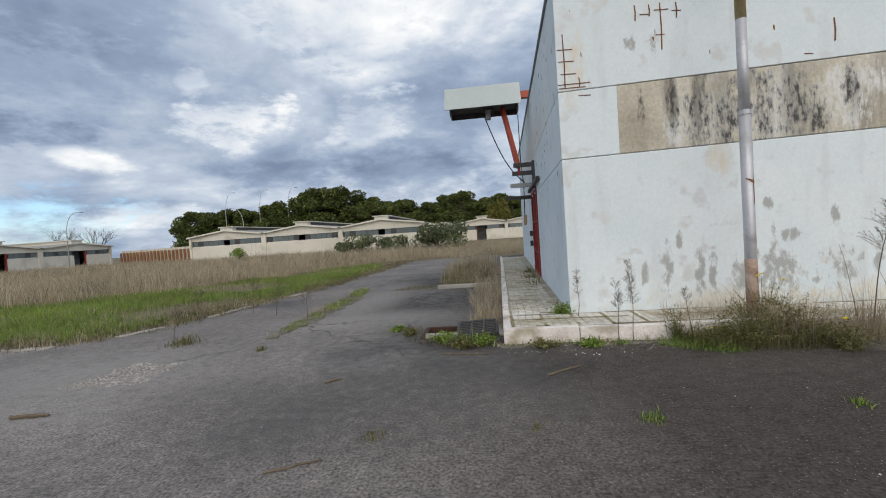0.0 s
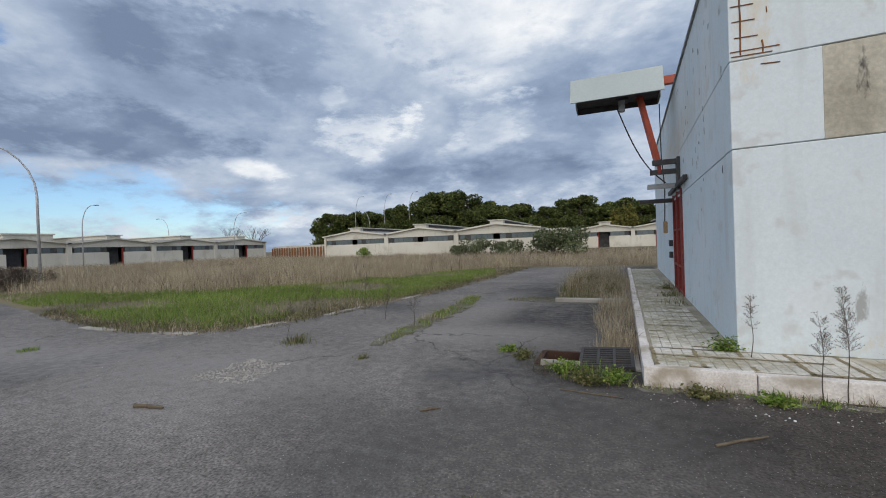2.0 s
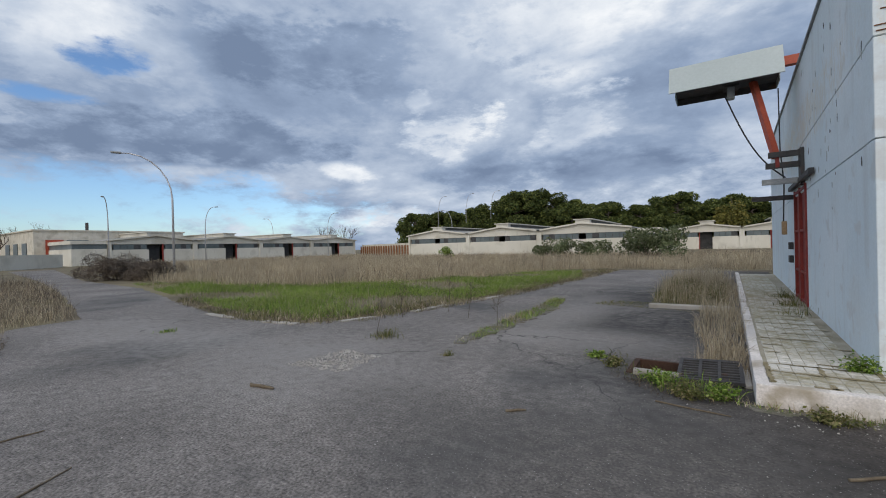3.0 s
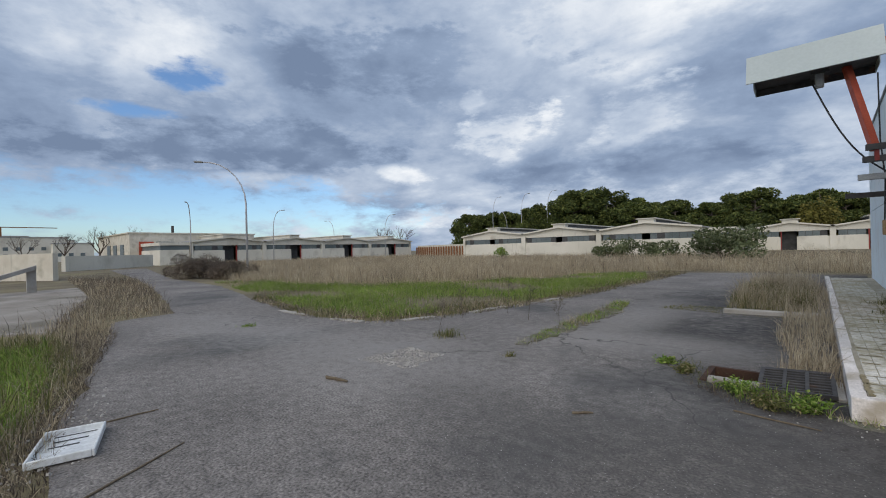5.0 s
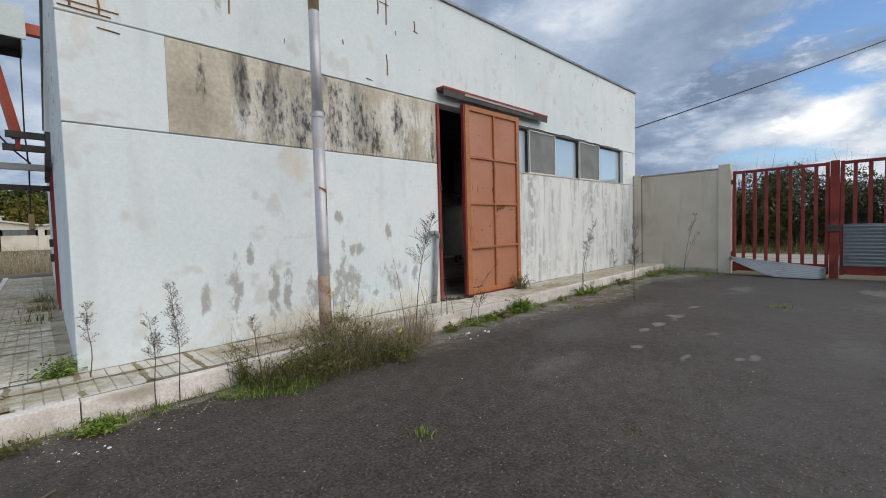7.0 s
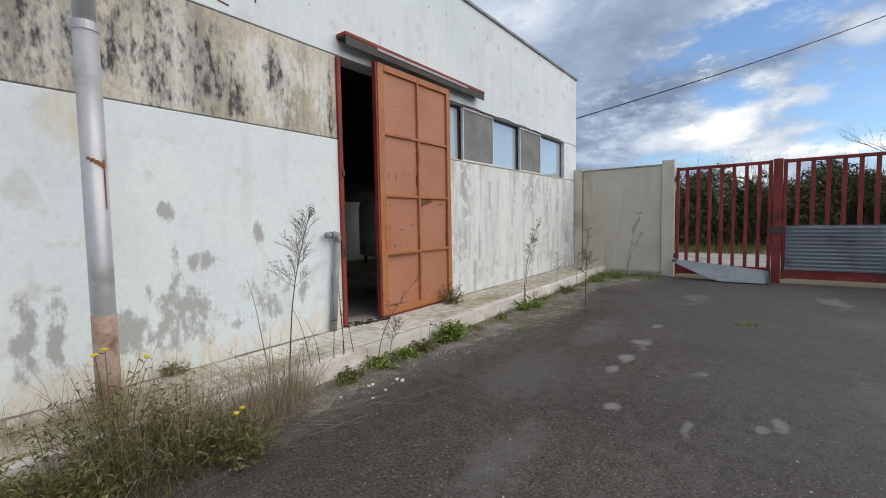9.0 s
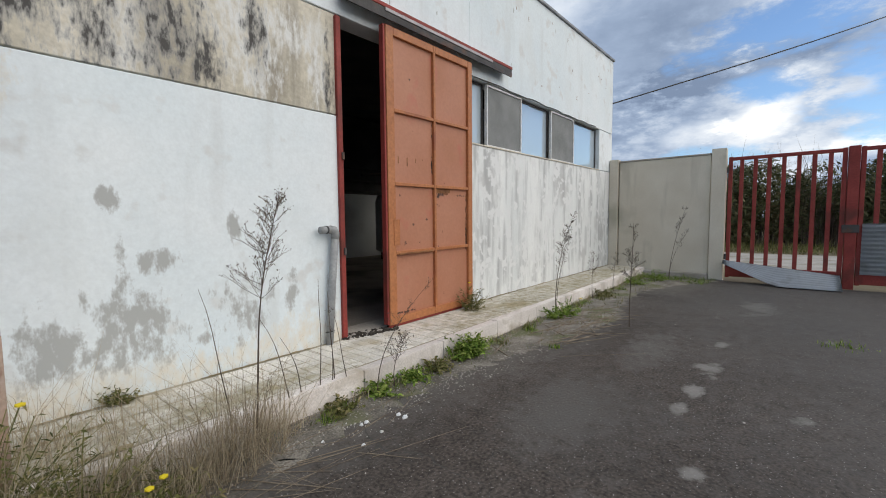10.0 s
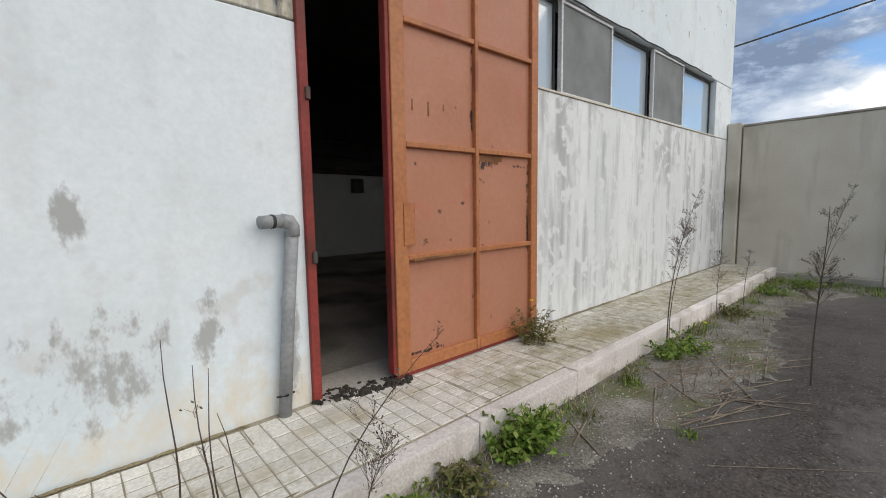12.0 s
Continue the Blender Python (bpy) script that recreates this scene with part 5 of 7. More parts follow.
# overhead cable from the building corner
A, B = Vector((XR, YF + 0.05, 4.22)), Vector((27.7, -6.0, 10.8))
tagged(obj("overhead_cable", pipe([A.lerp(B, i / 12) - Vector((0, 0, 0.25 * math.sin(math.pi * i / 12))) for i in range(13)], 0.016, 6), BLACK), "black overhead cable strung from the building", "cable")
tagged(obj("utility_pole", pipe([(27.7, -6.0, -0.1), (27.7, -6.0, 11.0)], [0.13, 0.09], 10), WOOD), "wooden utility pole carrying the cable", "pole")


# ---- drain grate in the yard ----
drain = thing("drain_pit", "open concrete drain pit with a rusted iron grate", "drain", (0, 0, 0))
px0, px1, py0, py1 = PIT
RUSTY_PIT = mat("rust_stained_pit", ((0.3, (0.035, 0.02, 0.014)), (0.6, (0.075, 0.038, 0.024)), (0.8, (0.12, 0.075, 0.055))), 5, 8, (0.85, 0.97), 0.6, 50)
part("pit_wall", boxes((px0 - 0.02, px1 + 0.05, py1 - 0.02, py1 + 0.03, -0.5, 0.012)), RUSTY_PIT, drain, "rust-stained pit wall")
part("pit_wall", boxes((px0 - 0.03, px0 + 0.03, py0 - 0.03, py1 - 0.022, -0.5, 0.014)), RUSTY_PIT, drain, "rust-stained pit wall")
part("pit_wall", boxes((px0 + 0.032, px1 + 0.05, py0 - 0.02, py0 + 0.03, -0.5, -0.03)), RUSTY_PIT, drain, "rust-stained pit wall")
part("pit_floor", boxes((px0, px1 + 0.05, py0, py1, -0.55, -0.5)), SCRAP, drain)
part("lip", soft(boxes((px0 + 0.04, -0.83, py0 - 0.05, py0 + 0.06, -0.12, 0.05)), 0.018, 2), CONCRETE, drain, "pale concrete lip")
part("pit_edge", soft(boxes((px1 - 0.01, px1 + 0.06, py0 - 0.02, py1, -0.5, 0.03)), 0.01), CONCRETE, drain)
gtilt = Matrix.Translation((-0.56, 5.83, 0.05)) @ Matrix.Rotation(radians(5), 4, "X") @ Matrix.Rotation(radians(-3), 4, "Y")
for name, rows in (("grate_frame", ((-0.29, 0.29, -0.32, -0.285), (-0.29, 0.29, 0.285, 0.32), (-0.29, -0.255, -0.284, 0.284), (0.255, 0.29, -0.284, 0.284))),
                   ("grate_bar", [(-0.254, 0.254, -0.26 + 0.074 * k, -0.236 + 0.074 * k) for k in range(8)]), ("cross_bar", [(-0.10 + 0.17 * k, -0.07 + 0.17 * k, -0.283, 0.283) for k in range(2)])):
    for x0, x1, y0, y1 in rows:
        z0, z1 = (-0.02, 0.018) if name != "cross_bar" else (0.02, 0.028)
        bm = boxes((x0, x1, y0, y1, z0, z1)); bmesh.ops.transform(bm, matrix=gtilt, verts=bm.verts)
        part(name, bm, DARK_IRON, drain)

# ---- loose things on the asphalt ----
def stick(x0, y0, x1, y1, r, label="weathered wooden stick lying on the asphalt", seed=1, m=None):
    rng = random.Random(seed)
    p = [(x0 + (x1 - x0) * i / 5 + rng.uniform(-1, 1) * r, y0 + (y1 - y0) * i / 5 + rng.uniform(-1, 1) * r, r * 0.95) for i in range(6)]
    return tagged(obj("stick", tube(bmesh.new(), p, [r * k for k in (0.9, 1, 0.95, 1, 0.8, 0.6)], 6), m or WOOD), label, "stick", group="sticks on the ground")


stick(-4.64, 3.18, -4.28, 3.24, 0.019, seed=2)
stick(-1.75, 2.35, -1.45, 2.5, 0.008, seed=3)
stick(0.15, 3.95, 0.5, 4.2, 0.01, seed=4)
stick(-5.09, 1.29, -5.07, 1.68, 0.007, seed=5)
stick(-3.66, 0.81, -4.09, 1.58, 0.008, seed=6)
stick(-2.0, 3.9, -1.85, 4.0, 0.012, seed=7)
stick(-0.95, 4.75, -0.4, 4.68, 0.008, seed=8)
rng = random.Random(12)
for k in range(70):
    x, y = rng.gauss(7.5, 0.55), min(4.92, rng.gauss(4.55, 0.2))
    a, ln = rng.gauss(0.1, 0.45), rng.uniform(0.25, 0.9)
    stick(x, y, x + ln * math.cos(a), min(4.98, y - ln * math.sin(a)), rng.uniform(0.002, 0.0055), "thin dry cane lying beside the kerb", 60 + k, CANE).location.z = 0.003
for k in range(44):
    x, y = rng.gauss(3.7, 0.6), min(4.95, rng.gauss(4.66, 0.15))
    a, ln = rng.gauss(0.2, 0.5), rng.uniform(0.15, 0.7)
    stick(x, y, x + ln * math.cos(a), min(4.98, y - ln * math.sin(a)), rng.uniform(0.001, 0.003), "thin dry cane lying beside the kerb", 160 + k, CANE).location.z = 0.003


def pebbles(name, label, poly, n, size, seed, clump=0.0, m=None):
    rs, P = random.Random(seed), scatter(np.random.default_rng(seed), poly, n, clump)
    V, F = [], []
    for x, y in P.tolist():
        s, a = rs.uniform(*size), rs.uniform(0, 6.28)
        b = len(V)
        ring = [(x + s * math.cos(a + i * 1.2566) * rs.uniform(0.7, 1.2), y + s * math.sin(a + i * 1.2566) * rs.uniform(0.6, 1.1)) for i in range(5)]
        V += [(u, w, 0.0) for u, w in ring] + [(x + (u - x) * 0.6, y + (w - y) * 0.6, s * rs.uniform(0.5, 0.9)) for u, w in ring]
        F += [(b + i, b + (i + 1) % 5, b + 5 + (i + 1) % 5, b + 5 + i) for i in range(5)] + [tuple(b + 5 + i for i in range(5))]
    return tagged(new(name, mesh_from(name, V, F, m or PALE)), label, "gravel", kind="stuff")


pebbles("gravel", "loose pale gravel scattered on the asphalt", [(-5.0, 3.9), (-4.1, 4.0), (-4.2, 4.75), (-4.9, 4.8)], 520, (0.007, 0.02), 1)
pebbles("litter_stones", "small pale stones strewn over the yard", [(-9, 1), (12, -6), (12.5, 4.8), (4, 4.9), (-0.5, 4.9), (-1.5, 20), (-5, 20), (-5.5, 8), (-9, 5)], 320, (0.003, 0.009), 2)
pebbles("litter_stones", "pale chips and gravel along the kerb", [(-0.2, 4.7), (13, 4.5), (13, 5.05), (-0.2, 5.05)], 1100, (0.003, 0.009), 3)
pebbles("litter_stones", "pale chips and gravel along the kerb", [(4.2, 4.55), (7, 4.35), (7, 5.0), (4.2, 5.0)], 700, (0.002, 0.007), 5)
pebbles("litter_stones", "broken stone chips around the drive-side verge", [(-5.6, 0.5), (-4.2, 0.4), (-4.3, 1.1), (-6.5, 1.6)], 160, (0.006, 0.02), 4)

pebbles("litter_stones", "white limestone chips in front of the kerb", [(0.2, 4.5), (1.5, 4.6), (1.5, 4.8), (0.2, 4.75)], 7, (0.006, 0.014), 8, m=TRAY)
pebbles("litter_stones", "white limestone chips in front of the kerb", [(2.6, 4.3), (4.6, 4.5), (4.6, 4.8), (2.6, 4.6)], 9, (0.01, 0.024), 9, m=TRAY)

tray = thing("plastic_tray", "white plastic crate lid lying on the verge", "tray", (-4.70, 1.0, 0.012), -16)
part("base", soft(boxes((-0.28, 0.28, -0.17, 0.17, 0.0, 0.012)), 0.004), TRAY, tray)
for r in ((-0.3, 0.3, -0.19, -0.172, 0, 0.055), (-0.3, 0.3, 0.172, 0.19, 0, 0.055), (-0.3, -0.282, -0.171, 0.171, 0, 0.055), (0.282, 0.3, -0.171, 0.171, 0, 0.055)):
    part("rim", soft(boxes(r), 0.005), TRAY, tray)
for r in ((-0.13, -0.11, -0.11, 0.1), (-0.02, 0.0, -0.12, 0.06), (-0.24, -0.225, -0.12, 0.14), (0.24, 0.255, -0.13, 0.13)):
    part("slot", boxes((*r, 0.0125, 0.015)), BLACK, tray, "dark slot")

# ---- far buildings ----
def shed(name, label, along, start, width, near, depth, eave, apex, openings, glass, group, dirn):
    """One gabled bay. along 'x': front at y = near, looking to -y; 'y': front at x = near, looking to +x."""
    t = thing(name, label, "warehouse", group=group)
    def P(u, d, z):
        return (u, near + d, z) if along == "x" else (near - d, u, z)
    def solid(u0, u1, d0, d1, z0, z1):
        bm = bmesh.new()
        hexa(bm, [P(u0, d0, z0), P(u1, d0, z0), P(u1, d1, z0), P(u0, d1, z0), P(u0, d0, z1), P(u1, d0, z1), P(u1, d1, z1), P(u0, d1, z1)])
        bmesh.ops.recalc_face_normals(bm, faces=bm.faces[:])
        return bm
    s, e, m = start, start + width, start + width / 2
    part("pilaster", solid(s, s + 0.35, -0.15, 0.3, 0, eave), FAR_WHITE, t)
    part("pilaster", solid(e - 0.35, e, -0.15, 0.3, 0, eave), FAR_WHITE, t)
    zw0, zw1 = eave - 1.35, eave - 0.5
    # wall below the glazing, broken by door openings
    u = s + 0.35
    doors = [(s + a * width, s + b * width) for a, b in openings]
    for a, b in doors:
        part("wall", solid(u, a, 0, 0.25, 0, zw0), FAR_WHITE, t); u = b
    part("wall", solid(u, e - 0.35, 0, 0.25, 0, zw0), FAR_WHITE, t)
    bm = bmesh.new()
    prof = [(s - 0.15, zw1), (e + 0.15, zw1), (e + 0.15, eave), (m, apex), (s - 0.15, eave)]
    f, b = [bm.verts.new(P(a, 0, z)) for a, z in prof], [bm.verts.new(P(a, 0.25, z)) for a, z in prof]
    bm.faces.new(f); bm.faces.new(b[::-1])
    for i in range(5): bm.faces.new((f[i], b[i], b[(i + 1) % 5], f[(i + 1) % 5]))
    bmesh.ops.recalc_face_normals(bm, faces=bm.faces[:])
    part("gable", bm, FAR_WHITE, t)
    for k, (a, z, a2, z2) in enumerate(((s - 0.25, eave, m, apex), (m, apex, e + 0.25, eave))):
        bm = bmesh.new()
        hexa(bm, [P(a, -0.35, z), P(a2, -0.35, z2), P(a2, depth, z2), P(a, depth, z), P(a, -0.35, z + 0.16), P(a2, -0.35, z2 + 0.16), P(a2, depth, z2 + 0.16), P(a, depth, z + 0.16)])
        bmesh.ops.recalc_face_normals(bm, faces=bm.faces[:])
        part("roof", bm, FAR_ROOF, t)
        bm = bmesh.new()
        hexa(bm, [P(a, -0.42, z - 0.02), P(a2, -0.42, z2 - 0.02), P(a2, -0.36, z2 - 0.02), P(a, -0.36, z - 0.02), P(a, -0.42, z + 0.2), P(a2, -0.42, z2 + 0.2), P(a2, -0.36, z2 + 0.2), P(a, -0.36, z + 0.2)])
        bmesh.ops.recalc_face_normals(bm, faces=bm.faces[:])
        part("fascia", bm, FAR_WHITE, t)
    part("ridge_vent", solid(m - 1.0, m + 1.0, 0.2, depth * 0.8, apex, apex + 0.55), FAR_WHITE, t, "raised ridge ventilator")
    part("vent_cap", solid(m - 1.25, m + 1.25, 0.0, depth * 0.82, apex + 0.56, apex + 0.68), FAR_WHITE, t)
    # dark strip on the closed ventilator stands in for its shaded opening
    part("vent_opening", solid(m + dirn * 1.02 - 0.01, m + dirn * 1.02 + 0.01, 1.2, depth * 0.75, apex + 0.12, apex + 0.5), DARK, t)
    for a, b in glass:
        fr = part("window", solid(s + a * width, s + b * width, 0.06, 0.2, zw0 - 0.0, zw0 + 0.05), FAR_WHITE, t)
        n = max(2, int((b - a) * width / 0.75))
        for i in range(n):
            u0, u1 = s + (a + (b - a) * i / n) * width, s + (a + (b - a) * (i + 1) / n) * width
            part("pane", solid(u0 + 0.03, u1 - 0.03, 0.08, 0.1, zw0 + 0.04, zw1 - 0.04), FAR_GLASS if (i * 7 + int(s)) % 5 else DARK, fr)
        part("backing", solid(s + a * width, s + b * width, 0.13, 0.16, zw0 + 0.05, zw1), DARK, fr)
    for a, b in doors:
        # dark panel set back in each opening stands in for the shade inside
        part("doorway", solid(a, b, 1.4, 1.45, 0, zw1), DARK, t, "doorway backed by a dark panel for its shade")
        part("door_jamb", solid(b - 0.14 if dirn > 0 else a, b if dirn > 0 else a + 0.14, -0.03, 0.26, 0, zw1), RED, t, "red door jamb")
    part("side_wall", solid(s, s + 0.2, 0.3, depth, 0, eave), FAR_WHITE, t)
    part("side_wall", solid(e - 0.2, e, 0.3, depth, 0, eave), FAR_WHITE, t)
    part("back_wall", solid(s, e, depth - 0.2, depth, 0, eave), FAR_WHITE, t)
    return t


W_EDGE = [-47.4, -35.0, -22.75, -10.1]
for a, b in zip(W_EDGE, W_EDGE[1:]):
    shed("warehouse", "long white gabled warehouse bay with a glazed strip", "x", a, b - a, 60.6, 28, 3.45, 4.3, [], [(0.045, 0.46), (0.54, 0.955)], "north warehouse bays", 1)
for a, w in ((-6.9, 9.8), (2.9, 9.8)):
    shed("warehouse", "white gabled warehouse bay with a doorway backed by a dark panel for its shade", "x", a, w, 85.6, 20, 3.45, 4.25, [(0.38, 0.58)], [(0.06, 0.36), (0.6, 0.94)], "rear warehouse bays", -1)
annex = thing("annex", "low white flat-roofed annex beside the warehouse", "building")
part("wall", boxes((-10.0, -7.0, 64, 86, 0, 3.1)), FAR_WHITE, annex)
part("roof", boxes((-10.3, -6.7, 63.6, 86, 3.1, 3.4)), FAR_WHITE, annex)
part("pane", boxes((-9.6, -7.6, 63.97, 63.99, 2.0, 2.7)), FAR_GLASS, annex)
L_EDGE = [24.8, 37.0, 49.4, 61.7, 74.8]
for a, b in zip(L_EDGE, L_EDGE[1:]):
    shed("warehouse", "white gabled warehouse bay with dark doorway and red jamb", "y", a, b - a, -75.5, 26, 3.55, 4.35, [(0.43, 0.60)], [(0.05, 0.41), (0.62, 0.95)], "west warehouse bays", 1)
lowb = thing("annex", "low white shed wing with a window strip", "building")
part("wall", boxes((-100, -75.7, 20.6, 24.7, 0, 2.4)), FAR_WHITE, lowb)
part("fascia", boxes((-100, -75.6, 20.5, 24.7, 3.1, 3.6)), FAR_WHITE, lowb)
part("pane", boxes((-100, -75.8, 20.7, 24.7, 2.4, 3.1)), FAR_GLASS, lowb)
beige = thing("office_building", "flat-roofed beige building with a tall red door", "building")
part("wall", boxes((-110, -86, 19.0, 40, 0, 5.4)), CREAM, beige)
part("parapet", boxes((-110.2, -85.8, 18.8, 40.2, 5.4, 5.6)), CREAM, beige)
part("door", boxes((-85.9, -85.7, 20.3, 22.4, 0, 4.0)), BRIGHT_RED, beige, "tall red door")
part("window", boxes((-85.9, -85.8, 22.8, 25.5, 2.2, 4.0)), FAR_GLASS, beige)
part("chimney", pipe([(-95, 28, 5.4), (-95, 28, 7.4)], 0.25, 8), DARK_IRON, beige)
for k in range(3):
    part("window", boxes((-92 - k * 5, -89.5 - k * 5, 18.9, 18.98, 1.5, 3.6)), FAR_GLASS, beige)
# perimeter fence between the two rows
pf = thing("perimeter_fence", "rust-brown slatted fence with a pale coping behind", "fence")
for k in range(26):
    f = k / 25
    x, y = -75.5 + 27.5 * f, 77.0 - 10 * f
    part("slat", boxes((x - 0.2, x + 0.2, y - 0.05, y + 0.05, 0, 2.1)), RUST, pf)
bm = bmesh.new(); hexa(bm, [(-75.5, 77.3, 0), (-48, 67.3, 0), (-48, 67.6, 0), (-75.5, 77.6, 0), (-75.5, 77.3, 2.5), (-48, 67.3, 2.5), (-48, 67.6, 2.5), (-75.5, 77.6, 2.5)]); part("wall", bm, CREAM, pf)
# old concrete walls beyond the pad
w1 = thing("concrete_wall", "long stained concrete wall behind the weeds", "wall")
bm = bmesh.new(); hexa(bm, [(-60, -8, 0), (-37.6, 4.4, 0), (-37.9, 4.7, 0), (-60.3, -7.7, 0), (-60, -8, 1.8), (-37.6, 4.4, 1.8), (-37.9, 4.7, 1.8), (-60.3, -7.7, 1.8)])
part("wall", bm, CREAM, w1)
bm = bmesh.new(); hexa(bm, [(-62, 8, 0), (-73, 19, 0), (-73.3, 18.8, 0), (-62.3, 7.7, 0), (-62, 8, 1.7), (-73, 19, 1.7), (-73.3, 18.8, 1.7), (-62.3, 7.7, 1.7)])
w2 = tagged(obj("concrete_wall", bm, FAR_WHITE), "low white boundary wall in the distance", "wall")
bench = thing("concrete_ramp", "small broken concrete ramp on the pad", "ramp")
part("side_slab", soft(boxes((-24.5, -23.9, 0.6, 0.9, 0.0, 0.75)), 0.02), CONCRETE, bench)
bm = bmesh.new(); hexa(bm, [(-24.4, 0.9, 0.45), (-23.9, 0.9, 0.45), (-25.4, 2.6, 1.0), (-25.9, 2.6, 1.0), (-24.4, 0.9, 0.62), (-23.9, 0.9, 0.62), (-25.4, 2.6, 1.17), (-25.9, 2.6, 1.17)])
part("top_slab", bm, CONCRETE, bench)
part("far_leg", boxes((-25.8, -25.5, 2.3, 2.6, 0, 0.99)), CONCRETE, bench)

# ---- street lamps ----
def street_lamp(x, y, h, arm, toward, label="rusty grey street lamp with a curved arm"):
    t = thing("street_lamp", label, "street lamp", (x, y, 0), toward, group="yard street lamps")
    p = [(0, 0, -0.1), (0, 0, h * 0.62)] + [(-arm * (1 - math.cos(a)), 0, h * 0.62 + h * 0.36 * math.sin(a)) for a in (0.25, 0.5, 0.75, 1.0, 1.25, 1.5)]
    part("post", tube(bmesh.new(), p, [0.085, 0.065] + [0.05] * 6, 8), POLE, t, smooth=True)
    e = p[-1]
    part("arm_end", pipe([e, (e[0] - 0.5, 0, e[2] + 0.0)], 0.04, 8), POLE, t)
    bm = boxes((e[0] - 1.05, e[0] - 0.45, -0.12, 0.12, e[2] - 0.06, e[2] + 0.07)); part("lamp_head", soft(bm, 0.04), PIPE_GREY, t)
    return t


street_lamp(-33.1, 15.0, 8.6, 2.6, 62)
street_lamp(-63.3, 20.9, 8.6, 1.5, 150)
for x, y, r in ((-70, 36, 200), (-66, 58, 200), (-84, 58, 20), (-62, 92, 30), (-54, 86, 30), (-53.5, 92, 20), (-46.5, 92, 20)):
    street_lamp(x, y, 9.0 if y < 70 else 15.0 if y == 92 else 10.5, 1.6, r + 160 if y == 92 else r)

# ---- trees ----
def pine(seed, h):
    rng = np.random.default_rng(seed)
    t = thing("pine_tree", "tall dark green pine with a broad uneven crown", "tree", (0, 0, 0), group="pines behind the warehouses")
    rr = random.Random(seed)
    bm = tube(bmesh.new(), [(0, 0, -0.2), (0.15, 0.1, h * 0.3), (0.1, -0.1, h * 0.6), (0, 0, h * 0.92)], [0.3, 0.24, 0.15, 0.04], 7)
    C, R = [], []
    for k in range(64):
        a, f = rr.uniform(0, 6.28), rr.uniform(0.05, 0.95)
        z = h * (0.12 + 0.83 * f)
        d = h * 0.36 * math.sqrt(max(0.03, 1 - (1.75 * abs(f - 0.42)) ** 2)) * rr.uniform(0.45, 1.0)
        c = (d * math.cos(a), d * math.sin(a), z)
        q = rr.uniform(0.095, 0.165) * h * (1.15 - 0.45 * f)
        C.append(c); R.append((q, q, q * rr.uniform(0.55, 0.85)))
        tube(bm, [(0, 0, z - 0.08 * h), (c[0] * 0.6, c[1] * 0.6, z - 0.03 * h), c], [0.09, 0.06, 0.03], 4, False)
    part("trunk", bm, BARK, t)
    V, F = cards(rng, C, R, 24000, (0.12, 0.36), 0.42)
    o = new("crown", mesh_from("crown", V, F, PINE)); o.parent = t
    return t


kinds = [pine(11, 12.0), pine(12, 13.0), pine(13, 11.0), pine(14, 12.0)]
rr = random.Random(31)
spots = [(-72, 95, 13.0), (-66, 96, 12.2), (-60, 98, 13.0), (-52, 95, 13.2), (-41, 95, 16.2), (-35, 99, 14.8), (-28, 96, 12.4), (-20, 95, 12.4), (-14, 97, 12.2), (-7, 96, 12.0), (-1, 97, 11.6), (5, 98, 11.2), (11, 97, 10.8), (17, 99, 10.5), (24, 98, 11), (-70, 103, 12), (-56, 103, 11.5), (-63, 104, 11.5), (-31, 103, 12), (-17, 103, 11), (-3, 103, 10.5), (8, 104, 10), (20, 105, 10), (-46, 104, 14), (-24, 104, 12.6), (-10, 106, 12.5), (2, 106, 12), (31, 99, 11)]
for i, (x, y, h) in enumerate(spots):
    k = kinds[i % 4]
    base = (12.0, 13.0, 11.0, 12.0)[i % 4]
    s = h / base * (1.0 if x < -28 else 0.88) * rr.uniform(0.88, 1.1)
    m = pose(x, y, 0, 0, 0, rr.uniform(0, 360))
    o = copy_thing(k, m) if i >= 4 else k
    o.matrix_world = m @ Matrix.Diagonal((s * 1.15, s * 1.15, s, 1))


def bush(name, label, x, y, r, h, n, m, seed, size=(0.05, 0.14), group="", flat=0.6):
    rng, q = np.random.default_rng(seed), random.Random(seed)
    t = thing(name, label, "shrub", (x, y, -0.02), group=group)
    C = [(r * q.uniform(-0.8, 0.8), r * q.uniform(-0.8, 0.8), h * q.uniform(0.16, 0.78)) for _ in range(18)]
    R = [(r * q.uniform(0.28, 0.45),) * 2 + (h * q.uniform(0.2, 0.33),) for _ in C]
    bm = bmesh.new()
    for c in C:
        tube(bm, [(c[0] * 0.2, c[1] * 0.2, 0), (c[0] * 0.6, c[1] * 0.6, c[2] * 0.6), c], [0.03, 0.02, 0.01], 4, False)
    part("branching", bm, BARK, t)["kind"] = "stuff"
    V, F = cards(rng, C, R, n, size, flat)
    o = new("foliage", mesh_from("foliage", V, F, m)); o.parent = t
    return t


bush("shrub", "large grey-green oleander by the road end", -5.6, 44, 3.0, 3.0, 5200, BUSH, 3, (0.06, 0.17), "oleanders")
bush("shrub", "grey-green oleander in the dry field", -16.6, 48.5, 2.2, 2.3, 3000, BUSH, 4, (0.06, 0.16), "oleanders")
bush("shrub", "grey-green oleander in the dry field", -12.4, 49.5, 1.8, 2.0, 2400, BUSH, 5, (0.06, 0.16), "oleanders")
bush("shrub", "small green shrub in the dry field", -32.5, 50, 1.0, 1.6, 700, GREEN, 6, (0.06, 0.16))
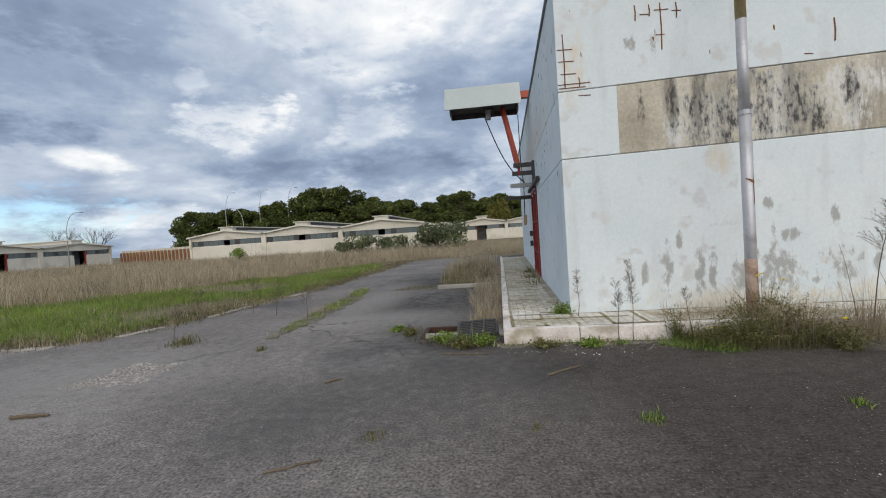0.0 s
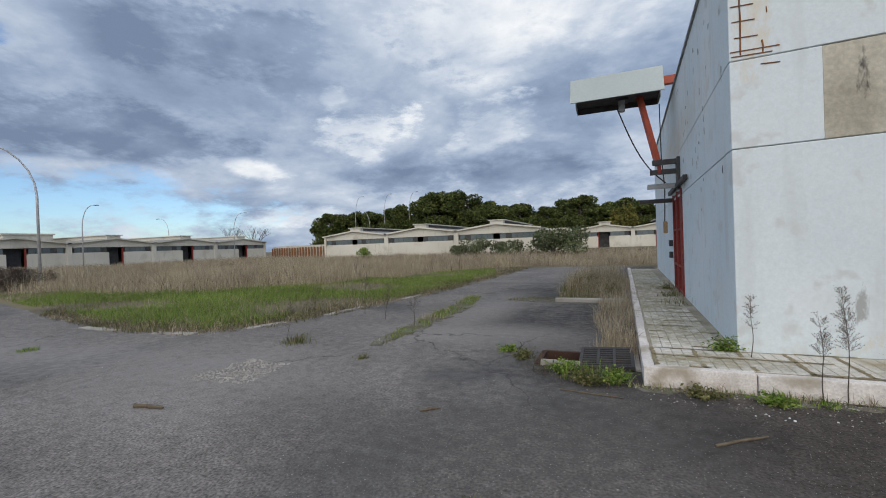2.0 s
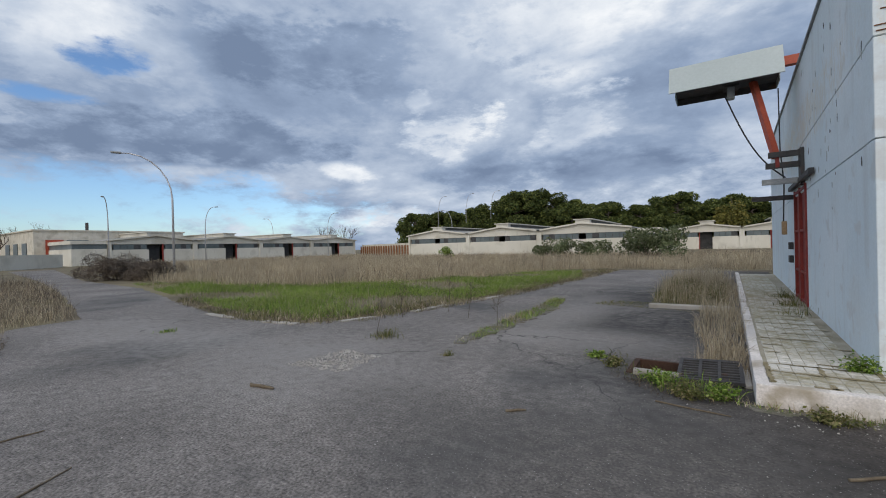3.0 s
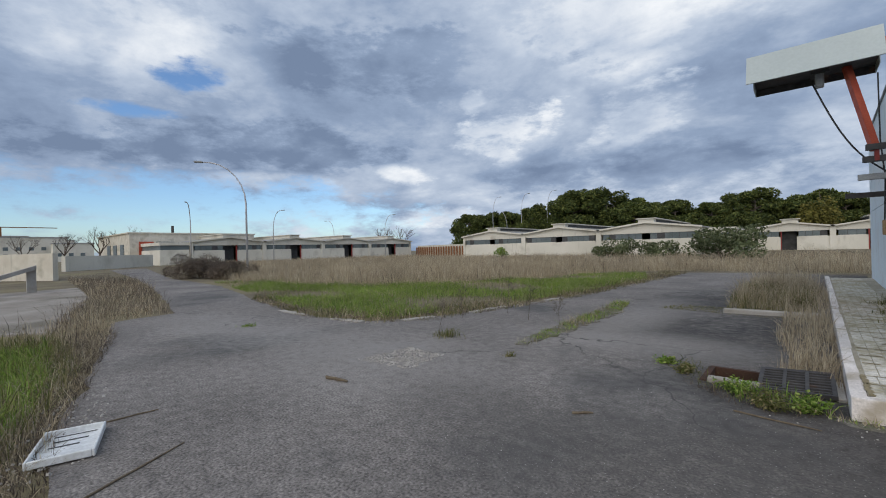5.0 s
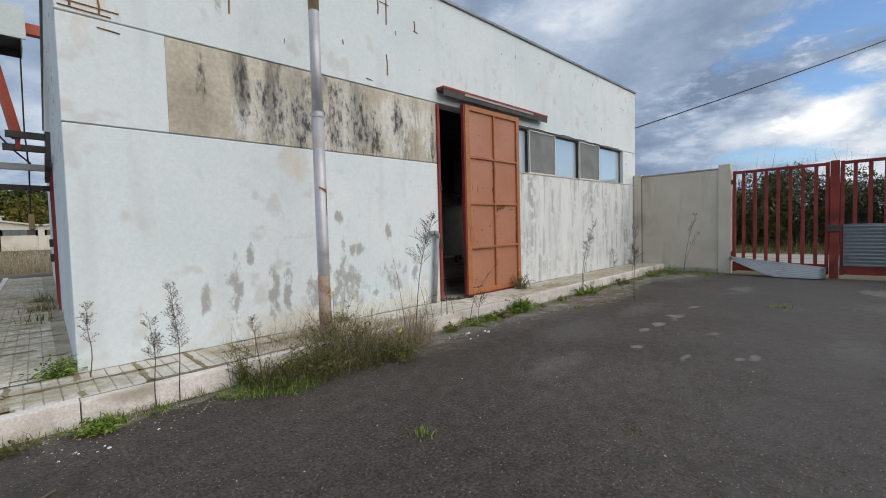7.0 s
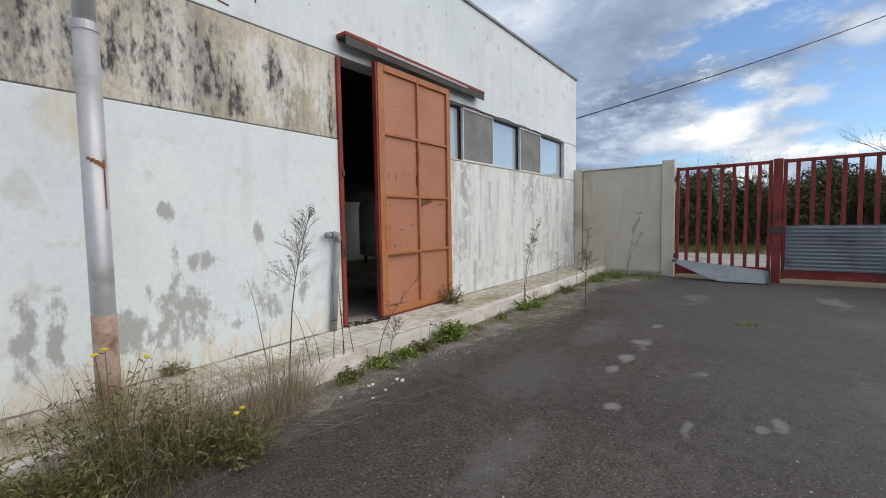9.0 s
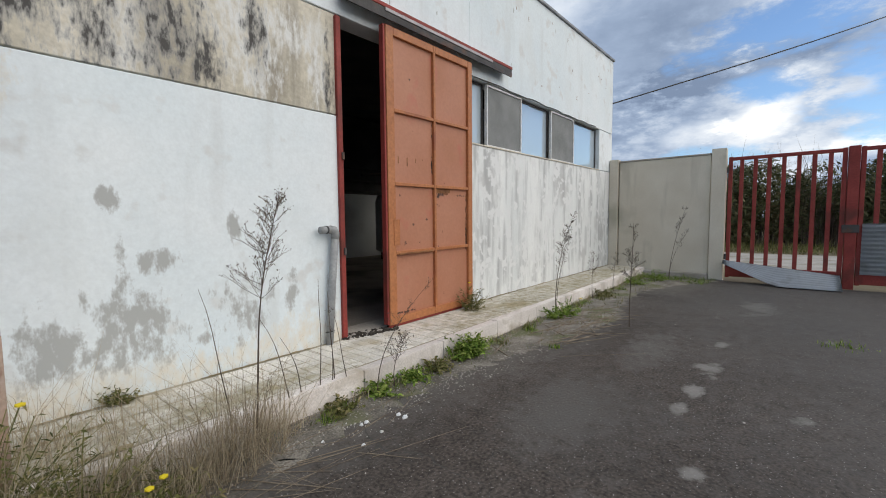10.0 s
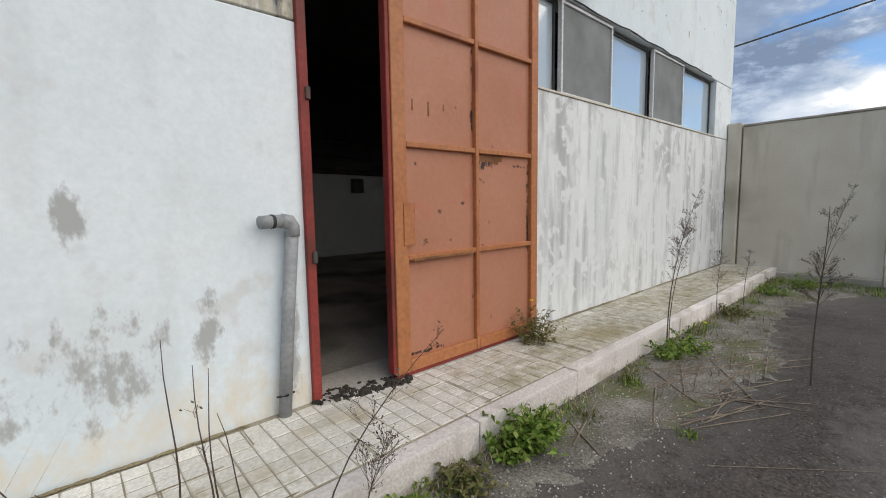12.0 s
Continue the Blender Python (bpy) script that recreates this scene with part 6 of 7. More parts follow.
bush("shrub", "yellowing shrub among the pines", 1.6, 92, 3.2, 8.0, 3500, AUTUMN, 7, (0.15, 0.3))
bush("shrub", "brown dry bramble at the road edge", -30.0, 10.6, 1.9, 1.5, 9000, TWIG, 8, (0.04, 0.26), flat=0.05)
bush("shrub", "brown dry bramble at the road edge", -27.0, 11.6, 1.4, 1.1, 6000, TWIG, 9, (0.04, 0.26), flat=0.05)
bush("shrub", "dark green bushes beyond the fence", -70, 92, 6, 5.0, 2500, PINE, 10, (0.15, 0.35))
q = random.Random(44)
for i in range(13):
    bush("hedge", "dense brownish-green hedge across the lane outside the gate", 28 + q.uniform(-0.7, 0.7), 14 - i * 2.7, 2.6, q.uniform(3.4, 4.2), 13000, HEDGE, 20 + i, (0.06, 0.17), "hedge outside the gate", 0.25)
grass("hedge_twigs", "bare brown shoots standing out of the hedge", [(26.5, 16), (30, 16), (30, -20), (26.5, -20)], 9000, (1.6, 4.6), (0.012, 0.03), TWIG, 46, 0.5, 0.25)
grass("dry_grass", "rough olive grass at the hedge foot", [(22.2, 16), (26, 16), (26, -20), (22.2, -20)], 15000, (0.1, 0.6), (0.01, 0.025), OLIVE, 47, 0.4, 0.8)
tagged(obj("lane", boxes((16.5, 22, -60, 60, -0.019, 0.0)), CONCRETE), "pale lane outside the gate", "lane", kind="structure")


def bare_tree(x, y, h, seed, thick=0.015):
    t = thing("bare_tree", "leafless tree with fine grey-brown twigs", "tree", (x, y, 0), group="bare trees")
    q, bm = random.Random(seed), bmesh.new()
    tube(bm, [(0, 0, -0.1), (0.05, 0, h * 0.3)], [h * 0.022, h * 0.016], 6)
    part("trunk", bm, BARK, t)
    bm = bmesh.new()
    for k in range(4):
        a = k * 1.57 + q.uniform(-0.4, 0.4)
        limb(q, bm, Vector((0.05, 0, h * 0.28)), Vector((math.cos(a) * 0.6, math.sin(a) * 0.6, 0.9)).normalized(), h * 0.3, h * thick, 5)
    part("branching", bm, TWIG, t)
    return t


for i, (x, y, h) in enumerate(((-86, 74.5, 9), (-80, 76.5, 8.5), (-100, 17.5, 7.5), (-98, 21.0, 8), (-104, 13, 7), (-110, 8, 6.5), (28, -4.5, 7), (29, -7.5, 7.5), (30, 4.0, 5.5))):
    bare_tree(x, y, h, 50 + i, 0.015 if x < 0 else 0.0045)
# the town and a crane on the skyline
for i, (x, y, w, h) in enumerate(((-260, 22, 22, 11), (-300, 10, 26, 13), (-280, -2, 16, 9), (-330, 30, 30, 12), (-250, 34, 14, 8), (-310, -16, 24, 10))):
    b = thing("town_house", "pale flat-roofed house on the skyline", "building", group="skyline houses")
    part("wall", boxes((x - 6, x, y - w / 2, y + w / 2, 0, h)), FAR_WHITE, b)
    part("roof", boxes((x - 6.3, x + 0.3, y - w / 2 - 0.3, y + w / 2 + 0.3, h, h + 0.5)), FAR_ROOF, b)
    for k in range(int(w / 4)):
        for z in range(1, int(h / 3)):
            part("window", boxes((x, x + 0.1, y - w / 2 + 1.2 + k * 4, y - w / 2 + 2.8 + k * 4, z * 3 - 0.6, z * 3 + 0.9)), FAR_GLASS, b)
crane = thing("tower_crane", "distant tower crane on the skyline", "crane", (-290, 13, 0))
part("mast", boxes((-0.3, 0.3, -0.3, 0.3, 0, 17)), RUST, crane)
part("jib", boxes((-0.2, 0.2, -9, 20, 17, 17.4)), RUST, crane)
part("counterweight", boxes((-0.5, 0.5, -9, -7.6, 15.8, 17)), CONCRETE, crane)

# ---- grass and weeds ----
dry = [(-60, 18.5), (-31, 10.6), (-21, 10.0), (-15, 10.6), (-11.9, 13.4), (-9.5, 18), (-8.3, 22.6), (-5.2, 25), (2.5, 24.9), (8, 30), (10, 58), (-46, 59), (-74, 72), (-74, 25)]
near_dry = [(-31, 10.6), (-21, 10.0), (-15, 10.6), (-11.9, 13.4), (-9.5, 18), (-8.3, 22.6), (-5.2, 25), (2.5, 24.9), (6, 30), (-10, 34), (-32, 30)]
green = [(-24, 9.2), (-13.9, 7.0), (-9.6, 6.1), (-7.5, 6.2), (-6.9, 7.2), (-6.4, 9.1), (-5.9, 12.2), (-5.4, 19), (-6.5, 23), (-9.0, 21), (-12, 14.5), (-15, 11.4), (-22, 10.6)]
grass("dry_grass", "tall dry tan grass covering the field", dry, 80000, (0.2, 1.0), (0.010, 0.026), DRY, 1, 0.8, 0.9)
grass("dry_grass", "tall dry tan grass covering the field", near_dry, 62000, (0.12, 0.9), (0.005, 0.013), DRY, 2, 0.5, 0.85)
grass("green_grass", "fresh green grass along the field's edge", green, 120000, (0.05, 0.27), (0.004, 0.010), GREEN, 3, 0.4, 0.95, keep=lambda P: np.sin(P[:, 0] * 0.9 + 1.5 * np.sin(P[:, 1] * 0.5)) + np.sin(P[:, 1] * 1.3 + np.cos(P[:, 0] * 0.4)) + np.random.default_rng(5).normal(0, 0.5, len(P)) > -0.55)
grass("olive_grass", "mixed olive weeds through the grass", green, 11000, (0.05, 0.26), (0.004, 0.009), OLIVE, 4, 0.3, 0.95)
grass("dry_grass", "dry tan stalks through the green grass", green, 4500, (0.06, 0.45), (0.003, 0.006), DRY, 44, 0.4, 0.85)
grass("dry_grass", "tall clumps of pale dry grass in the field", near_dry, 14000, (0.4, 1.25), (0.004, 0.011), DRY, 53, 0.22, 0.6)
grass("dead_stalks", "grey-brown dead stalks through the dry grass", dry, 12000, (0.3, 0.9), (0.012, 0.024), TWIG, 54, 0.5, 0.6)
grass("dead_stalks", "grey-brown dead stalks along the dry grass", near_dry, 6000, (0.15, 0.8), (0.003, 0.007), TWIG, 55, 0.3, 0.7)
edge = [(x + 0.3, y - 0.2) for x, y in FIELD_EDGE[2:]] + [(x - 0.9, y + 0.7) for x, y in FIELD_EDGE[2:]][::-1]
grass("dry_grass", "dead brown weeds along the asphalt edge", edge, 5000, (0.04, 0.24), (0.003, 0.009), DRY, 5, 0.1, 1.1)
grass("olive_grass", "olive weeds along the asphalt edge", edge, 6000, (0.05, 0.2), (0.005, 0.014), OLIVE, 6, 0.15, 0.7)
grass("dead_stalks", "dark dead litter along the asphalt edge", edge, 7000, (0.02, 0.2), (0.004, 0.012), TWIG, 56, 0.12, 1.2)
grass("green_grass", "lush green grass on the verge beside the drive", [(-4.3, -3), (-4.6, 0.3), (-5.4, 0.75), (-6.8, 1.1), (-9.5, 1.4), (-10.5, -0.2), (-7, -4)], 26000, (0.05, 0.36), (0.004, 0.011), GREEN, 7, 0.2, 1.0)
grass("olive_grass", "olive weeds through the verge grass", [(-4.0, -3), (-4.3, 0.5), (-5.2, 0.85), (-7.4, 1.45), (-10.5, 1.7), (-11, -0.2), (-7, -4)], 14000, (0.05, 0.4), (0.004, 0.010), OLIVE, 45, 0.2, 1.0)
grass("dry_grass", "dead weeds along the drive's edge", [(-3.75, -3), (-3.8, 0.7), (-5.0, 0.95), (-7.3, 1.55), (-12, 2.7), (-12.2, 1.8), (-7.6, 0.9), (-5.2, 0.3), (-4.8, -3)], 9000, (0.02, 0.26), (0.003, 0.007), DRY, 8, 0.2, 1.2)
grass("dead_stalks", "dark dead litter along the drive's edge", [(-3.7, -3), (-3.75, 0.75), (-5.0, 1.0), (-7.3, 1.6), (-11, 2.6), (-11, 1.9), (-7.6, 1.0), (-5.2, 0.4), (-4.7, -3)], 12000, (0.01, 0.16), (0.003, 0.009), TWIG, 58, 0.2, 1.5)
grass("dry_grass", "tall dead weeds around the concrete pad", [(-9.0, 1.7), (-12.3, 2.6), (-12.6, 3.9), (-20, 5.5), (-31, 7.4), (-37, 5), (-30, 4.4), (-20, 3.5), (-12.3, 1.7), (-10, 0.8)], 5000, (0.1, 0.8), (0.004, 0.009), TWIG, 9, 0.22, 0.7)
grass("dry_grass", "pale dead weeds around the concrete pad", [(-9.0, 1.7), (-12.3, 2.6), (-12.6, 3.9), (-20, 5.5), (-31, 7.4), (-37, 5), (-30, 4.4), (-20, 3.5), (-12.3, 1.7), (-10, 0.8)], 7000, (0.05, 0.6), (0.004, 0.010), DRY, 10, 0.25, 0.7)
islet = [(-3.74, 5.8), (-3.55, 5.9), (-3.5, 7.5), (-3.45, 9.6), (-3.75, 11.3), (-4.05, 11.2), (-3.9, 9.0), (-3.85, 7.0)]
tagged(obj("traffic_island", plate(edge_jitter(islet, 0.16, 0.1, 6), -0.05, 0.012), DIRT), "long narrow grassed strip in the asphalt", "island", kind="structure")
grass("dry_grass", "dry stalks on the narrow strip", [(x + 0.06 * (1 if x > -3.7 else -1), y) for x, y in islet], 500, (0.03, 0.2), (0.003, 0.007), DRY, 48, 0.12, 1.0)
grass("green_grass", "green grass growing on the narrow strip", islet, 3600, (0.02, 0.15), (0.004, 0.010), GREEN, 11, 0.12, 1.0, keep=lambda P: np.sin(P[:, 1] * 3.1) + np.sin(P[:, 1] * 7.3 + P[:, 0] * 6) > -0.2)
grass("olive_grass", "olive weeds growing on the narrow strip", islet, 1300, (0.03, 0.16), (0.004, 0.009), OLIVE, 12, 0.12, 1.0)
side_weeds = [(-0.2, 5.6), (-0.15, 9), (0.0, 15), (-0.4, 20), (-1.8, 20), (-1.9, 15.5), (-1.75, 11.3), (-0.75, 10.9), (-0.8, 8), (-0.6, 6.6)]
grass("dry_grass", "tall dry weeds beside the side footway", side_weeds, 9500, (0.08, 0.85), (0.003, 0.009), DRY, 13, 0.2, 0.7)
grass("olive_grass", "olive weeds beside the side footway", [(-0.3, 10.9), (-0.2, 16), (-1.9, 16), (-1.75, 11.1)], 5000, (0.08, 0.5), (0.005, 0.011), OLIVE, 14, 0.25, 0.7)
tagged(obj("edging", soft(boxes((-1.75, -0.25, 10.66, 10.8, -0.05, 0.09)), 0.02), CONCRETE), "low concrete edging across the weeds", "edging", kind="structure")
grass("olive_grass", "mossy weeds creeping over the asphalt", [(-3.0, 10.7), (-0.3, 10.2), (-0.3, 11.2), (-2.6, 11.6)], 2600, (0.02, 0.07), (0.006, 0.014), OLIVE, 15, 0.12, 0.9)
# weeds at the foot of the kerb
bank = [(-0.3, 4.97), (1.4, 4.9), (3.0, 4.68), (4.6, 4.74), (5.6, 4.66), (6.6, 4.5), (8.2, 4.2), (9.6, 4.5), (10.8, 4.5), (11.8, 4.2), (13.2, 3.5), (13.35, 3.5), (13.35, 5.075), (-0.3, 5.075)]
tagged(obj("dirt_bank", plate(edge_jitter(bank, 0.07, 0.09, 8), -0.03, 0.003), DIRT), "gritty dirt washed up along the kerb", "dirt", kind="structure")
pebbles("litter_stones", "stone grit and chips on the washed-up dirt", bank, 2600, (0.004, 0.011), 14)
grass("olive_grass", "ragged weeds on the washed-up dirt", bank, 1500, (0.02, 0.12), (0.003, 0.008), OLIVE, 49, 0.12, 1.1)
kerb_fringe = [(4.2, 4.9), (13.3, 4.88), (13.3, 5.07), (4.2, 5.07)]
grass("green_grass", "fresh green grass fringe along the kerb", kerb_fringe, 2600, (0.02, 0.15), (0.003, 0.008), GREEN, 50, 0.12, 1.0, keep=lambda P: np.sin(P[:, 0] * 2.3) + np.sin(P[:, 0] * 5.1 + 1) > -0.5)
litter = pebbles("leaf_litter", "rotten dark leaf litter on the door sill", [(5.12, 5.86), (5.75, 5.74), (5.78, 5.86), (5.3, 6.0), (5.12, 6.0)], 260, (0.008, 0.028), 15, 0.1, SCRAP); litter.location.z = SLAB
kerb_foot = [(-0.35, 4.98), (13.4, 4.95), (13.4, 5.09), (-0.35, 5.09)]
grass("green_grass", "green weeds rooted along the kerb foot", kerb_foot, 1500, (0.02, 0.11), (0.004, 0.011), GREEN, 16, 0.12, 1.1)
grass("dry_grass", "dry weeds rooted along the kerb foot", kerb_foot, 2600, (0.04, 0.16), (0.003, 0.008), DRY, 17, 0.1, 0.8)
grass("green_grass", "green weeds in front of the boundary wall", [(12.3, 3.7), (13.3, 3.6), (13.3, 4.7), (12.8, 4.8)], 900, (0.03, 0.15), (0.005, 0.012), GREEN, 18, 0.15, 0.7)
grass("olive_grass", "weeds around the drain pit", [(-2.0, 6.3), (-1.4, 5.4), (-0.9, 5.0), (-0.25, 5.0), (-0.25, 5.5), (-1.2, 5.55), (-1.45, 6.4)], 450, (0.02, 0.16), (0.004, 0.009), OLIVE, 19, 0.2, 1.0)
grass("green_grass", "green weeds around the drain pit", [(-1.3, 5.5), (-0.9, 5.0), (-0.3, 4.95), (-0.3, 5.45)], 300, (0.03, 0.2), (0.004, 0.011), GREEN, 20, 0.12, 1.0)
grass("dead_stalks", "dark dead litter round the drain pit", [(-1.6, 5.5), (-0.9, 4.85), (-0.3, 4.9), (-0.27, 5.5)], 900, (0.01, 0.12), (0.003, 0.008), TWIG, 59, 0.15, 1.5)
grass("dry_grass", "straw tufts beside the kerb corner", [(-0.75, 6.15), (-0.25, 6.15), (-0.22, 7.4), (-0.5, 7.2)], 700, (0.1, 0.6), (0.003, 0.006), DRY, 60, 0.1, 0.8)
# the thicket round the pole
thick = [(1.75, 4.85), (1.95, 4.6), (2.6, 4.45), (3.1, 4.5), (3.35, 4.8), (3.4, 5.08), (1.65, 5.08)]
grass("olive_grass", "thick weeds round the foot of the pole", thick, 2600, (0.05, 0.36), (0.003, 0.007), OLIVE, 21, 0.1, 1.2)
grass("dead_stalks", "dark dead litter under the pole's weeds", thick, 1800, (0.02, 0.2), (0.003, 0.007), TWIG, 57, 0.12, 1.4)
grass("green_grass", "low fresh grass in front of the thicket", [(1.35, 4.98), (1.6, 4.7), (1.95, 4.45), (2.3, 4.5), (2.0, 4.85)], 800, (0.03, 0.15), (0.004, 0.010), GREEN, 51, 0.1, 1.3)
grass("dry_grass", "tall dry straw round the foot of the pole", [(2.3, 5.0), (2.6, 4.65), (3.4, 4.6), (3.9, 4.85), (4.2, 5.05), (3.7, 5.07), (2.4, 5.07)], 1900, (0.15, 0.95), (0.002, 0.0042), DRY, 22, 0.08, 0.8)
straw = grass("dry_grass", "dry straw standing on the footway by the pole", [(1.6, 5.2), (3.7, 5.2), (3.5, 5.5), (2.9, 5.75), (1.8, 5.5)], 800, (0.06, 0.42), (0.002, 0.004), DRY, 52, 0.1, 0.9)
straw.location.z = SLAB
for i, (x, y, r, h, n, fl) in enumerate(((2.62, 4.95, 0.32, 0.72, 120, 3), (2.35, 4.78, 0.32, 0.48, 100, 0), (2.9, 4.76, 0.3, 0.52, 100, 0), (3.12, 4.48, 0.2, 0.32, 60, 2), (2.05, 4.8, 0.26, 0.34, 70, 0), (1.75, 5.02, 0.12, 0.5, 24, 0))):
    leafy_clump("weed_bush", "tangled olive-green weed bush at the pole's foot", x, y, 0, r, h, n, OLIVE, 170 + i, (0.045, 0.006), fl, "weeds round the pole")
for i, (x, y, r, n, h) in enumerate(((-1.2, 2.8, 0.09, 60, 0.08), (0.72, 3.0, 0.1, 80, 0.1), (-0.05, 2.9, 0.07, 50, 0.07), (-8.87, 4.19, 0.15, 120, 0.12), (-3.45, 5.2, 0.09, 80, 0.12), (6.66, 4.36, 0.06, 50, 0.09), (1.25, 1.9, 0.14, 130, 0.09), (8.5, 2.0, 0.2, 140, 0.08), (-5.0, 5.7, 0.22, 220, 0.2), (2.2, 3.2, 0.07, 60, 0.08), (3.1, 2.2, 0.06, 40, 0.06))):
    tuft("weed_tuft", "small green weed tuft growing through the asphalt", x, y, 0, r, n, (h * 0.4, h), GREEN if i % 2 else OLIVE, 90 + i)
for i, (x, y) in enumerate(((5.92, 4.93), (5.78, 4.96), (6.06, 4.97))):
    leafy_clump("kerb_weed", "leafy green nettles rooted against the kerb", x, y, 0, 0.16 if i == 0 else 0.12, 0.3 if i == 0 else 0.18, 70 if i == 0 else 34, GREEN, 120 + i, (0.05, 0.013), 0, "nettles by the kerb")
leafy_clump("door_weed", "leafy weed with a yellow flower at the door's foot", 6.98, 5.66, SLAB, 0.2, 0.36, 46, OLIVE, 130, (0.05, 0.008), 1)
leafy_clump("corner_weed", "green weed at the building's corner", 0.62, 5.93, SLAB, 0.14, 0.2, 34, GREEN, 131, (0.05, 0.01))
for i, (x, y, n) in enumerate(((0.62, 10.6, 120), (0.68, 12.0, 150), (0.58, 9.4, 60))):
    tuft("weed_tuft", "olive weeds in the footway joint", x, y, SLAB, 0.2, n, (0.05, 0.34), OLIVE, 140 + i, 0, 1.1)
for i, (x, y, r, h) in enumerate(((4.35, 4.97, 0.14, 0.12), (4.75, 4.95, 0.18, 0.14), (5.1, 4.96, 0.16, 0.13), (5.4, 4.95, 0.16, 0.12), (7.9, 4.9, 0.2, 0.22), (8.2, 4.85, 0.2, 0.25), (9.9, 4.9, 0.2, 0.2), (11.6, 4.8, 0.22, 0.25), (12.4, 4.6, 0.22, 0.3), (-0.75, 5.0, 0.2, 0.2), (-1.0, 5.35, 0.16, 0.16), (-0.45, 5.1, 0.14, 0.2), (0.25, 4.92, 0.16, 0.14), (0.75, 4.9, 0.14, 0.13), (-1.75, 6.05, 0.12, 0.1), (-1.5, 5.75, 0.14, 0.12))):
    leafy_clump("weed_clump", "low leafy green weeds rooted at the kerb foot", x, y, 0, r, h, 34, GREEN if i % 3 else OLIVE, 700 + i, (0.045, 0.011), 0, "low weeds along the kerb")
leafy_clump("wall_weed", "small dark weed at the foot of the wall", 3.3, 5.88, SLAB, 0.1, 0.16, 24, OLIVE, 760, (0.04, 0.008))
rng = random.Random(21)
for k in range(20):
    x = rng.uniform(-0.1, 13.0)
    tuft("weed_tuft", "ragged green weed tuft at the kerb foot", x, rng.uniform(4.8, 5.04), 0, rng.uniform(0.05, 0.14), rng.randint(40, 120), (0.04, rng.uniform(0.1, 0.22)), GREEN if k % 3 else OLIVE, 150 + k, 1 if k % 9 == 0 else 0, 0.9)
# dead upright weeds
for i, (x, y, h, sp, tw, ln) in enumerate(((1.12, 5.05, 0.72, 0.24, 34, (-0.02, 0)), (1.28, 5.04, 0.95, 0.14, 60, (-0.03, 0)), (0.80, 5.7, 0.6, 0.14, 24, (0.0, 0)), (3.79, 5.05, 1.5, 0.46, 38, (-0.02, -0.38)),
                                             (3.66, 5.1, 0.98, 0.3, 0, (-0.15, 0.0)), (4.06, 5.1, 0.75, 0.12, 0, (-0.2, 0)), (4.16, 5.1, 0.6, 0.12, 0, (-0.16, 0)), (4.30, 5.1, 0.95, 0.12, 0, (0.0, 0)), (4.4, 5.1, 0.85, 0.12, 2, (-0.03, 0)), (4.42, 5.12, 0.8, 0.12, 0, (0.0, 0.05)), (4.52, 5.1, 0.66, 0.12, 0, (-0.1, 0)),
                                             (4.69, 4.96, 0.85, 0.22, 8, (0.5, -0.15)), (8.15, 5.03, 1.45, 0.22, 30, (0.5, -0.08)), (8.2, 5.02, 1.2, 0.22, 20, (0.4, -0.05)), (8.06, 3.99, 1.3, 0.2, 34, (-0.05, -0.02)), (12.85, 4.42, 1.6, 0.2, 20, (-0.1, -0.3)), (12.9, 4.45, 1.1, 0.25, 14, (0.15, -0.35)),
                                             (1.9, 5.0, 0.6, 0.35, 14, (-0.1, 0)), (4.9, 4.98, 0.4, 0.9, 24, (0.12, 0.0)), (9.6, 5.0, 0.8, 0.4, 20, (0.05, 0)), (10.6, 4.95, 0.7, 0.4, 18, (0.1, 0)))):
    z = SLAB if y > 5.5 else 0
    weed("dry_weed", "dead brown weed stalk with fine twigs by the kerb", x, y, z, h, 500 + i, sp, tw, 0.007 if h > 1.2 else 0.005, ln, (0.6 if h > 1.4 else 0.45) if tw > 15 else 0.6)
for i, (x, y, h) in enumerate(((-5.0, 5.6, 0.6), (-4.6, 7.8, 0.7), (-5.4, 8.3, 0.8), (-3.7, 7.2, 0.6), (-5.9, 7.3, 0.7))):
    weed("dry_weed", "dead brown weed stalk at the grass edge", x, y, 0, h, 600 + i, 0.6, 22, 0.005, (0.05, 0.05), 0.35)

# ---- footway tiles ----
def tile_mesh(n, w):
    """A small cement tile with chamfered rim."""
    e, c = w / 2 - 0.003, w / 2 - 0.008
    V = [(-e, -e, 0), (e, -e, 0), (e, e, 0), (-e, e, 0), (-e, -e, 0.009), (e, -e, 0.009), (e, e, 0.009), (-e, e, 0.009), (-c, -c, 0.013), (c, -c, 0.013), (c, c, 0.013), (-c, c, 0.013)]
    F = [(i, (i + 1) % 4, 4 + (i + 1) % 4, 4 + i) for i in range(4)] + [(4 + i, 4 + (i + 1) % 4, 8 + (i + 1) % 4, 8 + i) for i in range(4)] + [(8, 9, 10, 11)]
    return V, F


TW = 0.1
TV, TF = tile_mesh("tile", TW)
tile_me = mesh_from("tile", TV, TF, TILE)
rng = random.Random(77)
V, F, made = [], [], 0
nx, ny = int((XR + 0.85 - SX - 0.12) / TW), int((YF - KY - 0.11) / TW)
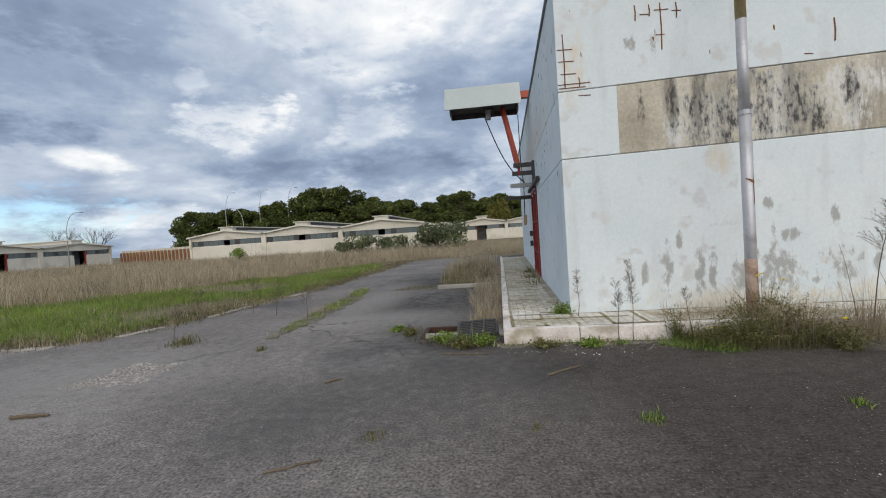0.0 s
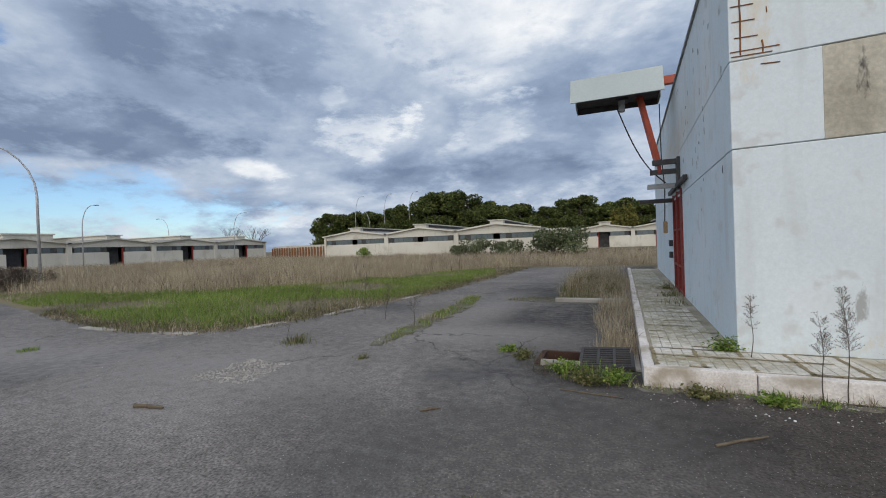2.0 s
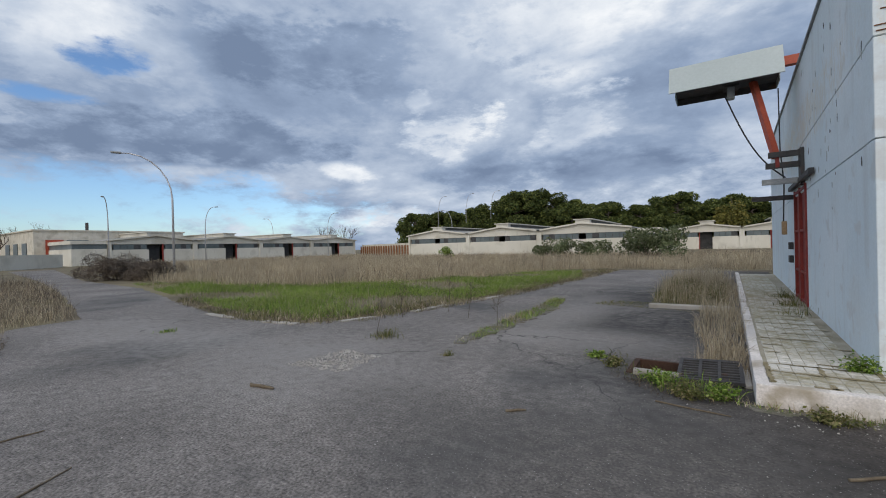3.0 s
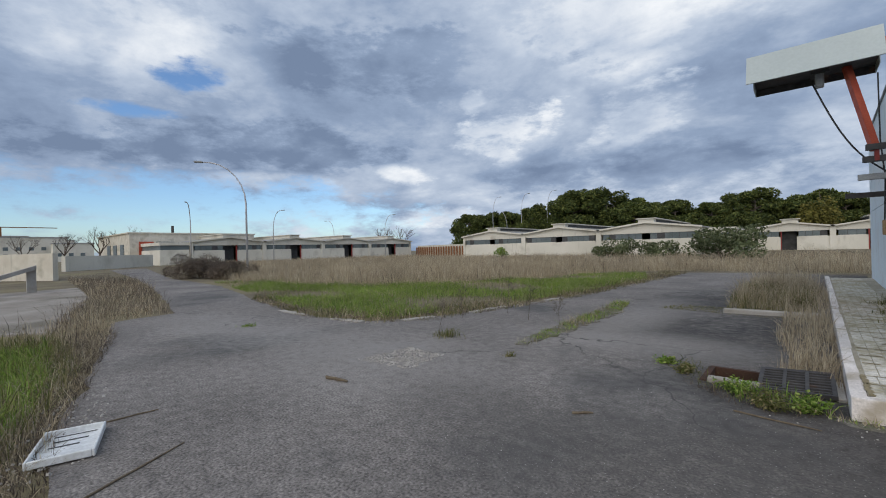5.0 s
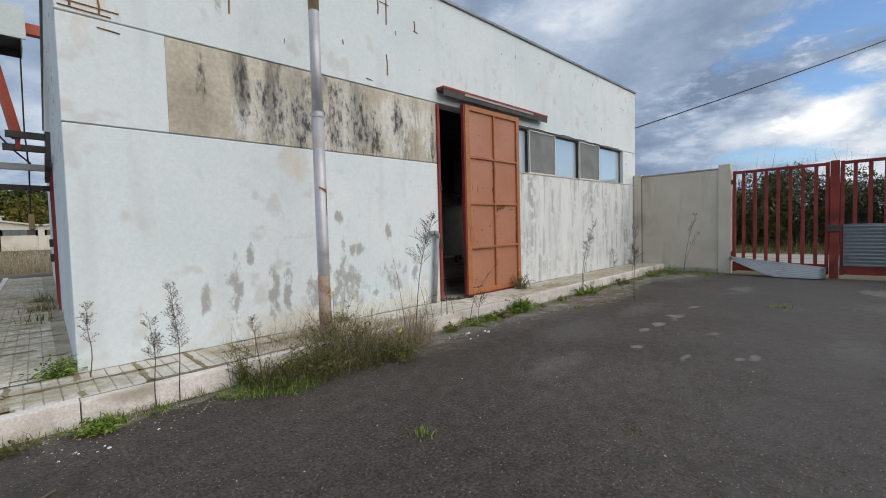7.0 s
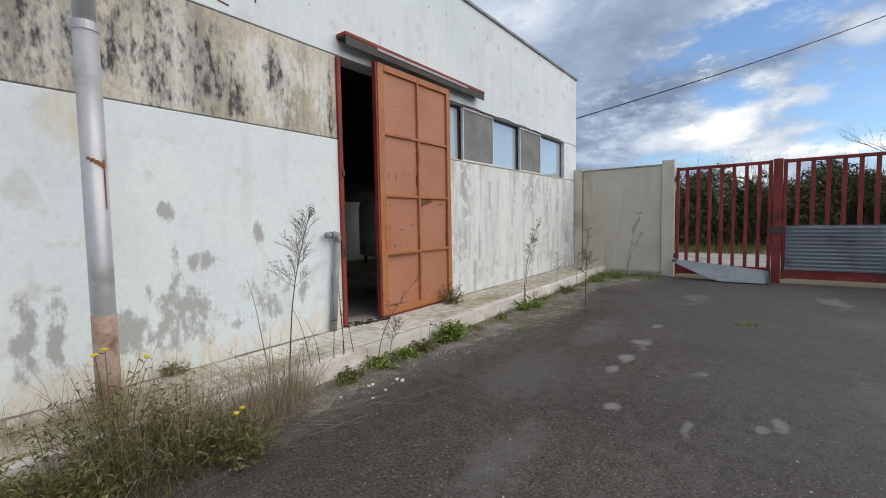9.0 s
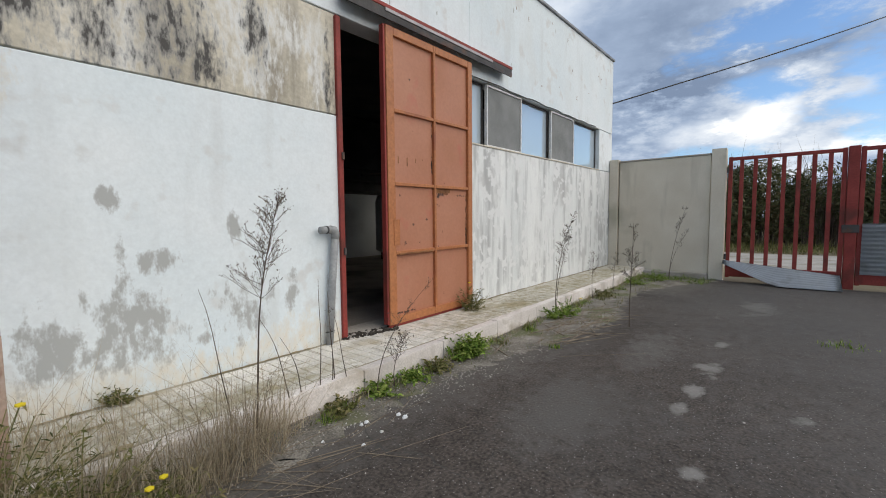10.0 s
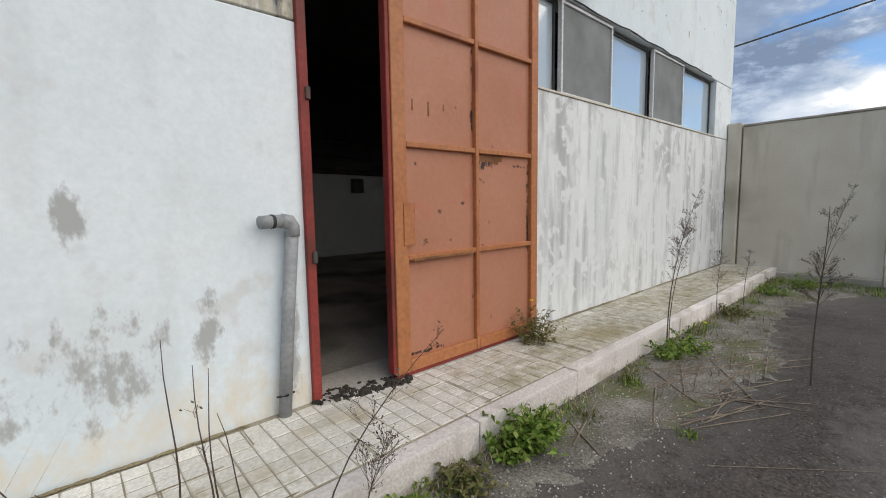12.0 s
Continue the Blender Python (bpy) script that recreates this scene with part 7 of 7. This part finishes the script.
for i in range(nx):
    for j in range(ny):
        x, y, z = SX + 0.12 + (i + 0.5) * TW, KY + 0.115 + (j + 0.5) * TW, SLAB - 0.0125 + rng.uniform(-0.002, 0.002)
        if math.hypot(x - PX, y - PY) < 0.1:
            continue
        if 3.3 < x < 8.0 and made < 300:
            o = new("tile", tile_me); o.parent = walkway; o.location = (x, y, z); made += 1
        else:
            b = len(V)
            V += [(a + x, c + y, d + z) for a, c, d in TV]; F += [tuple(k + b for k in f) for f in TF]
for i in range(7):
    for j in range(int((YB - YF) / TW)):
        y = YF + (j + 0.5) * TW
        x, z = SX + 0.13 + (y - KY) / (YB - KY) * 0.28 + (i + 0.5) * TW, SLAB - 0.0125 + rng.uniform(-0.002, 0.002)
        if x > sx(y) - 0.03:
            continue
        b = len(V)
        V += [(a + x, c + y, d + z) for a, c, d in TV]; F += [tuple(k + b for k in f) for f in TF]
MOSS = mat("olive_moss", ((0.3, (0.22, 0.18, 0.095)), (0.7, (0.36, 0.30, 0.19))), 5, 8, (0.92, 1), 0.8, 70, grain=(0.6, 1.3))
rm = random.Random(19)
MV, MF = [], []
def moss_line(x0, y0, x1, y1, keep, wide):
    n = max(2, int(math.hypot(x1 - x0, y1 - y0) / 0.045))
    dx, dy = (x1 - x0) / n, (y1 - y0) / n
    ln = math.hypot(dx, dy); px, py = -dy / ln, dx / ln
    run, prev = 0, None
    for k in range(n + 1):
        if run <= 0:
            run = rm.randint(3, 10); on = rm.random() < keep
        run -= 1
        x, y = x0 + dx * k, y0 + dy * k
        w0, w1 = rm.uniform(0.2, 1) * wide, rm.uniform(0.2, 1) * wide
        pair = [(x + px * w0, y + py * w0, SLAB + 0.0045), (x - px * w1, y - py * w1, SLAB + 0.0045)] if on else None
        if pair and prev:
            b = len(MV); MV.extend(prev + pair); MF.append((b, b + 1, b + 3, b + 2))
        prev = pair
for k in range(34):
    x = SX + 0.13 + 0.4 * k
    moss_line(x, KY + 0.12, x, YF - 0.02, 0.85 if x < 2.6 else 0.3, 0.03 if x < 2.6 else 0.005)
for k in range(2):
    y = KY + 0.125 + 0.4 * k
    moss_line(SX + 0.13, y, 3.2, y, 0.85, 0.032); moss_line(3.2, y, XR + 0.6, y, 0.3, 0.006)
moss_line(SX + 0.2, YF - 0.025, XR, YF - 0.025, 0.75, 0.02)
for k in range(32):
    y = YF + 0.1 + 0.4 * k
    moss_line(SX + 0.14 + (y - KY) * 0.0194, y, sx(y) - 0.03, y, 0.7, 0.03)
tagged(new("moss", mesh_from("moss", MV, MF, MOSS)), "brown-green moss grown along the footway joints", "moss", kind="stuff")
rest = new("tiles", mesh_from("tiles", V, F, TILE)); rest.parent = walkway; rest["kind"] = "stuff"
